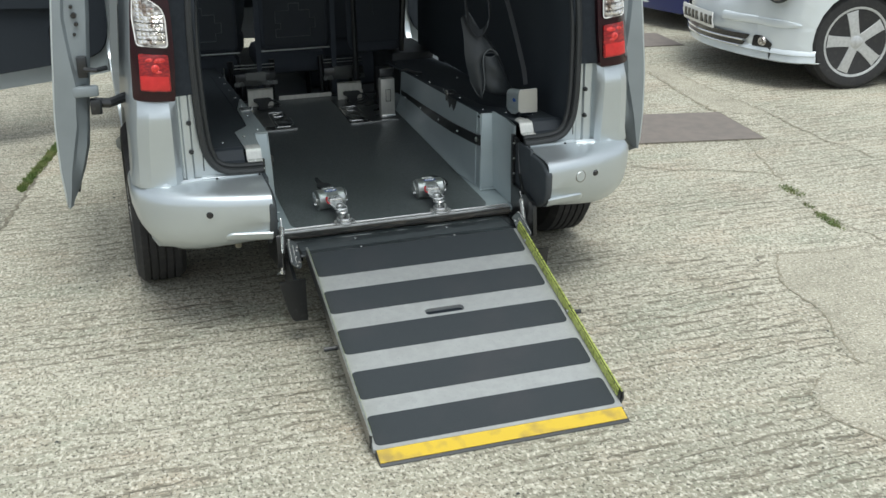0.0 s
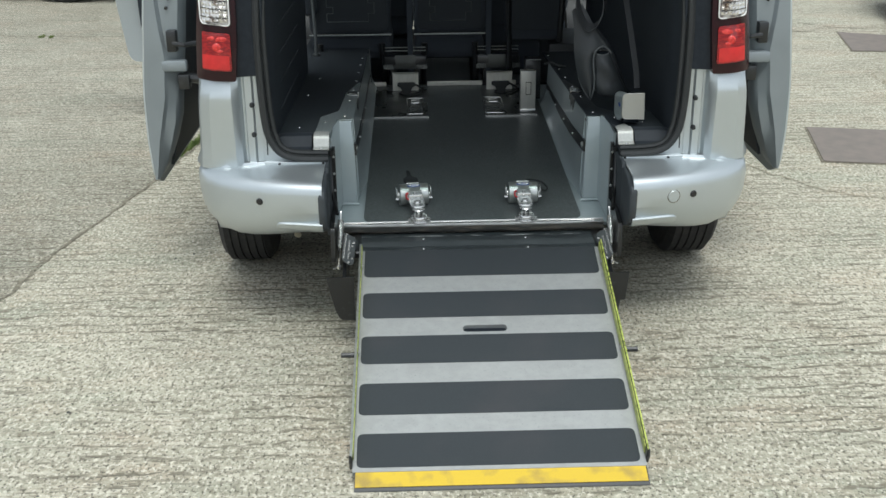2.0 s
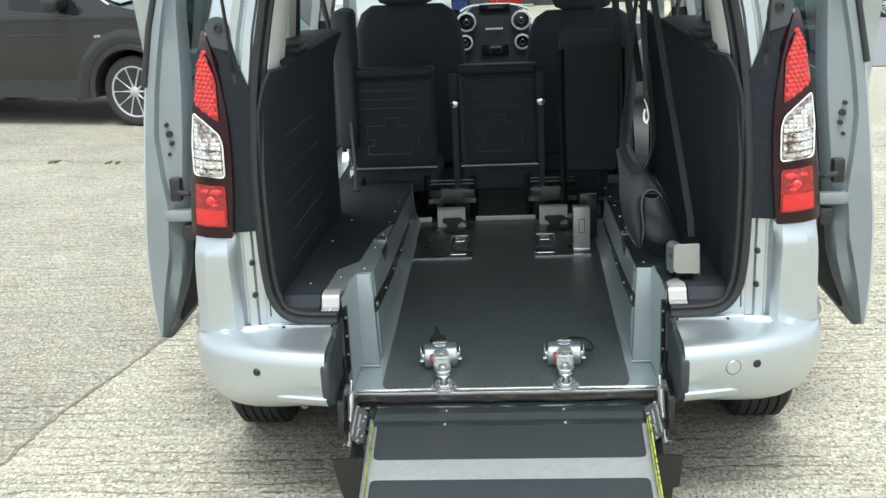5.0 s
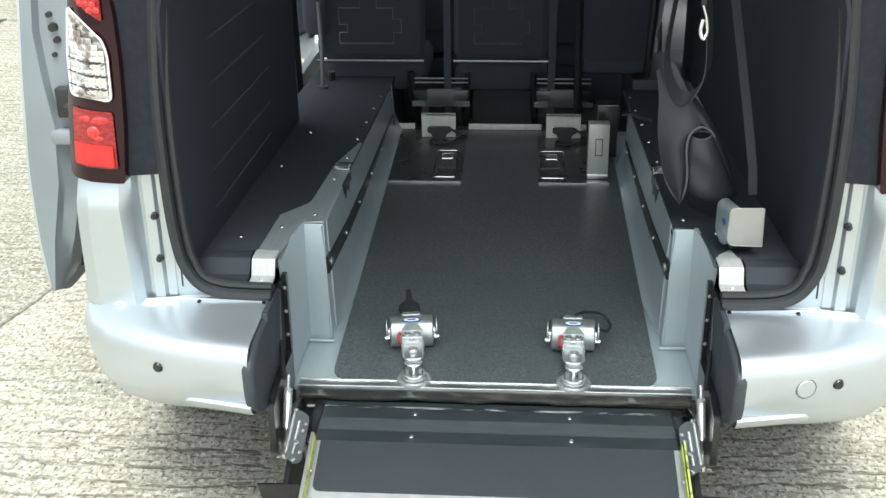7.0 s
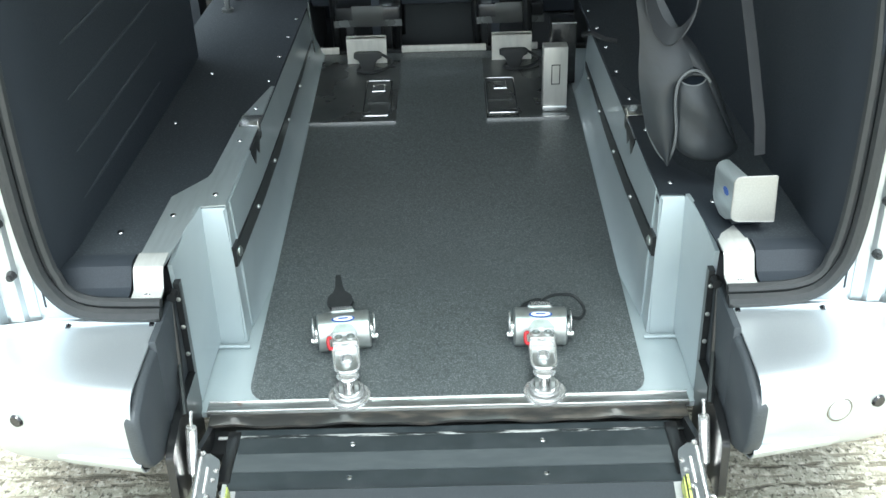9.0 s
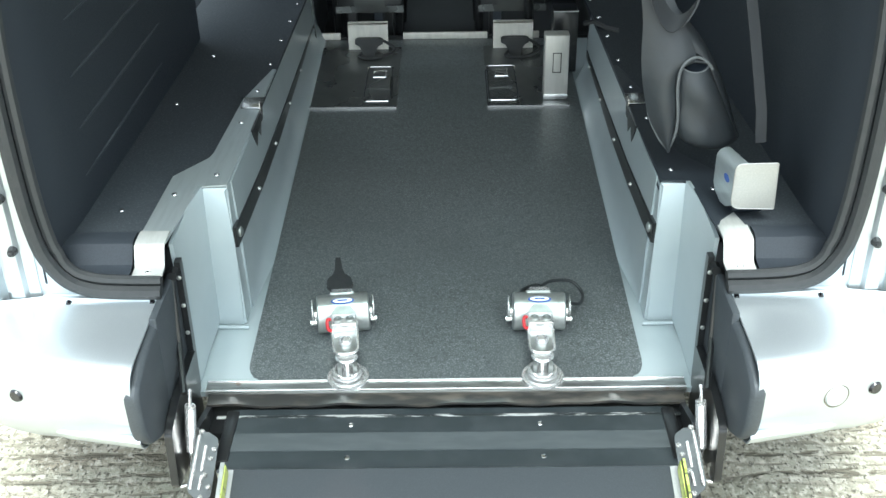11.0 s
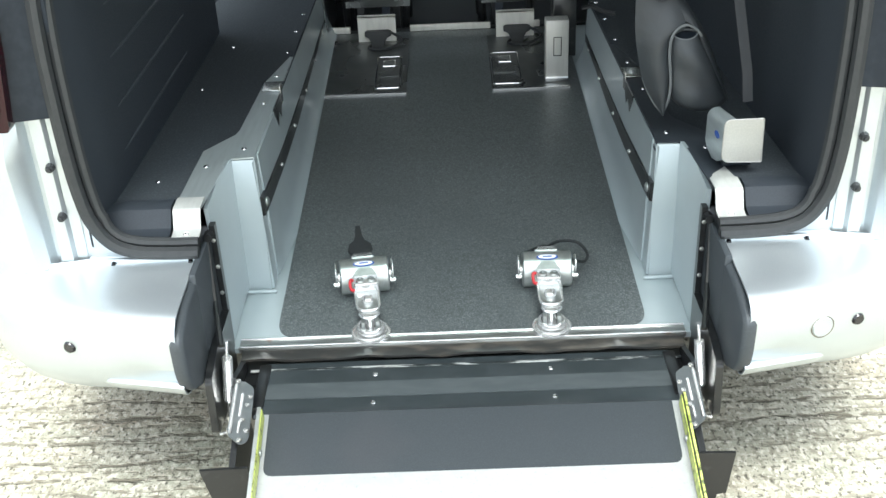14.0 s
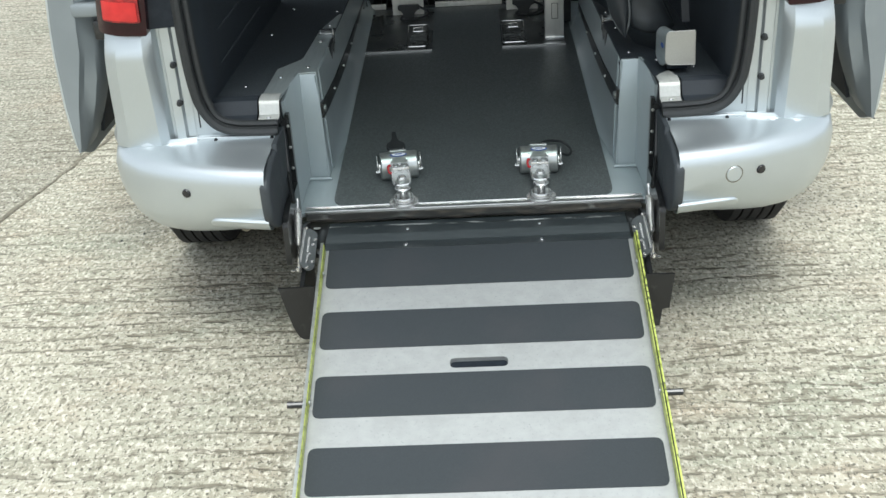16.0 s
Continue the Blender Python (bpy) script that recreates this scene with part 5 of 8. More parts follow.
        for y, z in ((0.275, 0.638), (0.250, 0.6395), (0.238, 0.636), (0.228, 0.622), (0.216, 0.606), (0.200, 0.600), (0.185, 0.602)):
            rows.append([Vector((s * x, y, z - (0.004 if x > 0.66 else 0))) for x in (0.545, 0.60, 0.64, 0.662, 0.672 - (0.64 - z) * 0.25)])
        loft(bm, rows, closed=False)
        part("sill_moulding", bm, TRIM, car, "dark plastic sill moulding", 30, 0.004)
        # screws on the covered floor
        for x, y in ((0.60, 0.37), (0.62, 0.93), (0.60, 1.28)):
            bm = B()
            lathe(bm, [(0.006, 0.0), (0.005, 0.002), (0.0005, 0.003)], Matrix.Translation((s * x, y, side_z(y) - 0.002)), 10)
            part("floor_screw", bm, CHROME, car)
    # mat with rounded corners
    bm = B()
    out = rounded([(-0.385, 0.262), (0.385, 0.262), (0.383, 0.85), (0.380, 1.924), (-0.380, 1.924), (-0.383, 0.85)], [0.055, 0.055, 0.3, 0.005, 0.005, 0.3], 6)
    slab(bm, out, lambda u, v, d: Vector((u, v, floor_z(v) + 0.003 - d)), 0.003)
    part("floor_mat", bm, MAT, tray, "black textured rubber floor mat")
    # bright sill and rubber lip at the rear edge
    bm = B()
    box(bm, -0.458, 0.458, 0.228, 0.2605, 0.303, 0.3135, 0.003)
    sp = part("sill_plate", bm, SILL, tray, "bright scuffed sill plate")
    for y, z in ((0.2610, 0.3135), (0.2335, 0.3128)):
        bm = B()
        tube(bm, [(x, y + 0.0006 * math.sin(x * 19), z) for x in np.linspace(-0.457, 0.457, 24)], 0.0022, 6)
        part("rolled_edge", bm, HOOK, sp, "bright rolled edge")
    bm = B()
    n = 60
    rows = []
    for i in range(n + 1):
        x = -0.45 + 0.9 * i / n
        w = 0.003 * math.sin(x * 26) + 0.002 * math.sin(x * 61 + 1)
        rows.append([Vector((x, y, z)) for y, z in ((0.229, 0.309), (0.216 + w * 0.5, 0.308 + w * 0.4), (0.203 + w, 0.302), (0.204 + w, 0.296), (0.229, 0.296))])
    loft(bm, rows, closed=True)
    part("rubber_lip", bm, LIP, tray, "wavy worn rubber lip")
    bm = B()
    box(bm, -0.43, 0.44, 0.181, 0.189, 0.2855, 0.2885, 0.001)
    part("scuffed_edge", bm, SCUFF, tray, "black edge scuffed to bare metal")
    # Black box added to keep bright ground from showing through the lip gap.
    bm = B()
    box(bm, -0.46, 0.46, 0.150, 0.255, 0.252, 0.279, 0.003)
    part("lip_gap_filler", bm, BLACKMETAL, tray, "black box added to darken the gap below the lip")
    # far end: bright bar and dark step
    for a, b in ((-0.45, -0.335), (-0.135, 0.135), (0.27, 0.30)):
        bm = B()
        box(bm, a, b, 1.925, 1.937, 0.397, 0.418, 0.002)
        part("step_bar", bm, PALEALU, tray, "bright aluminium step edge")
    # Step and floor in near-black: the shade up front is put into the colour.
    bm = B()
    box(bm, -0.68, 0.68, 1.94, 1.96, 0.26, 0.40)
    box(bm, -0.70, 0.70, 1.94, 3.3, 0.262, 0.29, 0.004)
    box(bm, -0.70, -0.43, 1.9, 2.45, 0.29, 0.52, 0.01)
    box(bm, 0.455, 0.68, 1.9, 2.3, 0.29, 0.60, 0.01)
    part("front_floor", bm, RUBBER, car, "carpeted front floor, shade put into its near-black colour")
    for s, x0, x1, c0, c1 in ((-1, -0.384, -0.138, -0.233, -0.157), (1, 0.119, 0.351, 0.124, 0.208)):
        bm = B()
        z0 = floor_z(1.6) + 0.003
        slab(bm, rounded([(x0, 1.435), (x1, 1.435), (x1, 1.86), (x0, 1.86)], 0.004, 2), lambda u, v, d: Vector((u, v, floor_z(v) + 0.006 - d)), 0.003)
        pl = part("anchor_plate", bm, PLATE, tray, "shiny dark anchor cover plate")
        bm = B()
        loft(bm, [[Vector((x, y, floor_z(y) + h)) for y, h in ((1.430, 0.003), (1.430, 0.009), (1.437, 0.009), (1.437, 0.003))] for x in (x0, x1)])
        part("plate_edge", bm, BRIGHT, pl, "thin bright plate edge")
        bm = B()
        ring = rounded([(c0, 1.465), (c1, 1.465), (c1, 1.70), (c0, 1.70)], 0.008, 3)
        tube(bm, [Vector((u, v, floor_z(v) + 0.009)) for u, v in ring] + [Vector((ring[0][0], ring[0][1], floor_z(1.465) + 0.009))], 0.0022, 6)
        part("slot_frame", bm, CHROME, pl, "chrome slot frame")
        bm = B()
        slab(bm, [(c0 + 0.004, 1.55), (c1 - 0.004, 1.55), (c1 - 0.004, 1.70), (c0 + 0.004, 1.70)], lambda u, v, d: Vector((u, v, floor_z(v) + 0.010 - d)), 0.003)
        part("slot_lid", bm, PLATE, pl, "dark slot lid")
        bm = B()
        xm = (c0 + c1) / 2
        tube(bm, [Vector((xm + u, v, floor_z(v) + 0.012)) for u, v in ((-0.018, 1.62), (0.018, 1.62), (0.018, 1.665), (-0.018, 1.665), (-0.018, 1.62))], 0.002, 6)
        part("slot_catch", bm, CHROME, pl)
        # upright bracket with looped tether
        cx = -0.240 if s < 0 else 0.212
        bm = B()
        zf = floor_z(1.84)
        slab(bm, rounded([(-0.062, 0.0), (0.062, 0.0), (0.062, 0.092), (-0.062, 0.092)], 0.006, 3), lambda u, v, d: Vector((cx + u, 1.842 + d, zf + v)), 0.004)
        box(bm, cx - 0.062, cx + 0.062, 1.842, 1.858, zf + 0.086, zf + 0.092, 0.001)
        br = part("upright_bracket", bm, PALEALU, tray, "upright aluminium belt bracket")
        bm = B()
        loft(bm, [[Vector((cx + 0.004 + u * w, y + v * 0.009, zf + h)) for u, v in rounded([(-1, -1), (1, -1), (1, 1), (-1, 1)], 0.3, 2)] for w, y, h in ((0.036, 1.822, 0.050), (0.043, 1.820, 0.047), (0.043, 1.814, 0.036), (0.030, 1.808, 0.031), (0.022, 1.800, 0.020), (0.020, 1.790, 0.010), (0.014, 1.782, 0.006))])
        loop = smooth_curve([(cx - 0.012, 1.80, zf + 0.014), (cx - 0.026, 1.775, zf + 0.008), (cx + 0.01, 1.760, zf + 0.007), (cx + 0.055, 1.775, zf + 0.010), (cx + 0.082, 1.81, zf + 0.018), (cx + 0.05, 1.835, zf + 0.035), (cx + 0.02, 1.83, zf + 0.045)], 6)
        tube(bm, loop, 0.0045, 8)
        part("tether_loop", bm, RUBBER, br, "black looped tether")
    bm = B()
    tube(bm, [(-0.404, 1.850, 0.398), (-0.407, 1.842, 0.50), (-0.410, 1.838, 0.60)], 0.0035, 8)
    part("thin_rod", bm, CHROME, tray, "thin bright upright rod")
    # tall metal switch box standing on the plate
    zf = floor_z(1.5) + 0.006
    bm = B()
    box(bm, 0.279, 0.347, 1.470, 1.515, zf, zf + 0.188, 0.003)
    sb = part("control_box", bm, SATIN, tray, "upright brushed-metal box")
    bm = B()
    for x0, x1, z0, z1 in ((0.302, 0.326, 0.080, 0.082), (0.302, 0.326, 0.136, 0.138), (0.302, 0.304, 0.080, 0.138), (0.324, 0.326, 0.080, 0.138)):
        box(bm, x0, x1, 1.4685, 1.471, zf + z0, zf + z1)
    part("box_outline", bm, DARKGLOSS, sb)
    bm = B()
    box(bm, 0.279, 0.347, 1.466, 1.473, zf, zf + 0.016, 0.001)
    part("box_foot", bm, CHROME, sb)


def cabin():
    """Inner trim, pillars, dashboard and mirror."""
    for s in (-1, 1):
        # lower side trim, with pressed ribs, rising to the window ledge
        bm = B()
        rows = []
        zs = [0.590, 0.64] + [0.70, 0.80, 0.90, 1.0, 1.1] + [1.20, 1.27, 1.305, 1.318]
        # On the right, rows beyond 1.36 are added to block light from the doorway.
        for y in (0.185, 0.20, 0.23, 0.26, 0.30, 0.34, 0.42, 0.6, 0.8, 1.0, 1.15, 1.28, 1.36) + ((1.55, 1.80, 2.07) if s > 0 else ()):
            row = []
            for z in zs:
                x = curve_at(SEALX, z) + float(np.interp(y, [0.185, 0.20, 0.23, 0.26, 0.30, 0.34], [-0.012, -0.018, -0.027, -0.033, -0.037, -0.038]))
                x -= 0.03 * max(0, (z - 1.2) / 0.12) ** 2
                row.append(Vector((s * x, y + (0.25 * (1.3 - z) * 0.3 if y > 1.3 else 0), z)))
            rows.append(row)
        loft(bm, rows, closed=False)
        tr = part("side_trim", bm, TRIM, car, "dark luggage-side trim, extended forward to block doorway light" if s > 0 else "dark ribbed luggage-side trim", 25, 0.01, 0)
        for z, y0, y1 in () if s > 0 else ((1.09, 0.42, 0.90), (0.985, 0.41, 0.98), (0.885, 0.40, 1.02), (0.785, 0.40, 1.02), (0.695, 0.39, 1.0)):
            bm = B()
            tube(bm, [(s * (curve_at(SEALX, z) - 0.0435), y, z - 0.025 * (y - 0.4)) for y in np.linspace(y0, y1, 7)], [0.001] + [0.0034] * 5 + [0.001], 8)
            part("pressed_rib", bm, RIBGREY, tr, "thin raised rib")
        bm = B()
        loft(bm, [[Vector((s * 0.60, y, 1.318)), Vector((s * 0.63, y, 1.327)), Vector((s * 0.80, y, 1.325))] for y in (0.32, 0.6, 1.0, 1.30)], closed=False)
        part("window_ledge", bm, TRIM, tr, "", 35, 0.01)
        # belt reel cover on the ledge
        bm = B()
        box(bm, min(s * 0.60, s * 0.72), max(s * 0.60, s * 0.72), 0.50, 0.66, 1.325, 1.352, 0.012)
        part("ledge_cover", bm, TRIM, tr)
        # rear pillar: pale upper trim, dark edge
        bm = B()
        loft(bm, [[Vector((s * x, y + max(0, z - 0.9) * 0.1, z)) for x, y in ((curve_at(SEALX, z) - 0.026, 0.185), (curve_at(SEALX, z) - 0.040, 0.22), (curve_at(SEALX, z) - 0.036, 0.36), (curve_at(SEALX, z) - 0.006, 0.43), (curve_at(SEALX, z) + 0.10, 0.455))] for z in (1.315, 1.40, 1.50, 1.60, 1.70)], closed=False)
        part("rear_pillar_trim", bm, PALE, car, "pale grey rear pillar trim", 35, 0.008)
        # middle pillar: pale upper trim leaning, dark below
        bm = B()
        loft(bm, [[Vector((s * (x0 - 0.005), y - 0.05, z)), Vector((s * (x0 - 0.02), y, z)), Vector((s * (x0 - 0.005), y + 0.07, z)), Vector((s * (x0 + 0.03), y + 0.09, z))] for z, x0, y in ((1.33, 0.75, 1.06), (1.45, 0.735, 1.04), (1.60, 0.70, 1.02), (1.72, 0.65, 1.0))], closed=False)
        part("mid_pillar_trim", bm, PALE, car, "pale grey centre pillar trim", 35, 0.02)
        bm = B()
        loft(bm, [[Vector((s * x0, 1.12, z)), Vector((s * (x0 - 0.02), 1.15, z)), Vector((s * (x0 - 0.012), 1.22, z)), Vector((s * (x0 + 0.04), 1.24, z))] for z, x0 in ((0.60, 0.78), (1.0, 0.775), (1.33, 0.755), (1.5, 0.74), (1.7, 0.67))], closed=False)
        part("pillar_seal", bm, RUBBER, car, "black door-opening seal", 35, 0.02)
        # front pillar between the side doors
        bm = B()
        pillar = lambda rows: loft(B(), [[Vector((s * (x0 - 0.05), 2.10, z)), Vector((s * (x0 - 0.06), 2.15, z)), Vector((s * (x0 - 0.05), 2.21, z)), Vector((s * x0, 2.21, z)), Vector((s * x0, 2.10, z))] for z, x0 in rows])
        bm.free()
        part("door_pillar_trim", pillar(((1.30, 0.816), (1.34, 0.81), (1.55, 0.765), (1.70, 0.70))), PALE, car, "pale grey door pillar")
        part("lower_pillar_trim", pillar(((0.30, 0.85), (0.8, 0.86), (1.1, 0.84), (1.298, 0.816))), TRIM, car, "dark lower pillar trim")
        bm = B()
        tube(bm, [(s * 0.80, 2.08, 1.45), (s * 0.77, 2.06, 1.30), (s * 0.74, 2.08, 1.1), (s * 0.74, 2.1, 0.7)], 0.012, 6)
        part("front_belt", bm, WEB, car, "dark front seat belt")
    # header trim over the opening
    bm = B()
    loft(bm, [[Vector((x, y, z - 0.03 * (abs(x) / 0.6) ** 4)) for y, z in ((0.26, 1.725), (0.262, 1.685), (0.29, 1.672), (0.36, 1.676))] for x in np.linspace(-0.6, 0.6, 13)], closed=False)
    part("header_trim", bm, TRIM, car, "dark trim over the opening", 35, 0.01)
    # dashboard
    bm = B()
    prof = [(3.62, 1.10), (3.40, 1.135), (3.27, 1.12), (3.20, 1.06), (3.18, 0.95), (3.22, 0.80), (3.32, 0.66), (3.62, 0.62)]
    loft(bm, [[Vector((x, y + 0.10 * (abs(x) / 0.75) ** 3, z)) for y, z in prof] for x in np.linspace(-0.74, 0.74, 13)])
    dash = part("dashboard", bm, TRIM, car, "dark moulded dashboard")
    bm = B()
    slab(bm, rounded([(-0.185, 0.72), (0.150, 0.72), (0.175, 1.13), (0.12, 1.21), (-0.15, 1.21), (-0.20, 1.13)], 0.05, 4), lambda u, v, d: Vector((u, 3.165 + d + max(0, v - 1.1) * 0.5, v)), 0.16)
    cc = part("centre_console", bm, TRIM, dash, "charcoal centre console")
    cc.location = (-0.03, 0, 0.045)
    bm = B()
    tube(bm, smooth_curve([(-0.20, 3.21, 1.188), (-0.14, 3.22, 1.212), (-0.02, 3.23, 1.219), (0.10, 3.22, 1.212), (0.17, 3.21, 1.188)], 6), 0.007, 8)
    part("console_brow", bm, PALESILVER, cc, "pale silver brow of the console")
    bm = B()
    box(bm, -0.10, 0.075, 3.185, 3.25, 1.185, 1.222, 0.008)
    part("display", bm, DARKGLOSS, cc, "small dark display")
    for x, z, r in ((-0.165, 1.135, 0.052), (0.130, 1.135, 0.052), (-0.175, 1.025, 0.042), (0.135, 1.02, 0.042)):
        bm = B()
        m = Matrix.Translation((x, 3.155, z)) @ pose(0, 0, 0, 90)
        lathe(bm, [(r - 0.010, 0.0), (r - 0.008, 0.012), (r, 0.010), (r + 0.002, 0.0), (r, -0.02)], m, 28)
        v = part("air_vent", bm, PALESILVER, cc, "round air vent with silver ring")
        bm = B()
        lathe(bm, [(r - 0.010, 0.002), (0.02, 0.0), (0.012, 0.006), (0.0005, 0.006)], m, 20)
        part("vent_core", bm, DARKGLOSS, v)
    bm = B()
    for k in range(7):
        box(bm, -0.062 + k * 0.0135, -0.052 + k * 0.0135, 3.160, 3.166, 1.090, 1.0985)
    part("marking_bars", bm, WHITE, cc, "small pale marks")
    bm = B()
    box(bm, -0.09, 0.06, 3.158, 3.17, 0.95, 1.01, 0.004)
    part("radio", bm, DARKGLOSS, cc, "dark radio panel")
    # steering wheel, seen behind the seat
    bm = B()
    c = Vector((0.40, 3.0, 1.02))
    u, v = Vector((1, 0, 0)), Vector((0, 0.38, 0.92))
    tube(bm, [c + (u * math.cos(a) + v * math.sin(a)) * 0.185 for a in np.linspace(0, 2 * math.pi, 33)], 0.015, 8)
    cyl(bm, c + Vector((0, 0.02, -0.02)), c + Vector((0, 0.2, -0.1)), 0.07, 0.05)
    tube(bm, [c + u * 0.18, c, c - u * 0.18], 0.018, 8)
    part("steering_wheel", bm, TRIM, car, "black steering wheel")
    # mirror
    bm = B()
    c = Vector((-0.045, 2.93, 1.545))
    slab(bm, rounded([(-0.115, -0.036), (0.115, -0.034), (0.11, 0.036), (-0.11, 0.034)], 0.022, 4), lambda a, b, d: c + Vector((a, d + 0.02 * abs(a), b)), 0.03)
    mi = part("rear_view_mirror", bm, DARKGLOSS, car, "black interior mirror")
    bm = B()
    slab(bm, rounded([(-0.105, -0.028), (0.105, -0.026), (0.10, 0.028), (-0.10, 0.026)], 0.018, 4), lambda a, b, d: c + Vector((a, -0.003 + d + 0.02 * abs(a), b)), 0.002)
    # Glass darkened in colour to stand in for a reflection of the dim cabin.
    part("darkened_mirror_glass", bm, material("darkened_mirror_glass", (0.12, 0.13, 0.14), 0.05, 0.9), mi)
    bm = B()
    tube(bm, [c + Vector((0, 0.02, 0.03)), c + Vector((0, 0.02, 0.10))], 0.016, 8)
    part("mirror_stalk", bm, DARKGLOSS, mi)
    for x in (-0.40, 0.40):
        bm = B()
        box(bm, x - 0.26, x + 0.26, 2.58, 2.74, 1.655, 1.672, 0.008)
        part("sun_visor", bm, PALE, car, "pale folded sun visor")


for s in (-1, 1):
    body_side(s)
    rear_corner(s)
    bumper(s)
    tail_lamp(s)
    sliding_door(s)
    front_door(s)
    wheel(car, s * 0.847, REAR_AXLE, s)
    wheel(car, s * 0.760, FRONT_AXLE, s)
roof()
seal()
tailgate()
underbody()
well()
cabin()


# ---- ramp ----
ramp = thing("wheelchair_ramp", Matrix(), "folding aluminium ramp with dark grip strips, resting on the concrete", "ramp")
RAMP_TOP, RAMP_FOOT = (0.055, 0.309), (-0.865, 0.027)


def on_ramp(u, y, h=0.0):
    """A point on the ramp's upper face, h above it."""
    t = (y - RAMP_FOOT[0]) / (RAMP_TOP[0] - RAMP_FOOT[0])
    z = RAMP_FOOT[1] + t * (RAMP_TOP[1] - RAMP_FOOT[1])
    n = Vector((0, -(RAMP_TOP[1] - RAMP_FOOT[1]), RAMP_TOP[0] - RAMP_FOOT[0])).normalized()
    return Vector((u + 0.012, y, z)) + n * h


def build_ramp():
    slot = rounded([(-0.075, -0.351), (0.059, -0.351), (0.059, -0.3235), (-0.075, -0.3235)], 0.0135, 6)
    deck = part("deck", panel([(-0.392, -0.857), (0.392, -0.857), (0.392, 0.027), (-0.392, 0.027)], [slot], lambda u, y: on_ramp(u, y), 0, 0), ALU, ramp, "worn bare aluminium deck", 35, 0.014, -1)
    # Black plate added under the slot to stand in for its shade.
    bm = B()
    slab(bm, [(-0.095, -0.380), (0.079, -0.380), (0.079, -0.292), (-0.095, -0.292)], lambda u, v, d: on_ramp(u, v, -0.0145 - d), 0.012)
    part("slot_dark_backing", bm, COVERBLACK, deck)
    for y0, y1, r in ((-0.101, 0.0266, [0.018, 0.018, 0.001, 0.001]), (-0.287, -0.176, 0.018), (-0.475, -0.364, 0.018), (-0.666, -0.551, 0.018), (-0.844, -0.732, 0.018)):
        bm = B()
        slab(bm, rounded([(-0.382, y0), (0.378, y0), (0.378, y1), (-0.382, y1)], r, 4), lambda u, v, d: on_ramp(u, v, 0.0015 - d), 0.0014)
        part("grip_strip", bm, GRIP, deck, "dark grey grit strip")
    bm = B()
    loft(bm, [[Vector((x + 0.012, y, z)) for y, z in ((-0.852, 0.026), (-0.905, 0.006), (-0.908, 0.002), (-0.85, 0.004))] for x in (-0.386, 0.392)])
    part("toe_lip", bm, RUBBER, ramp, "dark toe lip")
    bm = B()
    slab(bm, [(-0.384, -0.900), (0.388, -0.900), (0.388, -0.853), (-0.384, -0.853)], lambda u, v, d: Vector((u + 0.012, v, 0.006 + (v + 0.905) * 0.38 + 0.0035 - d)), 0.0012)
    part("yellow_edge", bm, YELLOW, ramp, "worn yellow edge tape")
    for s in (-1, 1):
        bm = B()
        loft(bm, [[on_ramp(s * a, y, h) for a, h in ((0.392, -0.014), (0.397, -0.014), (0.397, 0.034), (0.392, 0.034))] for y in (-0.835, 0.02)])
        top = 0.0325 if s < 0 else 0.033
        rail = part("side_rail", bm, BLACKMETAL, ramp, "thin black side rail")
        bm = B()
        loft(bm, [[on_ramp(s * a, y, h) for a, h in ((0.3895, 0.004), (0.3915, 0.004), (0.3915, top), (0.3895, top))] for y in np.linspace(-0.82, 0.018, 12)])
        inner = 0.3912 if s < 0 else 0.3940
        part("reflective_tape", bm, HIVIS, rail, "lime reflective tape")
        bm = B()
        loft(bm, [[on_ramp(s * a, y, h) for a, h in ((inner, 0.0335), (0.3980, 0.0335), (0.3980, 0.0370), (inner, 0.0370))] for y in (-0.835, 0.02)])
        part("rail_cap", bm, STEEL if s < 0 else HIVIS, rail, "worn bare top edge" if s < 0 else "lime taped top edge")
        bm = B()
        tube(bm, [on_ramp(s * 0.397, -0.836, -0.01), on_ramp(s * 0.397, -0.842, 0.02), on_ramp(s * 0.397, -0.832, 0.036)], 0.004, 6)
        part("rail_end", bm, BLACKMETAL, rail)
        bm = B()
        tube(bm, [on_ramp(s * 0.39, -0.437, 0.0), on_ramp(s * 0.440, -0.437, 0.0)], 0.008, 10)
        part("locking_pin", bm, BLACKMETAL, ramp, "black locking pin")
        for y in (-0.44, -0.06):
            bm = B()
            lathe(bm, [(0.006, 0.0), (0.005, 0.003), (0.0005, 0.004)], Matrix.Translation(on_ramp(s * 0.389, y, 0.012)) @ pose(0, 0, 0, 0, -90 * s), 10)
            part("rail_bolt", bm, STEEL, rail)
        # leaning hinge plate with two long slots and its bolts
        def leaf(u, v, d=0.0):
            a = Vector((0.403, 0.088, 0.328)).lerp(Vector((0.440, 0.088, 0.344)), u)
            b = Vector((0.408, -0.034, 0.265)).lerp(Vector((0.446, -0.016, 0.292)), u)
            q = a.lerp(b, v) + Vector((-0.25, -0.5, 0.83)) * d
            return Vector((s * q.x + 0.001, q.y, q.z))

        bm = B()
        slab(bm, rounded([(0.0, 0.06), (0.55, 0.0), (1.0, 0.12), (1.0, 1.0), (0.35, 1.0), (0.0, 0.85)], 0.12, 3), lambda u, v, d: leaf(u, v, d - 0.004), 0.004)
        hp = part("hinge_plate", bm, HINGE, ramp, "dark hinge plate with bright slots and bolts")
        for u, v0, v1 in ((0.52, 0.22, 0.60), (0.86, 0.10, 0.95), (0.50, 0.66, 0.86)):
            bm = B()
            tube(bm, [leaf(u, v0, 0.001), leaf(u + 0.02, v1, 0.001)], 0.0032, 6)
            part("slot_line", bm, HOOK, hp)
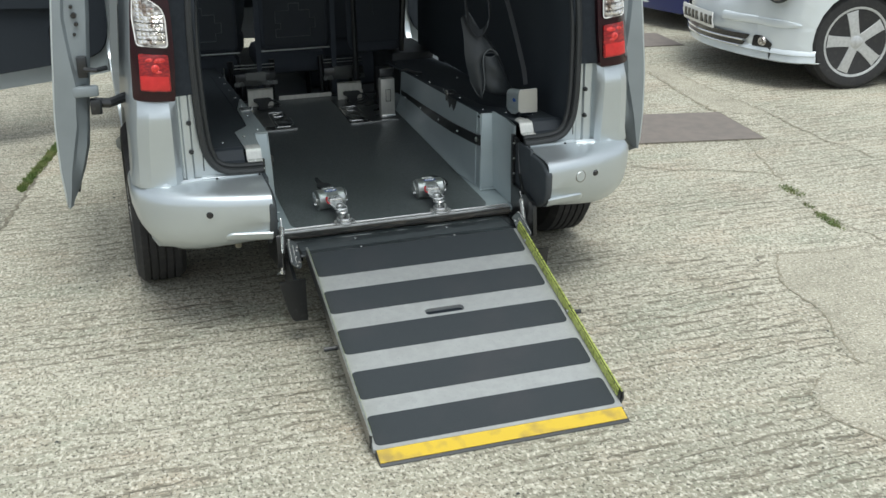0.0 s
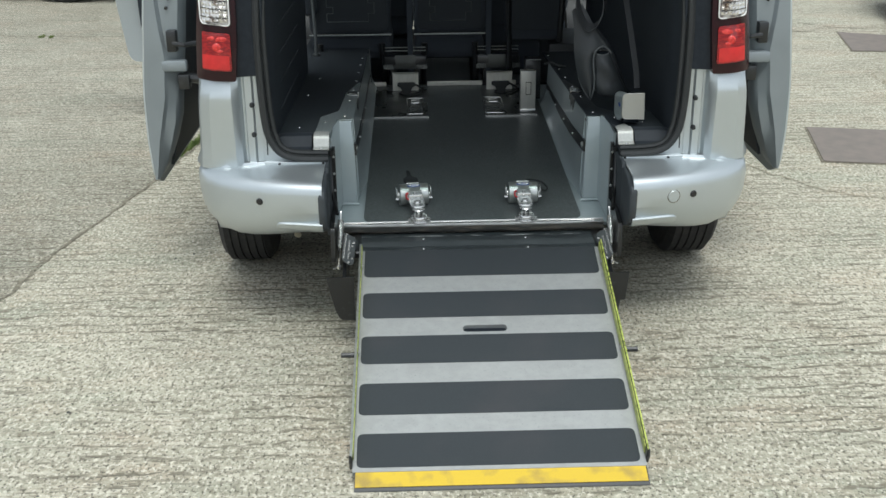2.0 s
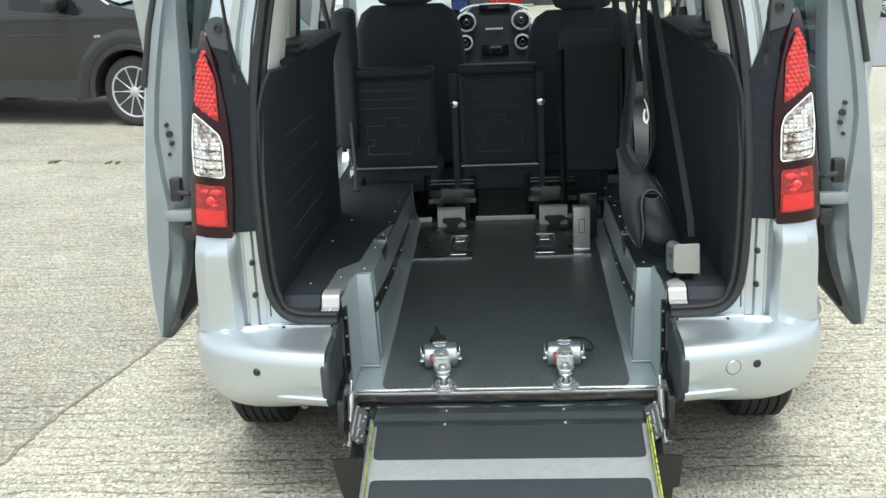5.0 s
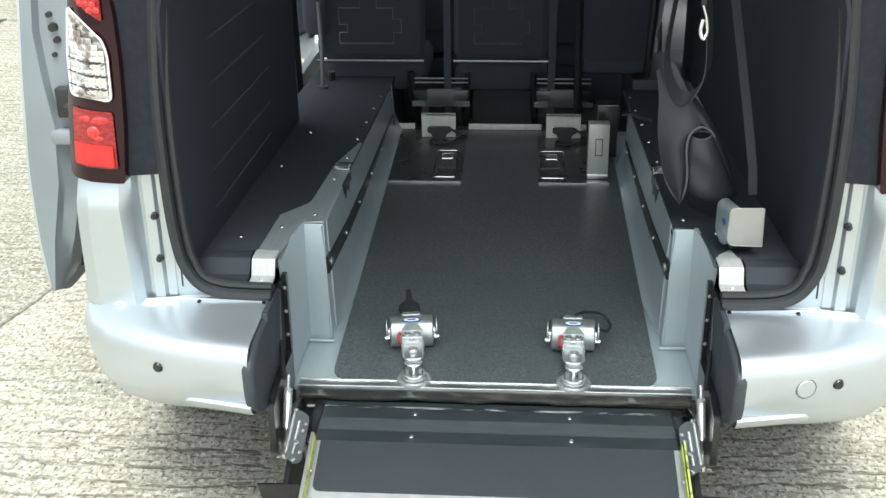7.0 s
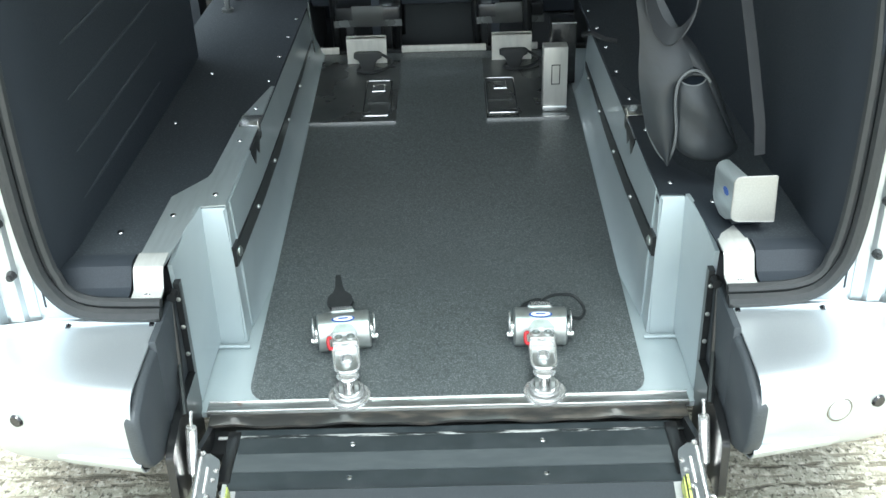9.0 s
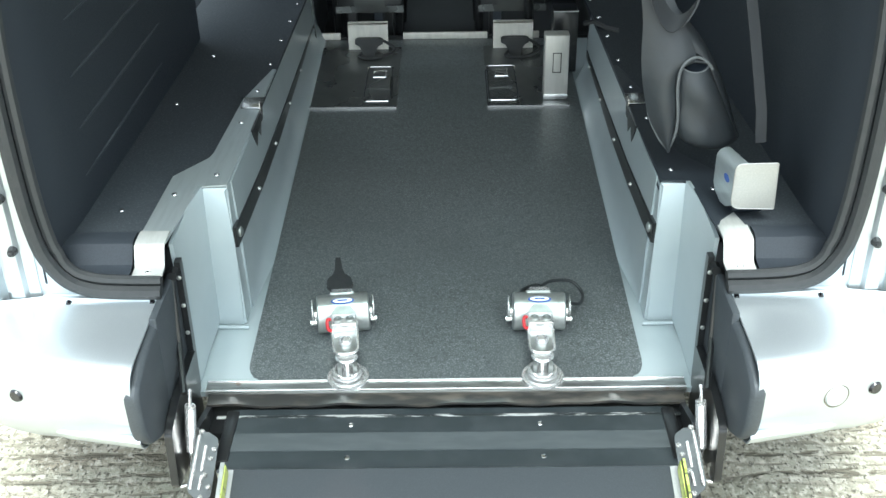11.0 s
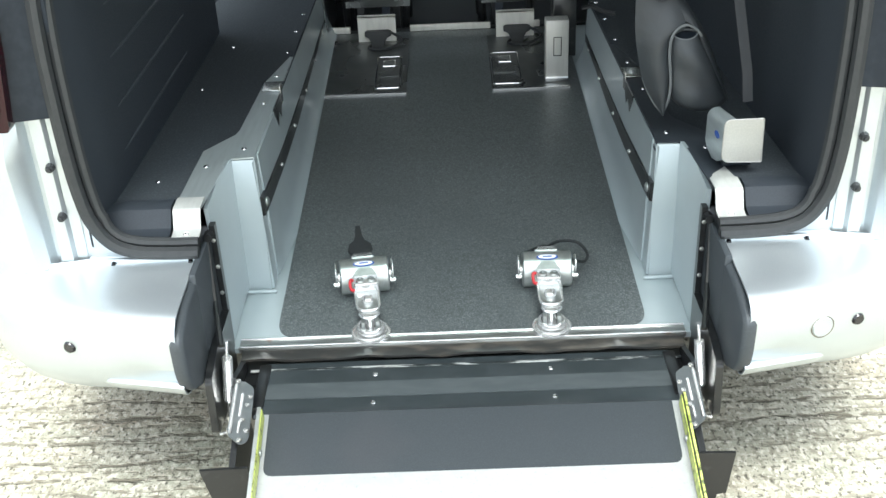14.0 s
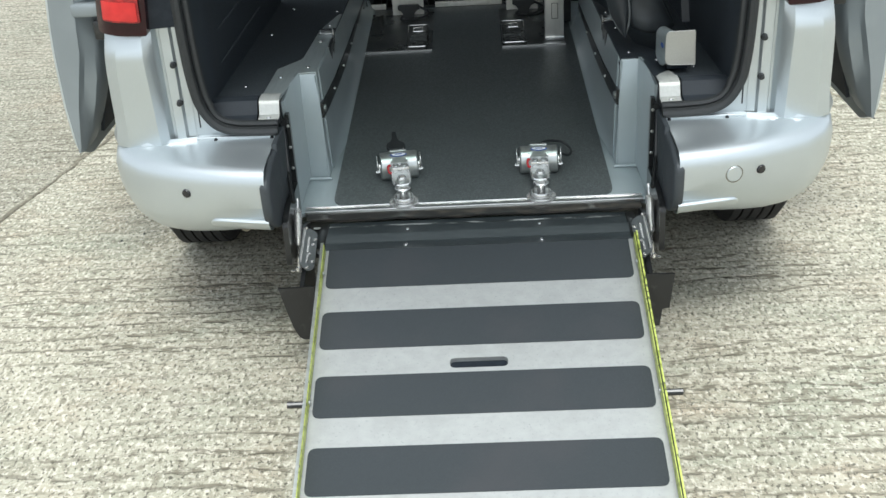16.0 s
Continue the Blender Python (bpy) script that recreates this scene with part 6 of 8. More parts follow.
        for u, v in ((0.14, 0.22), (0.24, 0.36), (0.40, 0.62), (0.42, 0.94), (0.16, 0.74), (0.80, 0.04)):
            bm = B()
            lathe(bm, [(0.0055, 0.0), (0.0048, 0.003), (0.0005, 0.005)], Matrix.Translation(leaf(u, v, 0.0)), 8)
            part("plate_bolt", bm, HOOK, hp)
        # black swing arm up to the sill
        bm = B()
        loft(bm, [[Vector((s * x, y + c * 0.009, z)) for x, c in ((0.471, -1), (0.482, -1), (0.482, 1), (0.471, 1))] for y, z in ((0.255, 0.592), (0.256, 0.575), (0.256, 0.42), (0.250, 0.315), (0.246, 0.296))])
        arm = part("swing_arm", bm, BLACKMETAL, ramp, "black swing arm")
        for z in (0.56, 0.50, 0.44, 0.38):
            bm = B()
            lathe(bm, [(0.0045, 0.0), (0.0045, 0.0015), (0.003, 0.0022), (0.0005, 0.0022)], Matrix.Translation((s * 0.4765, 0.2462, z)) @ pose(0, 0, 0, 90), 10)
            part("arm_rivet", bm, STEEL, arm)
        bm = B()
        tube(bm, [(s * 0.482, 0.245, 0.576), (s * 0.482, 0.225, 0.576)], 0.009, 8)
        tube(bm, [(s * 0.487, 0.235, 0.572), (s * 0.482, 0.20, 0.45), (s * 0.462, 0.115, 0.40)], 0.006, 8)
        part("arm_rod", bm, BLACKMETAL, arm)
        bm = B()
        box(bm, min(s * 0.483, s * 0.497), max(s * 0.483, s * 0.497), 0.10, 0.27, 0.33, 0.570, 0.004)
        part("frame_cheek", bm, ENDCAP, ramp, "black frame cheek inside the bumper")
        bm = B()
        slab(bm, rounded([(0.02, 0.262), (0.24, 0.235), (0.25, 0.40), (0.10, 0.40), (0.03, 0.38)], 0.012, 3), lambda u, v, d: Vector((s * (0.468 + d), u, v)), 0.014)
        part("frame_leg", bm, BLACKMETAL, ramp, "black frame plate below the bumper end")
        bm = B()
        slab(bm, [(0.20, 0.27), (0.20, 0.302), (0.10, 0.335), (0.085, 0.30), (0.10, 0.22)], lambda u, v, d: Vector((s * (0.440 + d), u, v)), 0.010)
        part("hinge_cheek", bm, BLACKMETAL, ramp, "black hinge cheek")
        # coil spring with its end rods
        bm = B()
        a, b = Vector((s * 0.450, 0.105, 0.398)), Vector((s * 0.462, 0.075, 0.225))
        p0, p1 = a.lerp(b, 0.08), a.lerp(b, 0.62)
        u, v = basis(p1 - p0)
        tube(bm, [p0.lerp(p1, t) + (u * math.cos(t * 2 * math.pi * 22) + v * math.sin(t * 2 * math.pi * 22)) * 0.0085 for t in np.linspace(0, 1, 22 * 9)], 0.0021, 5)
        sp = part("coil_spring", bm, HOOK, ramp, "bright coil spring")
        bm = B()
        tube(bm, [a + Vector((0, 0.01, 0.012)), a, p0], 0.003, 6)
        tube(bm, [p0, p1], 0.005, 6)
        tube(bm, [p1, b, b + Vector((s * 0.02, -0.004, -0.004))], 0.004, 6)
        lathe(bm, [(0.008, -0.006), (0.009, 0.0), (0.008, 0.006)], Matrix.Translation(b), 8)
        part("spring_rod", bm, HOOK, sp)
        # black bracket and kick plate hanging below
        bm = B()
        slab(bm, [(0.10, 0.30), (0.14, 0.16), (0.04, 0.10), (-0.054, 0.10), (-0.054, 0.235), (0.02, 0.262)], lambda u, v, d: Vector((s * (0.432 + d), u, v)), 0.012)
        sup = part("support_bracket", bm, BLACKMETAL, ramp, "black support bracket below the hinge")
        bm = B()
        slab(bm, [(0.405, 0.246), (0.496, 0.243), *(((0.486, 0.146), (0.469, 0.143), (0.463, 0.094)) if s > 0 else ((0.480, 0.170), (0.470, 0.128), (0.458, 0.100), (0.448, 0.092))), (0.405, 0.090)], lambda u, v, d: Vector((s * u, -0.060 + d, v)), 0.006)
        part("kick_plate", bm, BLACKMETAL, sup, "black kick plate")
    # folding flap between floor and deck
    bm = B()
    rows = []
    for y, z in ((0.205, 0.2862), (0.188, 0.285), (0.168, 0.285), (0.146, 0.285), (0.108, 0.2845), (0.071, 0.285), (0.050, 0.286), (0.036, 0.290), (0.028, 0.296)):
        rows.append([Vector((x + 0.008, y, z)) for x in (-0.408, 0.408)])
    loft(bm, rows, closed=False)
    fl = part("flap", bm, FLAPBLACK, ramp, "black folding flap with ridge", 20, 0.006)
    bm = B()
    slab(bm, [(-0.40, 0.088), (0.416, 0.088), (0.416, 0.136), (-0.40, 0.136)], lambda u, v, d: Vector((u, v, 0.2896 - d)), 0.0016)
    part("flap_insert", bm, INSERT, fl, "matt dark insert")
    for x in (-0.176, 0.175):
        for y in (0.159, 0.0685):
            bm = B()
            lathe(bm, [(0.0055, 0.0), (0.0045, 0.002), (0.0005, 0.003)], Matrix.Translation((x, y, 0.288 if y > 0.13 else 0.2885)), 10)
            part("flap_screw", bm, CHROME, fl)
    for x in (-0.40, 0.416):
        bm = B()
        box(bm, x - 0.012, x + 0.012, 0.06, 0.20, 0.262, 0.292, 0.003)
        part("flap_cheek", bm, BLACKMETAL, fl)


build_ramp()


# ---- wheelchair tie-down reels on the floor ----
def reel(x, y, mirror_tail, turn):
    z0 = floor_z(y) + 0.003
    th = thing("tie_down_reel", Matrix.Translation((x, y, z0)) @ pose(0, 0, 0, 0, 0, turn), "chrome wheelchair tie-down reel hooked into the floor anchor", "tie-down", "floor tie-downs")
    # floor disc, open cup and post
    bm = B()
    lathe(bm, [(0.0005, 0.003), (0.0305, 0.003), (0.0315, 0.006), (0.0345, 0.0065), (0.0355, 0.0035), (0.038, 0.0035), (0.0385, 0.0055), (0.0405, 0.005), (0.041, 0.0)], Matrix(), 36)
    part("anchor_disc", bm, HOOK, th, "polished round floor anchor")
    bm = B()
    a0, a1 = radians(125), radians(415)
    arc = [a0 + (a1 - a0) * i / 28 for i in range(29)]
    loft(bm, [[Vector((r * math.cos(a), 0.004 + r * math.sin(a), z)) for r, z in ((0.029, 0.006), (0.029, 0.015), (0.0275, 0.018), (0.0225, 0.018), (0.021, 0.015), (0.021, 0.006))] for a in arc])
    part("anchor_cup", bm, HOOK, th, "open polished cup")
    bm = B()
    lathe(bm, [(0.010, 0.004), (0.010, 0.028), (0.012, 0.031), (0.021, 0.032), (0.0225, 0.035), (0.020, 0.038), (0.012, 0.040), (0.0005, 0.041)], Matrix.Translation((0, 0.022, 0)), 24)
    part("anchor_stud", bm, HOOK, th, "flanged stud")
    for sx in (-1, 1):
        bm = B()
        box(bm, sx * 0.015 - 0.004, sx * 0.015 + 0.004, -0.006, 0.012, 0.008, 0.030, 0.002)
        part("cup_jaw", bm, STEEL, th)
    # rounded hook plate with its side flanges and dome
    bm = B()
    plate = rounded([(-0.024, 0.012), (0.024, 0.012), (0.026, 0.115), (-0.026, 0.115)], [0.02, 0.02, 0.004, 0.004], 5)
    slab(bm, plate, lambda u, v, d: Vector((u, v + 0.006, 0.039 + v * 0.05 + d)), 0.004)
    hk = part("hook_plate", bm, STEEL, th, "steel hook plate with rolled rim")
    bm = B()
    tube(bm, [Vector((u * 0.97, v + 0.006, 0.044 + v * 0.05)) for u, v in plate[-1:] + plate[:13]], 0.0032, 6)
    part("plate_rim", bm, HOOK, hk)
    bm = B()
    lathe(bm, [(0.0135, 0.0), (0.0135, 0.004), (0.011, 0.010), (0.006, 0.0125), (0.0005, 0.013)], Matrix.Translation((0, 0.054, 0.0455)), 20)
    part("latch_button", bm, HOOK, hk, "domed chrome latch")
    bm = B()
    tube(bm, smooth_curve([(-0.025, 0.092, 0.050), (-0.031, 0.092, 0.052), (-0.0335, 0.099, 0.062), (-0.031, 0.105, 0.068), (-0.026, 0.105, 0.066)], 4), 0.0034, 8)
    part("release_tab", bm, REDPLASTIC, th, "red release tab")
    bm = B()
    box(bm, -0.025, 0.025, 0.090, 0.122, 0.046, 0.066, 0.003)
    hb = part("hook_block", bm, HOOK, th, "bright hook block")
    for sx in (-1, 1):
        bm = B()
        lathe(bm, [(0.009, 0.0), (0.008, 0.003), (0.004, 0.004), (0.003, 0.001), (0.0005, 0.001)], Matrix.Translation((sx * 0.012, 0.104, 0.066)), 14)
        part("rivet", bm, STEEL, hb)
    bm = B()
    slab(bm, rounded([(-0.026, 0.118), (0.026, 0.118), (0.015, 0.134), (-0.015, 0.134)], 0.004, 3), lambda u, v, d: Vector((u, v, 0.064 + (v - 0.118) * 0.55 + d)), 0.006)
    part("strap_throat", bm, STEEL, hb)
    # reel body
    bm = B()
    cyl(bm, (-0.053, 0.162, 0.043), (0.053, 0.162, 0.043), 0.039, None, 28, 0.003)
    body = part("reel_body", bm, STEEL, th, "cylindrical brushed-steel reel housing")
    for s in (-1, 1):
        bm = B()
        cyl(bm, (s * 0.053, 0.162, 0.043), (s * 0.058, 0.162, 0.043), 0.012, None, 12)
        lathe(bm, [(0.0005, 0.0), (0.020, 0.0005), (0.0265, 0.003), (0.0265, 0.004), (0.020, 0.0065), (0.0005, 0.008)], Matrix.Translation((s * 0.058, 0.166, 0.050)) @ pose(0, 0, 0, 0, 90 * s, 0), 24)
        cyl(bm, (s * 0.055, 0.150, 0.032), (s * 0.067, 0.150, 0.032), 0.005, None, 10)
        part("reel_knob", bm, HOOK, body, "polished side knob")
    bm = B()
    slab(bm, [(0.023 * math.cos(a), 0.0075 * math.sin(a)) for a in [2 * math.pi * i / 24 for i in range(24)]], lambda u, v, d: Vector((u, 0.162 - math.sin(v * -25 + 0.34) * 0.0395, 0.043 + math.cos(v * -25 + 0.34) * 0.0395 + d)), 0.0012)
    part("oval_label", bm, BLUELABEL, body, "blue oval label")
    bm = B()
    slab(bm, [(0.0195 * math.cos(a), 0.0056 * math.sin(a)) for a in [2 * math.pi * i / 24 for i in range(24)]], lambda u, v, d: Vector((u, 0.162 - math.sin(v * -25 + 0.34) * 0.0395, 0.0443 + math.cos(v * -25 + 0.34) * 0.0395 + d)), 0.0006)
    part("label_print", bm, WHITE, body)
    bm = B()
    slab(bm, rounded([(-0.010, -0.0016), (0.010, -0.0016), (0.010, 0.0016), (-0.010, 0.0016)], 0.001, 2), lambda u, v, d: Vector((u, 0.162 - math.sin(v * -25 + 0.34) * 0.0395, 0.0450 + math.cos(v * -25 + 0.34) * 0.0395 + d)), 0.0005)
    part("label_bar", bm, BLUELABEL, body)
    bm = B()
    slab(bm, rounded([(-0.025, 0.178), (0.025, 0.178), (0.017, 0.200), (-0.017, 0.200)], 0.004, 3), lambda u, v, d: Vector((u, v, 0.076 - (v - 0.178) * 0.2 + d)), 0.006)
    part("strap_guide", bm, HOOK, body, "chrome strap guide")
    bm = B()
    if mirror_tail:
        loop = smooth_curve([(0.0, 0.205, 0.070), (0.03, 0.240, 0.066), (0.075, 0.262, 0.050), (0.096, 0.235, 0.036), (0.085, 0.20, 0.036), (0.055, 0.178, 0.055)], 6)
        tube(bm, loop, 0.0036, 8)
        tube(bm, smooth_curve([(-0.030, 0.19, 0.055), (-0.03, 0.235, 0.045), (0.0, 0.255, 0.045), (0.02, 0.235, 0.05)], 5), 0.005, 8)
        part("strap_loop", bm, RUBBER, th, "black cord loop")
    else:
        loft(bm, [[Vector((-0.003 + a * w, y, z + b * 0.004)) for a, b in ((-1, -1), (1, -1), (1, 1), (-1, 1))] for y, z, w in ((0.196, 0.076, 0.020), (0.212, 0.078, 0.027), (0.234, 0.078, 0.024), (0.254, 0.076, 0.012), (0.272, 0.077, 0.008), (0.296, 0.080, 0.0065), (0.308, 0.083, 0.005))])
        part("strap_tongue", bm, RUBBER, th, "black strap tongue")
    return th


reel(-0.188, 0.268, False, 7)
reel(0.187, 0.266, True, -1)


# ---- seats ----
def cushion(bm, w, h, d, r, m, puff=0.015):
    """A soft slab of width w (x), height h (z), depth d (y), standing on its base, moved by m."""
    rings = []
    zs = [0, r * 0.3, r] + list(np.linspace(r, h - r, 5))[1:-1] + [h - r, h - r * 0.3, h]
    for z in zs:
        edge = min(z, h - z)
        k = 1 if edge >= r else math.sqrt(max(0, 1 - ((r - edge) / r) ** 2))
        ww, dd = w / 2 - r * (1 - k), d / 2 - min(r, d / 2.2) * (1 - k)
        dd += puff * math.sin(math.pi * z / h)
        rings.append([m @ Vector((x, y, z)) for x, y in rounded([(-ww, -dd), (ww, -dd), (ww, dd), (-ww, dd)], min(r, dd * 0.8), 4)])
    return loft(bm, rings)


def front_seat(x, raised):
    th = thing("front_seat", Matrix.Translation((x, 2.62, 0.29)), "black fabric front seat seen from behind", "car seat", "front seats")
    bm = B()
    rings = []
    for z, w, y, d in ((0.30, 0.46, 0.0, 0.15), (0.40, 0.50, -0.03, 0.17), (0.60, 0.53, -0.08, 0.17), (0.78, 0.53, -0.13, 0.15), (0.90, 0.50, -0.16, 0.13), (0.97, 0.44, -0.18, 0.10), (1.005, 0.34, -0.19, 0.05)):
        rings.append([Vector((u, y + v, z + raised)) for u, v in rounded([(-w / 2, -d / 2), (w / 2, -d / 2), (w / 2, d / 2), (-w / 2, d / 2)], min(0.05, d * 0.45), 4)])
    loft(bm, rings)
    part("backrest", bm, FABRIC, th)
    bm = B()
    cushion(bm, 0.285, 0.20, 0.11, 0.055, Matrix.Translation((0, -0.215, 1.005 + raised)), 0.01)
    hr = part("headrest", bm, FABRIC, th, "rounded black headrest")
    bm = B()
    for s in (-1, 1):
        cyl(bm, (s * 0.06, -0.20, 0.97 + raised), (s * 0.06, -0.21, 1.06 + raised), 0.006)
    part("headrest_post", bm, STEEL, hr)
    bm = B()
    cushion(bm, 0.50, 0.16, 0.52, 0.05, Matrix.Translation((0, 0.22, 0.18 + raised)), 0.0)
    part("seat", bm, FABRIC, th)
    bm = B()
    box(bm, -0.22, 0.22, -0.02, 0.45, 0.0, 0.21, 0.02)
    part("seat_base", bm, TRIM, th)
    return th


front_seat(-0.447, 0.04)
front_seat(0.38, -0.013)


def folding_seat(x, w, label):
    """A second-row seat: upright back seen from the rear, bare frame and strap, on legs."""
    th = thing("folding_seat", Matrix.Translation((x, 2.02, 0.29)), label, "car seat", "second-row seats")
    bm = B()
    cushion(bm, w, 0.45, 0.09, 0.03, Matrix.Translation((0, 0.05, 0.34)), 0.004)
    part("backrest", bm, FABRIC, th)
    bm = B()
    slab(bm, rounded([(-w / 2 + 0.02, 0.37), (w / 2 - 0.02, 0.37), (w / 2 - 0.02, 0.74), (-w / 2 + 0.02, 0.74)], 0.02, 3), lambda u, v, d: Vector((u, -0.004 - d, v)), 0.008)
    part("back_panel", bm, TRIM, th, "dark plastic back panel")
    bm = B()
    box(bm, -w / 2, w / 2, -0.03, 0.06, 0.755, 0.80, 0.014, 3)
    part("top_bar", bm, TRIM, th, "dark top roll")
    bm = B()
    k = w / 0.40
    crown = [(-0.11, 0.41), (0.09, 0.41), (0.09, 0.45), (0.12, 0.45), (0.12, 0.50), (0.09, 0.50), (0.09, 0.54), (0.03, 0.54), (0.03, 0.575), (-0.03, 0.575), (-0.03, 0.54), (-0.11, 0.54), (-0.11, 0.48), (-0.08, 0.48), (-0.08, 0.45), (-0.11, 0.45), (-0.11, 0.41)]
    tube(bm, [(u * k, -0.011, v) for u, v in crown], 0.003, 6)
    for v in (0.62, 0.66, 0.70):
        tube(bm, [(-0.13 * k, -0.011, v), (0.13 * k, -0.011, v)], 0.002, 6)
    part("pressed_ridge", bm, HINGE, th, "pressed ridges in the back panel")
    bm = B()
    tube(bm, [(-w / 2, -0.01, 0.345), (w / 2, -0.01, 0.345)], 0.0042, 8)
    part("cross_bar", bm, STEEL, th, "thin bright cross bar")
    bm = B()
    cushion(bm, w, 0.12, 0.42, 0.04, Matrix.Translation((0, 0.28, 0.20)), 0.0)
    part("seat", bm, FABRIC, th)
    for s in (-1, 1):
        for y in (0.0, 0.40):
            bm = B()
            tube(bm, [(s * (w / 2 - 0.05), y, 0.30), (s * (w / 2 - 0.04), y, 0.0)], 0.014, 8)
            part("leg", bm, BLACKMETAL, th)
    return th


folding_seat(-0.505, 0.40, "dark second-row seat with black plastic back panel")
folding_seat(-0.02, 0.35, "dark centre second-row seat with black back panel")
for x in (-0.215, 0.168):
    th = thing("belt_stalk", Matrix.Translation((x, 1.99, 0.29)), "black belt strap with a chrome end between the seats", "seat belt", "belt stalks")
    bm = B()
    ribbon(bm, [(0, 0.01, 0.0), (0, -0.01, 0.3), (0, -0.02, 0.66)], (1, 0, 0), 0.026, 0.005)
    part("strap", bm, FABRIC, th)
    bm = B()
    box(bm, -0.022, 0.022, -0.042, -0.014, 0.645, 0.77, 0.008)
    part("buckle", bm, TRIM, th)
    bm = B()
    lathe(bm, [(0.020, 0.0), (0.018, 0.009), (0.0005, 0.013)], Matrix.Translation((0, -0.030, 0.638)) @ pose(0, 0, 0, 90), 16)
    part("buckle_end", bm, CHROME, th, "round chrome end")

# feet blocks of the seats on the step
for x in (-0.24, 0.215):
    th = thing("seat_foot", Matrix.Translation((x, 2.02, 0.29)), "black metal seat foot behind the step edge", "seat foot", "seat feet")
    bm = B()
    box(bm, -0.105, 0.105, -0.05, 0.05, 0.185, 0.245, 0.008)
    part("block", bm, BLACKMETAL, th)
    bm = B()
    slab(bm, [(-0.108, 0.183), (0.108, 0.183), (0.108, 0.205), (0.048, 0.205), (0.050, 0.250), (-0.050, 0.250), (-0.048, 0.205), (-0.108, 0.205)], lambda u, v, d: Vector((u, -0.056 + d, v)), 0.005)
    part("front_plate", bm, PLATE, th, "grey stepped front plate")
    for z in (0.268, 0.284):
        bm = B()
        tube(bm, [(-0.10, -0.03, z), (0.10, -0.03, z)], 0.0028, 6)
        part("cross_wire", bm, STEEL, th)
    for s in (-1, 1):
        bm = B()
        box(bm, s * 0.06 - 0.012, s * 0.06 + 0.012, -0.03, 0.03, 0.0, 0.19)
        part("foot_leg", bm, BLACKMETAL, th)

# tipped-up side seat on the right
ts = thing("tipped_seat", Matrix.Translation((0.385, 1.90, 0.607)), "dark side seat folded upright against the front row", "car seat")
bm = B()
cushion(bm, 0.27, 0.62, 0.14, 0.04, Matrix.Translation((0, 0.08, 0.0)), 0.006)
part("cushion", bm, FABRIC, ts)
bm = B()
slab(bm, rounded([(-0.115, 0.06), (0.115, 0.06), (0.115, 0.56), (-0.115, 0.56)], 0.03, 3), lambda u, v, d: Vector((u, 0.004 - d, v)), 0.010)
part("seat_pan", bm, TRIM, ts, "dark pressed seat pan")
bm = B()
slab(bm, rounded([(-0.03, 0.20), (0.05, 0.20), (0.05, 0.50), (-0.03, 0.46)], 0.02, 3), lambda u, v, d: Vector((u, -0.007 - d, v)), 0.008)
part("pan_recess", bm, TRIM, ts)
for s in (-1, 1):
    bm = B()
    tube(bm, [(s * 0.13, 0.0, 0.55), (s * 0.13, -0.02, 0.25), (s * 0.12, 0.0, -0.2)] if s < 0 else [(s * 0.13, 0.0, 0.55), (s * 0.13, -0.02, 0.25), (s * 0.12, 0.0, 0.005)], 0.014, 8)
    part("frame_tube", bm, BLACKMETAL, ts)

# seat back standing at the left wall
lw = thing("side_seat_end", Matrix.Translation((-0.70, 1.93, 0.561)), "narrow dark seat side with its metal foot", "car seat")
# Shell heightened to block the daylight between side trim and folding seat.
bm = B()
cushion(bm, 0.09, 0.62, 0.20, 0.028, Matrix.Translation((0.0, 0.14, 0.17)), 0.004)
part("seat_shell", bm, FABRIC, lw)
bm = B()
tube(bm, [(0.02, 0.03, 0.30), (0.03, 0.0, 0.14), (0.035, -0.04, 0.08), (0.035, -0.05, 0.0)], 0.008, 8)
cyl(bm, (0.035, -0.05, 0.0), (0.035, -0.05, 0.012), 0.018)
part("metal_foot", bm, HINGE, lw, "small metal seat foot")


# ---- belts, pouch and anchor box on the right ----
PIPING = material("grey_piping", (0.11, 0.118, 0.122), 0.6)
bag = thing("vinyl_pouch", Matrix.Translation((0.485, 0.53, 0.625)), "dark grey vinyl pouch hanging over the black side floor", "pouch")


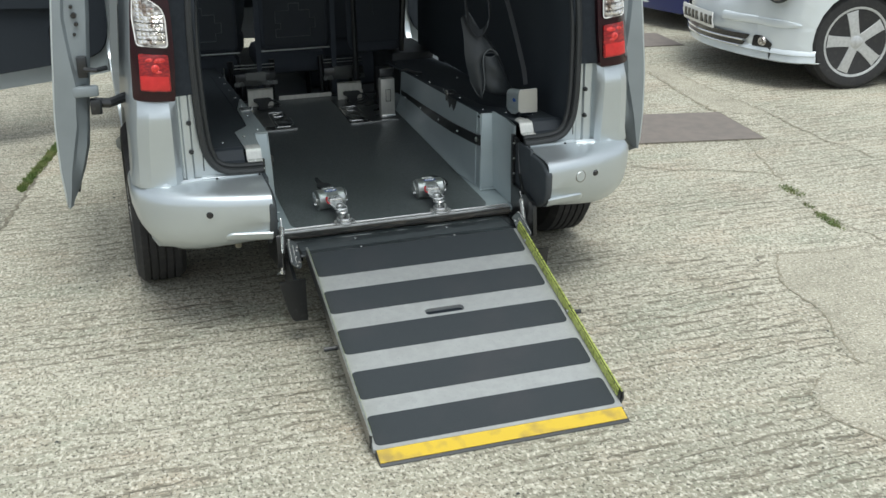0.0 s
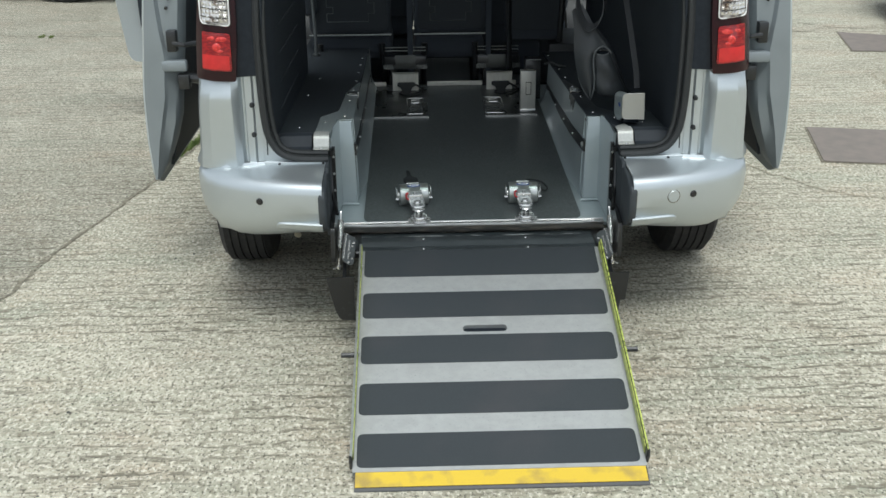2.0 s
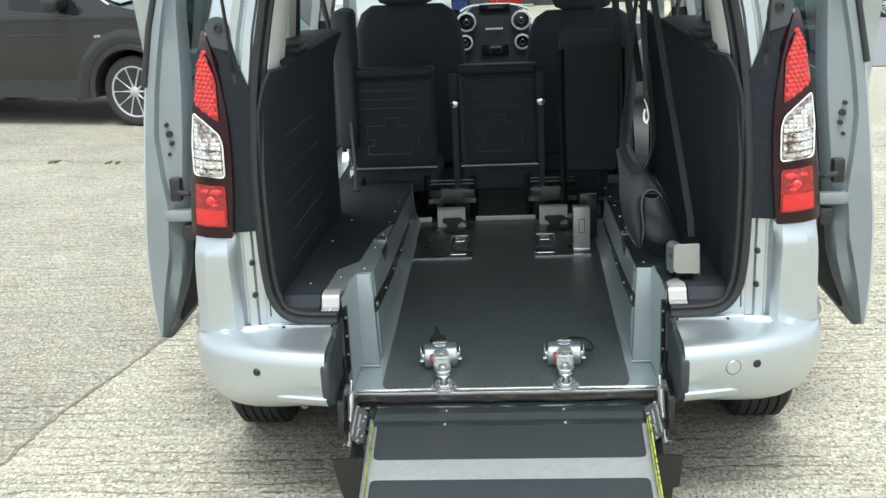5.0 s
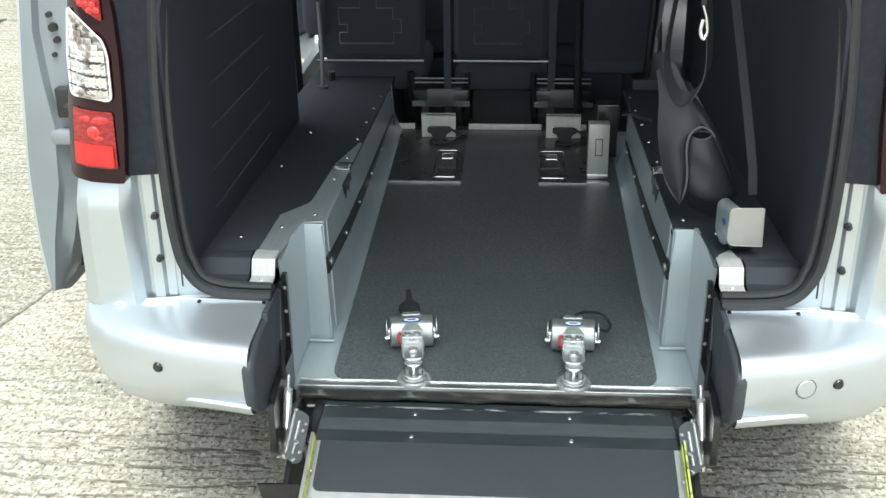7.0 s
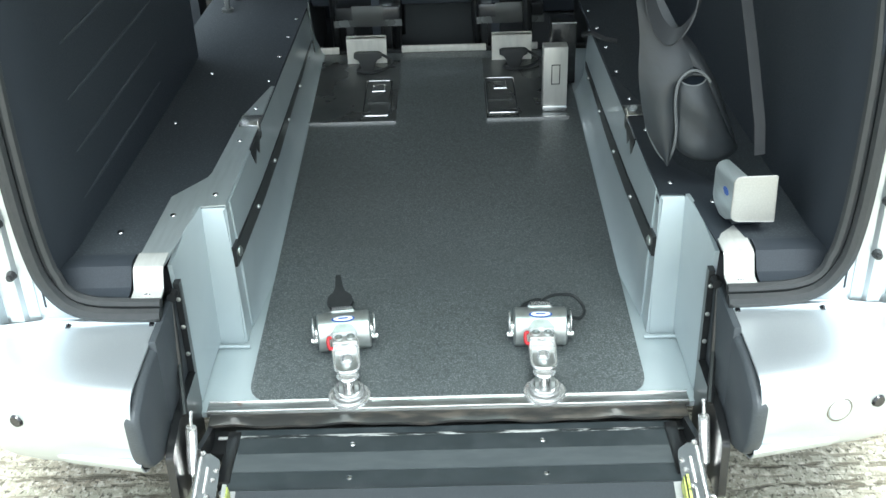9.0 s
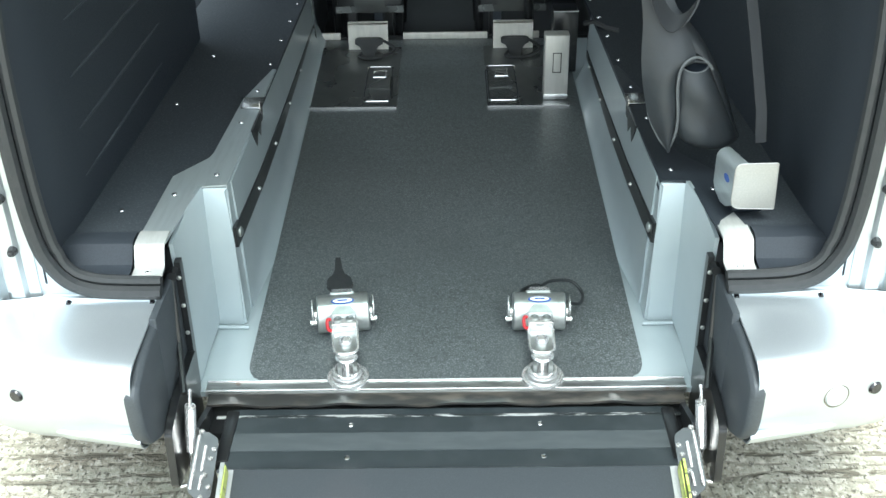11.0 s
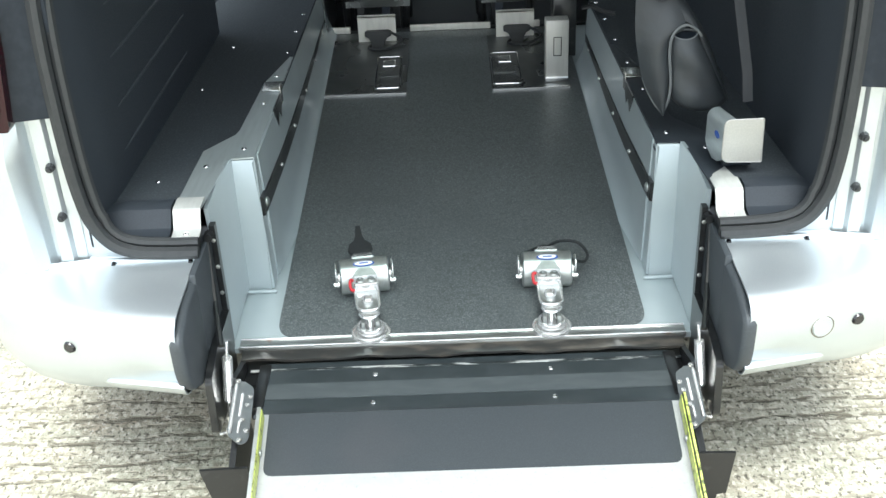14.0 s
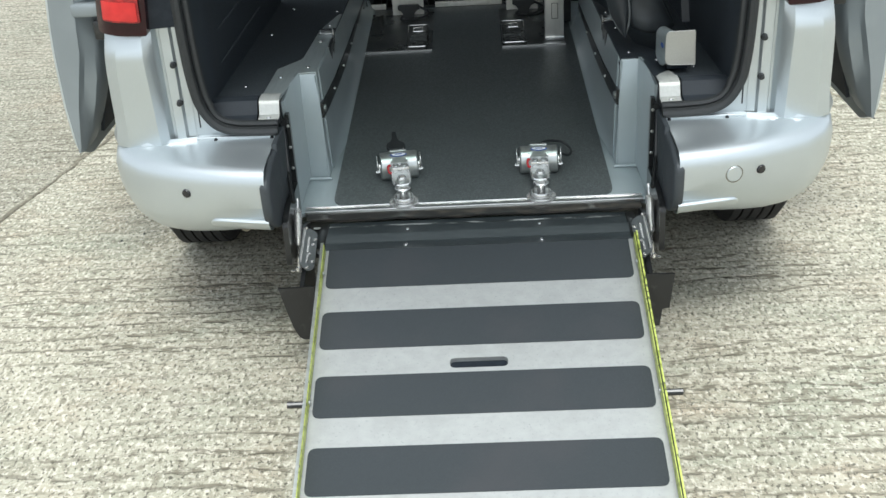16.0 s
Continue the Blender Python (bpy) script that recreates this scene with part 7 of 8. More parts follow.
def pouch():
    """A folded vinyl sheet with a piped edge that arches over the mouth of a sleeve and runs down its side."""
    arch = smooth_curve([(-0.050, -0.034, 0.060), (-0.042, -0.042, 0.095), (-0.041, -0.044, 0.135), (-0.047, -0.044, 0.194), (-0.041, -0.042, 0.231), (-0.016, -0.037, 0.247), (0.012, -0.036, 0.230), (0.034, -0.036, 0.183), (0.058, -0.030, 0.130), (0.082, -0.024, 0.080)], 5)
    left = smooth_curve([(-0.122, 0.01, 0.365), (-0.113, 0.0, 0.300), (-0.112, -0.01, 0.235), (-0.104, -0.018, 0.180), (-0.091, -0.022, 0.124), (-0.071, -0.026, 0.082), (-0.053, -0.029, 0.059)], 5)
    right = smooth_curve([(-0.085, 0.02, 0.385), (-0.052, 0.0, 0.325), (-0.016, -0.029, 0.247), (-0.042, -0.034, 0.230), (-0.049, -0.036, 0.192), (-0.043, -0.036, 0.132), (-0.049, -0.030, 0.060)], 5)
    bm = B()
    loft(bm, [[a.lerp(b, k) + Vector((0, -0.016 * math.sin(math.pi * k) * min(1.0, i / 10), 0.003 * math.sin(k * 7 + i * 0.3))) for k in np.linspace(0, 1, 9)] for i, (a, b) in enumerate(zip(left, right))], closed=False)
    flap = part("front_flap", bm, VINYL, bag, "", 60, 0.004)
    bm = B()
    tube(bm, arch[:len(arch) * 7 // 10], 0.0030, 6)
    tube(bm, [arch[0]] + left[::-1][:12], 0.0024, 6)
    part("piping", bm, PIPING, flap, "pale grey edge piping")
    # sleeve: narrow mouth, wide creased foot
    rings = []
    for t, xl, xr, z, ry, sag in ((0.0, -0.0395, 0.0115, 0.228, 0.014, 0.012), (0.05, -0.0405, 0.0125, 0.222, 0.018, 0.010), (0.2, -0.045, 0.024, 0.198, 0.028, 0.004), (0.4, -0.045, 0.040, 0.166, 0.036, 0.0), (0.55, -0.044, 0.052, 0.142, 0.036, -0.004), (0.7, -0.042, 0.063, 0.120, 0.040, -0.010), (0.85, -0.038, 0.074, 0.101, 0.040, -0.018), (0.95, -0.034, 0.081, 0.090, 0.028, -0.022), (1.0, -0.026, 0.082, 0.084, 0.010, -0.018)):
        c, r = (xl + xr) / 2, (xr - xl) / 2
        ring = []
        for a in [2 * math.pi * k / 26 for k in range(26)]:
            front = max(0.0, -math.sin(a))
            dent = 0.017 * front * math.exp(-((t - 0.60 - 0.22 * math.cos(a)) / 0.10) ** 2)
            ring.append(Vector((c + r * math.cos(a), -0.022 + ry * math.sin(a) + dent, z - (1 if t < 0.3 else -1) * sag * (front if t < 0.3 else abs(math.sin(a))) + 0.012 * t * math.cos(a) * -0.3)))
        rings.append(ring)
    bm = B()
    loft(bm, rings, caps=False)
    sl = part("sleeve", bm, VINYL, bag, "open-ended vinyl sleeve", 60, 0.003)
    bm = B()
    tube(bm, rings[0] + [rings[0][0]], 0.0020, 6)
    part("sleeve_rim", bm, PIPING, sl, "pale piped rim")
    # Black plug in the mouth stands in for the shade inside the sleeve.
    mid = sum(rings[0], Vector()) / 26
    bm = B()
    loft(bm, [[(p - mid) * q + mid - Vector((0, 0, h)) for p in rings[0]] for q, h in ((0.99, 0.004), (0.95, 0.010))])
    part("sleeve_dark_plug", bm, COVERBLACK, sl, "black plug standing in for the dark of the sleeve mouth")
    # back of the sheet, running down beside the sleeve
    inner = smooth_curve([(-0.030, -0.020, 0.256), (0.006, -0.024, 0.236), (0.032, -0.026, 0.184), (0.057, -0.022, 0.130), (0.082, -0.016, 0.079)], 5)
    outer = smooth_curve([(-0.056, 0.010, 0.330), (-0.008, 0.006, 0.276), (0.036, 0.004, 0.206), (0.066, 0.0, 0.132), (0.086, -0.012, 0.078)], 5)
    bm = B()
    loft(bm, [[a.lerp(b, k) + Vector((0, -0.008 * math.sin(math.pi * k), 0)) for k in (0, 0.25, 0.5, 0.75, 1)] for a, b in zip(inner, outer)], closed=False)
    bk = part("back_sheet", bm, VINYL, bag, "", 60, 0.004)
    bm = B()
    tube(bm, inner[5:], 0.0020, 6)
    part("back_seam", bm, WEB, bk)


pouch()

loop = thing("belt_loop", Matrix.Translation((0.47, 0.62, 1.66)), "grey seat-belt loop hanging from the roof with a steel hook", "seat belt")
bm = B()
ribbon(bm, smooth_curve([(0.03, 0.30, 0.0), (-0.02, 0.18, -0.25), (-0.06, 0.0, -0.48), (-0.088, -0.09, -0.62), (-0.080, -0.12, -0.685), (-0.050, -0.13, -0.722), (-0.015, -0.12, -0.70), (0.006, -0.10, -0.64), (0.0, -0.06, -0.50), (-0.012, 0.04, -0.30), (0.0, 0.16, -0.1), (0.03, 0.24, 0.0)], 8), (0.45, 0.8, 0.6), 0.04, 0.003)
part("webbing", bm, WEB, loop)
bm = B()
tube(bm, smooth_curve([(-0.036, -0.22, -0.49), (-0.028, -0.225, -0.515), (-0.024, -0.226, -0.545), (-0.032, -0.226, -0.56), (-0.038, -0.223, -0.545), (-0.034, -0.22, -0.52)], 6), 0.0045, 8)
part("snap_hook", bm, CHROME, loop, "bright steel snap hook")
bm = B()
ribbon(bm, [(0.02, 0.20, 0.0), (-0.01, 0.0, -0.25), (-0.036, -0.22, -0.49)], (1, 0.3, 0), 0.012, 0.003)
part("hook_strap", bm, WEB, loop)

belt = thing("diagonal_belt", Matrix.Translation((0.56, 0.35, 0.634)), "grey seat belt running from the roof down to its anchor box", "seat belt")
bm = B()
ribbon(bm, [(-0.095, 0.42, 1.02), (-0.045, 0.25, 0.62), (-0.003, 0.10, 0.30), (0.014, 0.052, 0.17), (0.018, 0.042, 0.112)], (1, 0.25, 0), 0.021, 0.003)
part("webbing", bm, WEB, belt)

abox = thing("belt_anchor_box", Matrix.Translation((0.550, 0.297, 0.637)), "folded aluminium belt anchor cover standing on the side floor", "anchor box")
bm = B()
front = rounded([(-0.038, 0.025), (0.039, 0.023), (0.036, 0.113), (-0.037, 0.112)], [0.018, 0.002, 0.003, 0.012], 6)
slab(bm, front, lambda u, v, d: Vector((u, d, v)), 0.003)
face = part("front_face", bm, SATIN2, abox)
bm = B()
tube(bm, [Vector((u, 0.001, v)) for u, v in front + front[:1]], 0.0016, 6)
part("folded_edge", bm, SATIN2, face)
bm = B()
bend = [(-0.018 - 0.0185 * math.sin(a), 0.0935 + 0.0185 * math.cos(a)) for a in np.linspace(-0.25, math.pi / 2, 9)]
loft(bm, [[Vector((u - 0.09 * y, y, v - 0.15 * y)) for u, v in bend + [(-0.0365, 0.06), (-0.0365, low)]] for y, low in ((0.001, 0.030), (0.03, 0.018), (0.06, 0.016), (0.095, 0.030), (0.105, 0.042))], closed=False)
part("cover", bm, DARKALU, abox, "grey metal side bent over at the top", 40, 0.0025, -1)
bm = B()
box(bm, -0.030, 0.026, 0.02, 0.085, 0.006, 0.045, 0.004)
part("belt_foot", bm, COVERBLACK, abox, "black belt anchor inside the cover")
bm = B()
slab(bm, [(0.013 * math.cos(a), 0.007 * math.sin(a)) for a in [2 * math.pi * i / 20 for i in range(20)]], lambda u, v, d: Vector((-0.0402 - d - u * 0.09, 0.040 + u, 0.066 + v)), 0.001)
part("blue_label", bm, BLUELABEL, abox, "blue oval label")

grab = thing("hanging_buckle", Matrix.Translation((0.44, 1.9, 1.50)), "belt buckle and straps hanging beside the front headrest", "seat belt")
bm = B()
ribbon(bm, [(0.0, 0.0, 0.20), (-0.01, 0.0, 0.0), (-0.03, -0.02, -0.15), (-0.02, -0.02, -0.24)], (1, 0.2, 0), 0.03, 0.003)
ribbon(bm, [(0.04, 0.0, 0.20), (0.045, 0.0, -0.1), (0.06, -0.05, -0.45)], (1, 0.2, 0), 0.03, 0.003)
ribbon(bm, [(0.08, 0.0, 0.20), (0.085, -0.1, -0.1), (0.12, -0.3, -0.45)], (1, 0.2, 0), 0.03, 0.003)
part("webbing", bm, WEB, grab)
bm = B()
box(bm, 0.03, 0.055, -0.015, 0.0, -0.08, -0.01, 0.004)
tube(bm, [(0.042, -0.005, 0.02), (0.042, -0.005, -0.12)], 0.005, 6)
part("buckle", bm, CHROME, grab, "bright metal buckle")


# ---- parked vehicles ----
def parked_car(name, m, paint, label, L, W, H, front_ax, rear_ax, wr, profile, belt, windows, nose, spokes=9, roof_rails=False, pairs=0.10, bow=0.0, zb=0.22, gap=1.16):
    """A parked car in local x (front at +x, length L from 0), y left, z up. profile: upper outline rows (x, z) from rear foot to front foot."""
    th = thing(name, m, label, "car")

    def halfw(x, z):
        w = W / 2 * (1 - 0.02 * abs(z - 0.6))
        if z > belt:
            w -= (z - belt) * 0.34
        ends = max(0.0, (x - (L - nose)) / nose, ((nose * 0.7) - x) / (nose * 0.7))
        return w * (1 - 0.42 * ends ** 3.0)

    def back(x):
        return bow * max(0.0, (x - (L - nose)) / nose) ** 2

    def arc(xc):
        r = wr * gap
        a0 = math.asin((zb - wr) / r)
        return [(xc + r * math.cos(t), wr + r * math.sin(t)) for t in np.linspace(math.pi - a0, a0, 14)]

    top = [(p.x, p.y) for p in smooth_curve([(x, z, 0) for x, z in profile], 4)]
    ring = [(profile[0][0], zb)] + arc(rear_ax) + arc(front_ax) + [(profile[-1][0], zb)] + top[::-1]
    for s in (-1, 1):
        sd = part("body_side", panel(ring, [], lambda x, z: Vector((x - back(x), s * halfw(x, z), z)), 0.11, 0.05), paint, th, "", 40, 0.02, 0)
        for poly in windows:
            part("side_window", panel(rounded(poly, 0.05, 3), [], lambda x, z: Vector((x, s * (halfw(x, z) + 0.014), z)), 0.11, 0.05), WINDOW_DARK, sd, "dark side window", 40, 0.004)
        bm = B()
        tube(bm, [Vector((x, s * (halfw(x, belt - 0.18) + 0.006), belt - 0.18)) for x in np.linspace(rear_ax + 0.5, front_ax - 0.55, 8)], 0.008, 6)
        part("door_crease", bm, paint, sd)
        if roof_rails:
            bm = B()
            zr = H + 0.02
            tube(bm, smooth_curve([(x, s * (halfw(x, H - 0.04) - 0.05), z) for x, z in ((L * 0.12, H - 0.07), (L * 0.2, zr), (L * 0.45, zr + 0.01), (L * 0.6, H - 0.04))], 5), 0.016, 8)
            part("roof_rail", bm, TRIM, sd, "dark roof rail")
        bm = B()
        mx = front_ax - 0.66
        cushion(bm, 0.16, 0.14, 0.22, 0.05, Matrix.Translation((mx, s * (halfw(mx, belt) + 0.10), belt + 0.05)), 0.0)
        part("door_mirror", bm, paint, sd, "door mirror")
        bm = B()
        xh = front_ax - 1.6
        tube(bm, [(xh, s * (halfw(xh, belt - 0.1) + 0.01), belt - 0.09), (xh + 0.03, s * (halfw(xh, belt - 0.1) + 0.035), belt - 0.09), (xh + 0.19, s * (halfw(xh, belt - 0.1) + 0.035), belt - 0.085), (xh + 0.22, s * (halfw(xh, belt - 0.1) + 0.01), belt - 0.085)], 0.012, 8)
        part("door_handle", bm, CHROME if roof_rails else paint, sd, "door handle")
        for xc in (rear_ax, front_ax):
            bm = B()
            loft(bm, [[Vector((x - back(x), s * (halfw(x, z) - inset), z)) for x, z in arc(xc)] for inset in (0.27, 0.02)], closed=False)
            part("wheel_liner", bm, RUBBER, sd, "", 35, 0.006)
        for xc in (rear_ax, front_ax):
            holder = new("wheel")
            holder.parent = th
            holder.matrix_basis = Matrix.Translation((xc, s * (W / 2 - 0.125), 0)) @ pose(0, 0, 0, 0, 0, 90)
            build_wheel(holder, s, wr, spokes, pairs)
    bm = B()
    rows = []
    for x, z in top:
        w = halfw(x, z)
        rows.append([Vector((x - back(x) * u * u, w * u, z + 0.035 * (1 - u * u) * (1 if z > 0.7 else 0.2))) for u in (-1, -0.93, -0.75, -0.4, 0, 0.4, 0.75, 0.93, 1)])
    loft(bm, rows, closed=False)
    part("upper_body", bm, paint, th, "", 40, 0.01)
    bm = B()
    box(bm, 0.25, L - 0.25, -W / 2 + 0.2, W / 2 - 0.2, zb - 0.02, zb + 0.05)
    part("underbody", bm, RUBBER, th)
    return th, halfw


WINDOW_DARK = material("parked_car_glass", (0.010, 0.012, 0.014), 0.04, 0.0, 0.0, 0.38)
COUPEGLASS = material("dark_rear_screen", (0.008, 0.009, 0.012), 0.2, 0.0, 0.0, 0.12)
# Mirrored sky is partly put into this glass as a pale base colour.
SCREEN = material("pale_sky_windscreen", (0.30, 0.36, 0.36), 0.08, 0.3, 0.6, 0.8)


def build_wheel(holder, s, r, spokes, pairs, w=0.21):
    """Tyre, rim and spokes under a holder whose local x points across the car; s: outer side in the parent's y."""
    o = s
    wheel(holder, 0, 0, o, r, w, spokes, "tyre", pairs=pairs)


def screen(th, halfw, rows, mat, name, label, inset=0.07, lift=0.022):
    bm = B()
    loft(bm, [[Vector((x, (halfw(x, z) - inset) * u, z + lift + 0.035 * (1 - u * u))) for u in np.linspace(-1, 1, 9)] for x, z in rows], closed=False)
    part(name, bm, mat, th, label, 40, 0.004)


# grey-brown crossover, seen from its side, nose to the right
suv, hw = parked_car("crossover_car", Matrix.Translation((-6.66, 8.755, 0)) @ pose(0, 0, 0, 0, 0, -13.5), SUVPAINT, "dark grey-brown crossover parked on the concrete", 4.33, 1.78, 1.57, 3.48, 0.85, 0.327,
                     [(0.02, 0.34), (0.0, 0.58), (0.05, 0.95), (0.24, 1.25), (0.50, 1.46), (0.95, 1.545), (1.6, 1.57), (2.2, 1.555), (2.60, 1.51), (2.80, 1.44), (3.05, 1.285), (3.30, 1.135), (3.50, 1.085), (3.80, 1.035), (4.08, 0.95), (4.26, 0.80), (4.33, 0.56), (4.30, 0.32)], 1.04,
                     [[(0.64, 1.20), (1.18, 1.165), (1.24, 1.45), (0.98, 1.44)], [(1.30, 1.155), (2.10, 1.115), (2.14, 1.455), (1.38, 1.47)], [(2.22, 1.108), (3.03, 1.035), (2.88, 1.30), (2.66, 1.405), (2.28, 1.45)]], 0.7, 5, True, 0.19, 0.0, 0.28, 1.22)
screen(suv, hw, ((2.62, 1.505), (2.80, 1.44), (3.05, 1.285), (3.30, 1.135), (3.40, 1.11)), SCREEN, "windscreen", "windscreen coloured pale like mirrored sky")
bm = B()
loft(bm, [[Vector((x, -hw(x, 0.36) - 0.012, z)) for x in np.linspace(1.26, 3.07, 8)] for z in (0.275, 0.40, 0.44)], closed=False)
part("sill_cladding", bm, RUBBER, suv, "black sill cladding", 40, 0.01)

for s in (-1, 1):
    # door shut lines, arch cladding, repeater and window frames on the crossover
    for xs in (1.25, 2.17, 3.06):
        bm = B()
        tube(bm, [Vector((xs + 0.06 * max(0, 0.6 - z), s * (hw(xs, z) + 0.009), z)) for z in np.linspace(0.46, 1.02 if xs > 3 else 1.09, 10)], 0.0055, 6)
        part("door_gap", bm, RUBBER, suv, "dark door gap")
    for xc in (0.85, 3.48):
        sweep = np.linspace(math.pi * 1.04, -0.04 * math.pi, 26)
        ring = lambda rad, d: [Vector((xc + rad * math.cos(a), s * (hw(xc + rad * math.cos(a), 0.327 + rad * math.sin(a)) + d), 0.327 + rad * math.sin(a))) for a in sweep]
        bm = B()
        loft(bm, [ring(0.392, -0.05), ring(0.394, 0.014), ring(0.402, 0.022), ring(0.445, 0.026), ring(0.452, 0.018), ring(0.454, 0.0)], closed=False)
        part("arch_cladding", bm, RUBBER, suv, "black wheel-arch cladding", 40)
        bm = B()
        loft(bm, [ring(0.452, 0.0), ring(0.454, 0.022), ring(0.500, 0.026), ring(0.545, 0.022), ring(0.590, 0.008), ring(0.62, -0.004)], closed=False)
        part("arch_flare", bm, SUVPAINT, suv, "flared wheel arch", 60)
    bm = B()
    cushion(bm, 0.07, 0.03, 0.02, 0.009, Matrix.Translation((3.18, s * (hw(3.18, 0.86) + 0.012), 0.83)), 0)
    part("side_repeater", bm, CLEAR, suv, "small clear indicator")
    bm = B()
    tube(bm, smooth_curve([Vector((x, s * (hw(x, z) + 0.012), z)) for x, z in ((0.60, 1.185), (1.50, 1.13), (3.06, 1.015))], 6), 0.006, 6)
    part("waist_strip", bm, RUBBER, suv, "black waist strip")
    # Pale silver tube stands in for the bright gleam on the pillar edge.
    bm = B()
    tube(bm, smooth_curve([Vector((x, s * (hw(x, z) + 0.004), z)) for x, z in ((2.40, 1.535), (2.62, 1.50), (2.80, 1.43), (3.05, 1.275), (3.32, 1.125))], 6), 0.010, 6)
    part("pillar_highlight", bm, PALESILVER, suv, "pale gleam along the windscreen pillar edge")

# pale silver saloon, nose near the car
sal, hw = parked_car("saloon_car", Matrix.Translation((3.09, 3.50, 0)) @ pose(0, 0, 0, 0, 0, 172.5) @ Matrix.Translation((-4.48, 0, 0)), PALESILVER, "pale silver saloon parked with its front wheel turned straight", 4.40, 1.74, 1.43, 3.62, 0.90, 0.318,
                     [(0.05, 0.30), (0.0, 0.55), (0.03, 0.90), (0.5, 0.98), (1.0, 1.20), (1.5, 1.38), (2.2, 1.43), (2.7, 1.36), (3.10, 1.12), (3.38, 0.98), (3.9, 0.89), (4.20, 0.76), (4.33, 0.58), (4.37, 0.42), (4.32, 0.24)], 0.92,
                     [[(1.0, 0.96), (2.0, 0.95), (2.0, 1.32), (1.45, 1.30)], [(2.08, 0.95), (3.05, 0.95), (2.66, 1.28), (2.08, 1.33)]], 0.75, 5, False, 0.02, 0.20, 0.22, 1.10)
screen(sal, hw, ((2.70, 1.35), (3.10, 1.12), (3.33, 1.005)), SCREEN, "windscreen", "windscreen")


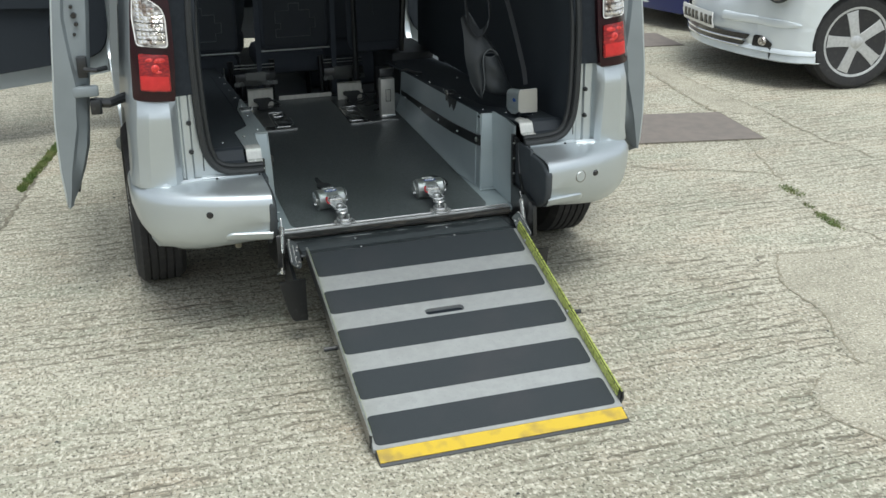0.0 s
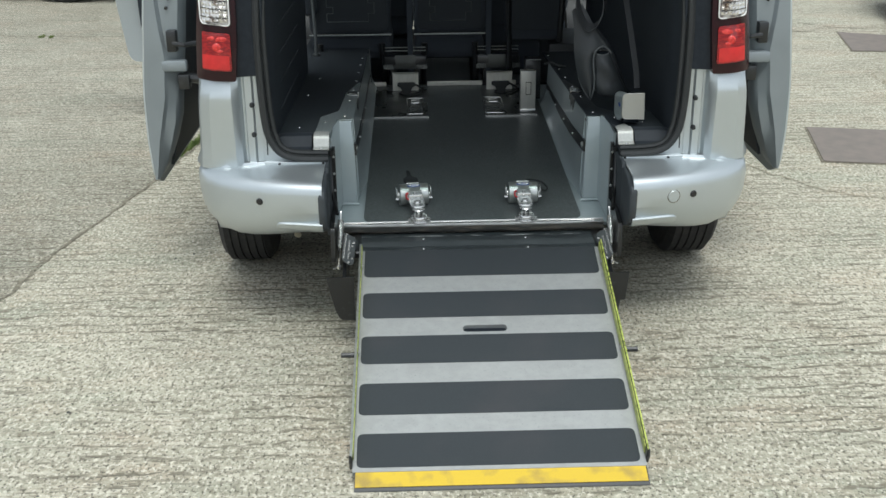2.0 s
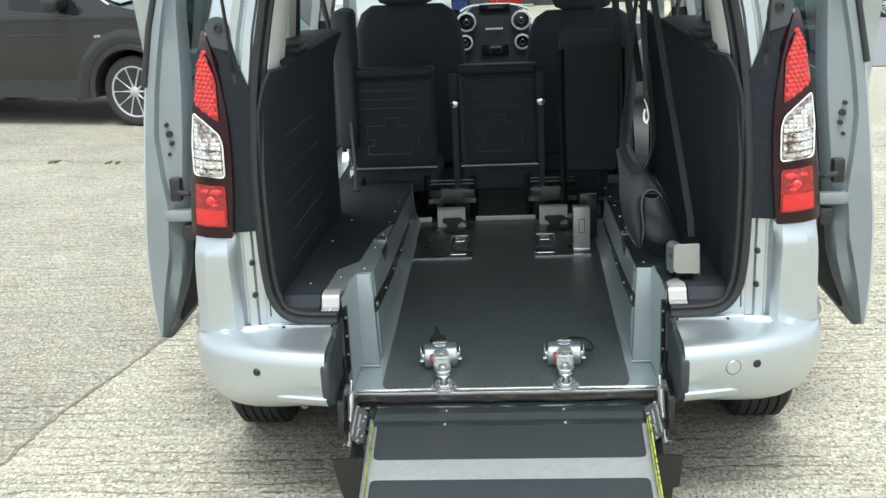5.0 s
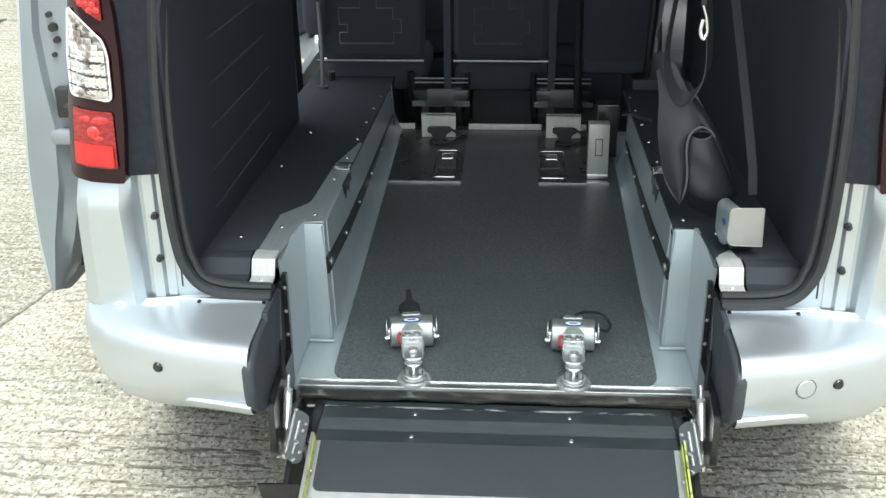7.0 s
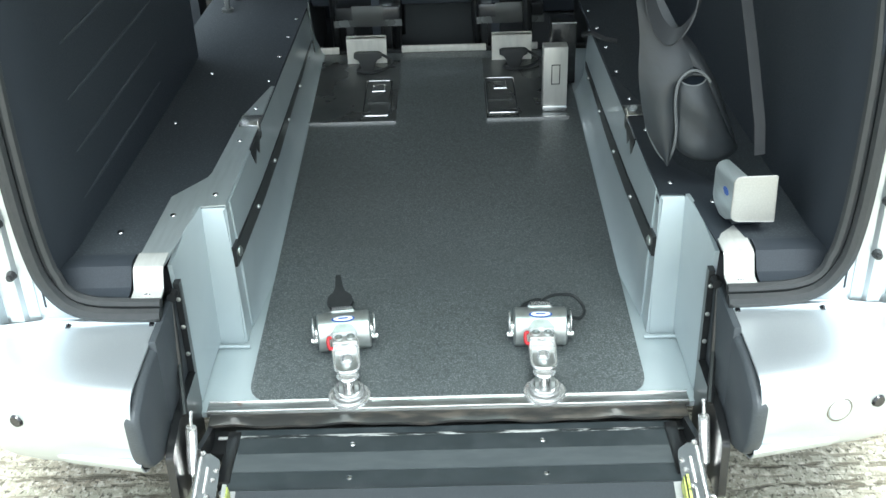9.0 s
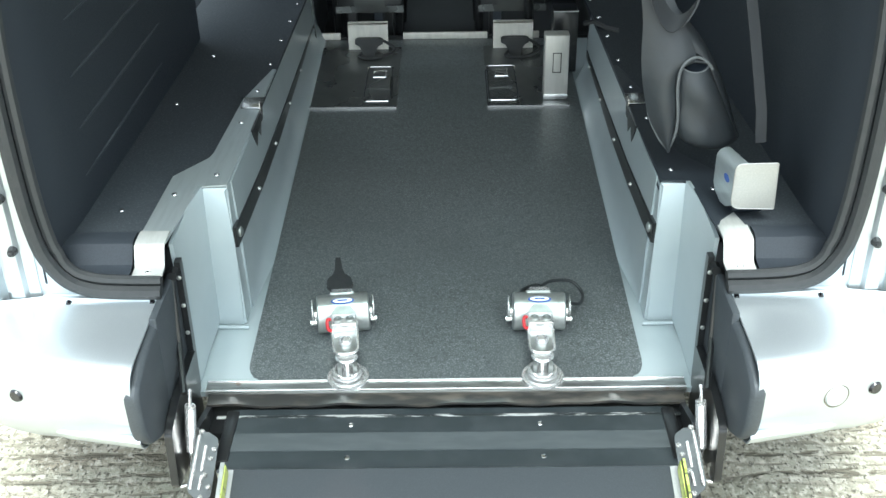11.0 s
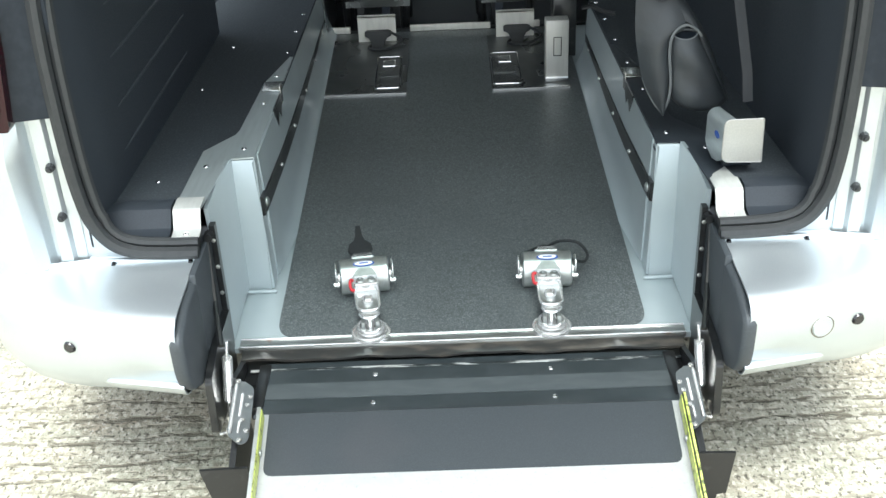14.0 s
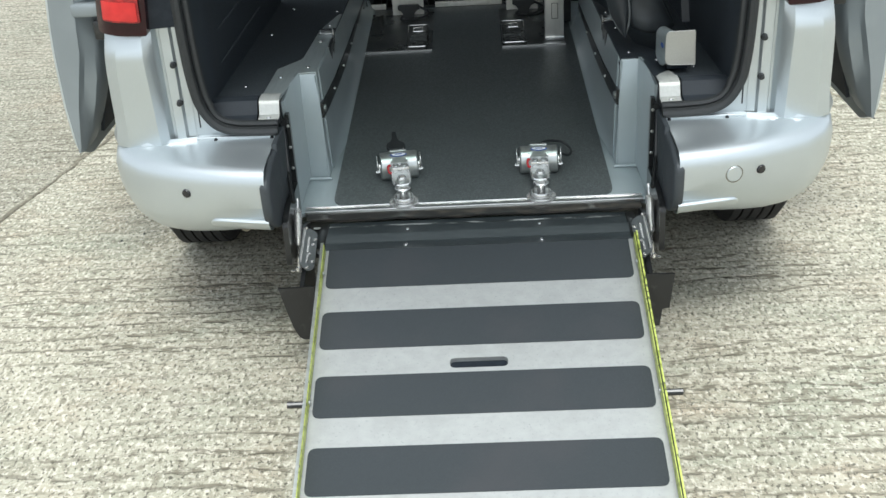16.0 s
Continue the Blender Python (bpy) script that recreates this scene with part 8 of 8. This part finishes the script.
def saloon_front():
    def face(y, z, d=0.0):
        w0 = 1.74 / 2 * (1 - 0.02 * abs(z - 0.6))
        base = float(np.interp(z, [0.24, 0.42, 0.58, 0.76, 0.9], [4.32, 4.37, 4.33, 4.20, 3.90]))
        end = max(0.0, (base - 3.65) / 0.75)
        w = w0 * (1 - 0.42 * end ** 3)
        if abs(y) <= w:
            return Vector((base - 0.20 * end ** 2 * (y / w) ** 2 + d, y, z))
        e = max(0.0, (1 - abs(y) / w0) / 0.42) ** (1 / 3)
        return Vector((3.65 + 0.75 * e - 0.20 * e * e + d * 0.6, y + math.copysign(d * 0.6, y), z))
    bm = panel(rounded([(-0.26, 0.345), (0.26, 0.345), (0.26, 0.455), (-0.26, 0.455)], 0.008, 2), [], lambda y, z: face(0.4 * y, z, 0.034) + Vector((0, 0.6 * y, 0)), 0.1, 0.1)
    pl = part("number_plate", bm, WHITE, sal, "white plate with dark bars", 40, 0.008)
    bm = B()
    for k in range(7):
        y = -0.21 + k * 0.068 + (0.02 if k > 3 else 0)
        p, q = face(0.4 * y, 0.37, 0.032) + Vector((0, 0.6 * y, 0)), face(0.4 * y, 0.43, 0.040) + Vector((0, 0.6 * y + 0.036, 0))
        box(bm, min(p.x, q.x), max(p.x, q.x), p.y, q.y, 0.37, 0.43)
    tagged(part("plate_bar", bm, DARKGLOSS, pl), kind="stuff")
    for z0, z1, wd, nm, mt in ((0.262, 0.292, 0.47, "lower_grille", DARKGLOSS), (0.306, 0.342, 0.50, "upper_slot", DARKGLOSS), (0.53, 0.70, 0.24, "radiator_grille", DARKGLOSS)):
        bm = panel(rounded([(-wd, z0), (wd, z0), (wd * 1.05, z1), (-wd * 1.05, z1)], 0.012 if z0 < 0.4 else 0.075, 4), [], lambda y, z: face(y, z, 0.026), 0.08, 0.02)
        g = part(nm, bm, mt, sal, "dark front grille", 40, 0.006)
        bm = B()
        for z in np.linspace(z0, z1, 6)[1:-1] if z0 > 0.4 else (z0 - 0.007,):
            tube(bm, [face(y, z, 0.030) for y in np.linspace(-wd * 0.95, wd * 0.95, 13)], 0.007, 6)
        part("grille_bar", bm, CHROME, g)
    for s in (-1, 1):
        bm = B()
        loft(bm, [[face(s * y, 0.452 - 0.02 * y + q * h, 0.004 + d) for d, q in ((0.0, 1.0), (0.014, 0.75), (0.019, 0.0), (0.012, -0.8), (0.0, -1.0))] for y, h in [(v, 0.030 * math.sqrt(max(0.01, 1 - (max(0.0, v - 0.70) / 0.11) ** 2))) for v in np.linspace(0.29, 0.808, 20)]], closed=False)
        part("rub_strip", bm, PALESILVER, sal, "painted rubbing strip")
        bm = panel(rounded([(0.535, 0.268), (0.66, 0.272), (0.67, 0.30), (0.60, 0.345), (0.545, 0.345)], 0.015, 3), [], lambda y, z: face(s * y, z, 0.018), 0.06, 0.03)
        part("fog_recess", bm, DARKGLOSS, sal, "dark fog lamp recess", 40, 0.004)
        bm = B()
        lathe(bm, [(0.0005, 0.016), (0.026, 0.013), (0.034, 0.0)], Matrix.Translation(face(s * 0.595, 0.308, 0.020)) @ pose(0, 0, 0, 0, 90, 22 * s), 20)
        part("fog_lamp", bm, CLEAR, sal, "round clear fog lamp")
        bm = B()
        loft(bm, [[face(s * y, z - 0.012 * max(0, y - 0.3), d) for z, d in ((0.275, 0.008), (0.262, 0.020), (0.246, 0.024), (0.240, 0.012), (0.220, 0.016), (0.198, 0.020), (0.190, 0.004), (0.198, -0.03))] for y in np.linspace(0.0, 0.845, 24)], closed=False)
        part("chin_spoiler", bm, PALESILVER, sal, "", 40, 0.003)
        for y, z, r in ((0.47, 0.655, 0.072), (0.69, 0.685, 0.105)):
            bm = B()
            lathe(bm, [(r * 1.0, -0.01), (r * 1.0, 0.004), (r * 1.07, 0.002), (r * 1.09, -0.02)], Matrix.Translation(face(s * y, z, 0.012)) @ pose(0, 0, 0, 0, 65, 20 * s), 24)
            part("lamp_gap", bm, RUBBER, sal, "dark gap round a headlamp")
            bm = B()
            lathe(bm, [(0.0005, 0.03), (r * 0.6, 0.025), (r, 0.0), (r * 1.02, -0.02)], Matrix.Translation(face(s * y, z, 0.012)) @ pose(0, 0, 0, 0, 65, 20 * s), 24)
            part("headlamp", bm, CLEAR, sal, "round clear headlamp")


saloon_front()

nav, hw = parked_car("hatchback_car", Matrix.Translation((3.66, 5.62, 0)) @ pose(0, 0, 0, 0, 0, 179) @ Matrix.Translation((-4.1, 0, 0)), NAVYPAINT, "dark blue hatchback parked beside the saloon", 4.10, 1.72, 1.46, 3.30, 0.75, 0.30,
                     [(0.05, 0.30), (0.0, 0.6), (0.08, 0.95), (0.35, 1.25), (0.8, 1.43), (1.6, 1.46), (2.3, 1.40), (2.85, 1.08), (3.1, 0.97), (3.6, 0.88), (3.95, 0.74), (4.07, 0.5), (4.03, 0.15)], 0.92,
                     [[(0.7, 0.98), (1.6, 0.96), (1.6, 1.36), (1.0, 1.36)], [(1.68, 0.96), (2.7, 0.96), (2.3, 1.32), (1.68, 1.37)]], 0.6, 7, bow=0.16, zb=0.15)
screen(nav, hw, ((2.32, 1.38), (2.85, 1.08), (3.05, 1.0)), SCREEN, "windscreen", "windscreen")
bm = B()
tube(bm, [Vector((4.05 - 0.15 * (y / 0.52) ** 2, y, 0.215)) for y in np.linspace(-0.50, 0.50, 15)], 0.013, 8)
part("lip_strip", bm, PALESILVER, nav, "pale strip along the lower bumper")

blu, hw = parked_car("coupe_car", Matrix.Translation((-0.75, 26.2, ground_z(26.2))) @ pose(0, 0, 0, 0, 0, 162) @ Matrix.Scale(1.07, 4), BLUEPAINT, "bright blue coupe parked in front of the red doors", 4.6, 1.82, 1.42, 3.75, 0.88, 0.33,
                     [(0.04, 0.30), (0.0, 0.55), (0.02, 0.85), (0.12, 0.98), (0.5, 1.04), (1.1, 1.25), (1.8, 1.40), (2.4, 1.42), (2.9, 1.30), (3.4, 1.05), (3.7, 0.97), (4.2, 0.86), (4.5, 0.66), (4.58, 0.45), (4.52, 0.24)], 0.95,
                     [[(1.0, 1.02), (2.1, 0.99), (2.1, 1.33), (1.65, 1.31)], [(2.16, 0.99), (3.3, 0.99), (2.8, 1.27), (2.16, 1.34)]], 0.6, 7)
screen(blu, hw, ((0.60, 1.075), (1.1, 1.25), (1.7, 1.38)), COUPEGLASS, "rear_screen", "dark sloping rear screen")
for s in (-1, 1):
    bm = B()
    loft(bm, [[Vector((x, s * y, z)) for y, z in ((0.55, 0.80), (0.55, 0.88), (0.80, 0.90), (0.80, 0.80))] for x in (-0.03, 0.06)])
    part("tail_lamp", bm, REDLENS, blu, "red tail lamp")
    bm = B()
    cyl(bm, (-0.03, s * 0.55, 0.30), (0.1, s * 0.55, 0.30), 0.045)
    part("tailpipe", bm, CHROME, blu)
bm = B()
box(bm, -0.025, 0.0, -0.26, 0.26, 0.55, 0.66, 0.003)
part("number_plate", bm, YELLOW, blu, "yellow rear plate")
bm = B()
box(bm, -0.015, 0.05, -0.7, 0.7, 0.28, 0.46, 0.02)
part("rear_diffuser", bm, RUBBER, blu)

wht, hw = parked_car("small_car", Matrix.Translation((-1.2, 18.4, ground_z(18.4))) @ pose(0, 0, 0, 0, 0, 172) @ Matrix.Scale(1.05, 4), WHITEPAINT, "white car with a teal side stripe", 4.0, 1.74, 1.45, 3.2, 0.75, 0.30,
                     [(0.05, 0.30), (0.0, 0.6), (0.08, 0.95), (0.35, 1.25), (0.8, 1.40), (1.6, 1.45), (2.3, 1.38), (2.85, 1.08), (3.1, 0.97), (3.6, 0.88), (3.85, 0.74), (3.98, 0.5), (3.93, 0.22)], 0.92,
                     [[(1.68, 1.02), (2.7, 1.02), (2.3, 1.30), (1.68, 1.36)]], 0.6, 7)
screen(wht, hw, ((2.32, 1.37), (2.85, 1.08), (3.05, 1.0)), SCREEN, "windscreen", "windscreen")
TEAL = material("teal_vinyl", (0.02, 0.32, 0.34), 0.35)
for s in (-1, 1):
    bm = B()
    loft(bm, [[Vector((x, s * (hw(x, z) + 0.015), z)) for x in np.linspace(0.3, 3.1, 10)] for z in (0.91, 0.99)], closed=False)
    part("side_stripe", bm, TEAL, wht, "teal side stripe", 40, 0.003)


def parked_van():
    th, hw = parked_car("panel_van", Matrix.Translation((4.56, 21.9, ground_z(21.0))) @ Matrix.Scale(0.95, 4), WHITEPAINT, "white and black panel van parked beyond the road", 4.6, 2.0, 2.2, 3.62, 0.9, 0.33,
                        [(0.02, 0.30), (0.0, 0.8), (0.0, 1.95), (0.1, 2.18), (1.6, 2.2), (2.8, 2.16), (3.2, 1.9), (3.85, 1.22), (4.3, 1.02), (4.55, 0.75), (4.6, 0.5), (4.55, 0.26)], 1.15,
                        [[(2.45, 1.36), (3.66, 1.32), (3.16, 1.86), (2.50, 1.88)]], 0.7, 8, zb=0.32)
    for s in (-1, 1):
        bm = B()
        loft(bm, [[Vector((x, s * (hw(x, z) + 0.014), z)) for x in np.linspace(0.3, 3.25, 10)] for z in (0.86, 1.06)], closed=False)
        st = part("side_stripe", bm, DARKGLOSS, th, "black side stripe", 40, 0.003)
        bm = B()
        for k in range(6):
            x = 2.25 + k * 0.15 + (0.08 if k > 2 else 0)
            y = s * (hw(x, 0.95) + 0.019)
            box(bm, x, x + 0.07, y - 0.002, y + 0.002, 0.925, 0.995)
        part("stripe_bars", bm, WHITE, st)
        bm = B()
        loft(bm, [[Vector((x, s * (hw(x, z) + 0.014), z)) for x in np.linspace(1.35, 3.15, 8)] for z in (0.50, 0.74)], closed=False)
        part("side_cladding", bm, ENDCAP, th, "dark lower cladding", 40, 0.01)
    bm = B()
    cushion(bm, 0.07, 0.10, 0.07, 0.03, Matrix.Translation((3.26, -1.08, 1.40)), 0)
    part("orange_repeater", bm, material("orange_lens", (0.75, 0.26, 0.02), 0.3), th, "orange indicator")


parked_van()


# ---- building, fence and hedge at the back ----
def building():
    base = ground_z(29.2)
    th = thing("pub_building", Matrix.Translation((-0.17, 29.2, base)), "cream rendered building with dark plinth and red double doors", "building")
    x0, x1, h = -14.0, 20.0, 6.4
    dx0, dx1, dh = -0.93, 0.57, 2.15
    bm = B()
    for a, b, z0, z1 in ((x0, dx0, 0.73, h), (dx1, x1, 0.73, h), (dx0, dx1, dh, h)):
        box(bm, a, b, 0, 0.3, z0, z1)
    part("wall", bm, RENDERED, th)
    for a, b in ((x0, dx0), (dx1, x1)):
        bm = B()
        box(bm, a, b, -0.04, 0.3, 0.0, 0.73, 0.01)
        part("plinth", bm, PLINTH, th, "dark painted plinth")
    bm = B()
    box(bm, dx1 + 0.02, dx1 + 0.24, -0.07, -0.03, 0.0, 0.80, 0.01)
    part("drain_cover", bm, PLINTH, th, "dark upright board beside the door")
    bm = B()
    box(bm, x0, x1, 0.3, 8, 0, h)
    part("back_block", bm, RENDERED, th)
    bm = B()
    loft(bm, [[Vector((x, y, z)) for y, z in ((-0.4, h), (4.0, h + 2.6), (8.4, h))] for x in (x0 - 0.2, x1 + 0.2)])
    part("roof", bm, material("slate_roof", (0.09, 0.09, 0.10), 0.7), th, "grey slate roof")
    bm = B()
    box(bm, dx0 - 0.3, dx1 + 0.3, -0.45, 0.06, 0.0, 0.06, 0.01)
    part("door_step", bm, FAINT, th, "worn stone doorstep")
    amber = material("amber_pane", (0.60, 0.47, 0.20), 0.25)
    w = (dx1 - dx0) / 2
    for k in range(2):
        a = dx0 + k * w
        bm = B()
        box(bm, a + 0.01, a + w - 0.01, 0.06, 0.11, 0.06, dh - 0.03, 0.004)
        d = part("door", bm, REDPAINT, th, "red panelled door leaf")
        for u0, u1 in ((0.12, 0.88),):
            bm = B()
            box(bm, a + w * u0, a + w * u1, 0.045, 0.062, 0.16, 0.72, 0.012)
            part("door_panel", bm, REDPAINT, d)
        for u0, u1 in ((0.14, 0.46), (0.54, 0.86)):
            for z0, z1 in ((0.90, 1.10), (1.18, 1.55), (1.62, 1.99)):
                bm = B()
                box(bm, a + w * u0, a + w * u1, 0.05, 0.061, z0, z1, 0.004)
                part("door_pane", bm, amber, d, "amber glazed pane")
    bm = B()
    for a, b, z0, z1 in ((dx0 - 0.10, dx0, 0, dh + 0.1), (dx1, dx1 + 0.05, 0, dh + 0.1), (dx0, dx1, dh, dh + 0.1)):
        box(bm, a, b, -0.02, 0.12, z0, z1, 0.006)
    part("door_frame", bm, REDPAINT, th, "red painted door frame")
    sg = thing("wall_sign", Matrix.Translation((2.12, 29.155, base + 0.95)), "dark red wall sign with two pale lines of print", "sign")
    bm = B()
    box(bm, -0.425, 0.425, -0.02, 0.04, 0.0, 0.86, 0.006)
    part("board", bm, SIGNRED, sg)
    bm = B()
    for a, b, z0, z1 in ((-0.40, 0.40, 0.02, 0.034), (-0.40, 0.40, 0.826, 0.84), (-0.40, -0.386, 0.02, 0.84), (0.386, 0.40, 0.02, 0.84)):
        box(bm, a, b, -0.026, -0.019, z0, z1)
    part("border_line", bm, WHITE, sg)
    bm = B()
    box(bm, -0.18, 0.14, -0.026, -0.019, 0.385, 0.40)
    part("rule_line", bm, WHITE, sg)
    for words, z in (("Family Garden", 0.53), ("Pool & Darts", 0.18)):
        cu = bpy.data.curves.new("lettering", "FONT")
        cu.body, cu.size, cu.align_x, cu.extrude = words, 0.125, "CENTER", 0.003
        cu.materials.append(WHITE)
        tx = new("lettering", cu)
        tx.parent = sg
        tx.matrix_basis = Matrix.Translation((0, -0.024, z)) @ pose(0, 0, 0, 90)


building()


def fence():
    th = thing("palisade_fence", Matrix.Translation((-19, 21.4, ground_z(21.4))), "grey steel palisade fence in front of a hedge", "fence")
    me = None
    for k in range(150):
        if me is None:
            bm = B()
            loft(bm, [[Vector((x, y, z)) for x, y in ((-0.028, 0.0), (0.0, -0.018), (0.028, 0.0), (0.0, -0.012))] for z in (0.05, 1.78)] + [[Vector((x * 0.1, y, 1.88)) for x, y in ((-0.028, 0.0), (0.0, -0.018), (0.028, 0.0), (0.0, -0.012))]])
            ob = part("paling", bm, FENCEGREY, th)
            me = ob.data
        else:
            ob = new("paling", me)
            ob.parent = th
        ob.location = (k * 0.105, 0, 0)
    for z in (0.4, 1.5):
        bm = B()
        box(bm, -0.1, 15.8, 0.01, 0.06, z, z + 0.05)
        part("rail", bm, FENCEGREY, th)
    for k in range(7):
        bm = B()
        box(bm, k * 2.6 - 0.04, k * 2.6 + 0.04, 0.06, 0.14, 0.0, 1.8)
        part("post", bm, FENCEGREY, th)


fence()


def hedge():
    th = thing("hedge", Matrix.Translation((-11.5, 22.9, ground_z(22.9))), "dense green hedge behind the fence", "hedge")
    bm = B()
    for k in range(34):
        x = -8.3 + k * 0.5
        tube(bm, [(x, 0, 0), (x + random.uniform(-0.1, 0.1), random.uniform(-0.1, 0.1), 0.9), (x + random.uniform(-0.3, 0.3), random.uniform(-0.2, 0.2), 1.7)], [0.03, 0.02, 0.008], 5)
    part("stems", bm, material("twig_bark", (0.09, 0.07, 0.05), 0.9), th, "bare brown stems")
    verts, faces = [], []
    for _ in range(26000):
        x = random.uniform(-8.5, 8.5)
        top = 2.1 + 0.35 * noise.noise((x * 0.8, 0, 3.0))
        z = random.uniform(0.05, top)
        deep = 0.45 + 0.15 * noise.noise((x * 1.3, z * 1.3, 1.0))
        y = random.uniform(-deep, deep)
        a, r = random.uniform(0, 6.283), random.uniform(0.05, 0.095)
        u = Vector((math.cos(a), math.sin(a), random.uniform(-0.6, 0.6))).normalized() * r
        v = u.cross(Vector((random.uniform(-1, 1), random.uniform(-1, 1), 1))).normalized() * r * 0.5
        c = Vector((x, y, z))
        i = len(verts)
        verts += [c - u, c - v, c + u, c + v]
        faces.append((i, i + 1, i + 2, i + 3))
    me = bpy.data.meshes.new("leaves")
    me.from_pydata(verts, [], faces)
    me.materials.append(LEAF)
    ob = new("leaves", me)
    ob.parent = th
    tagged(ob, "small green leaves", kind="stuff")


hedge()
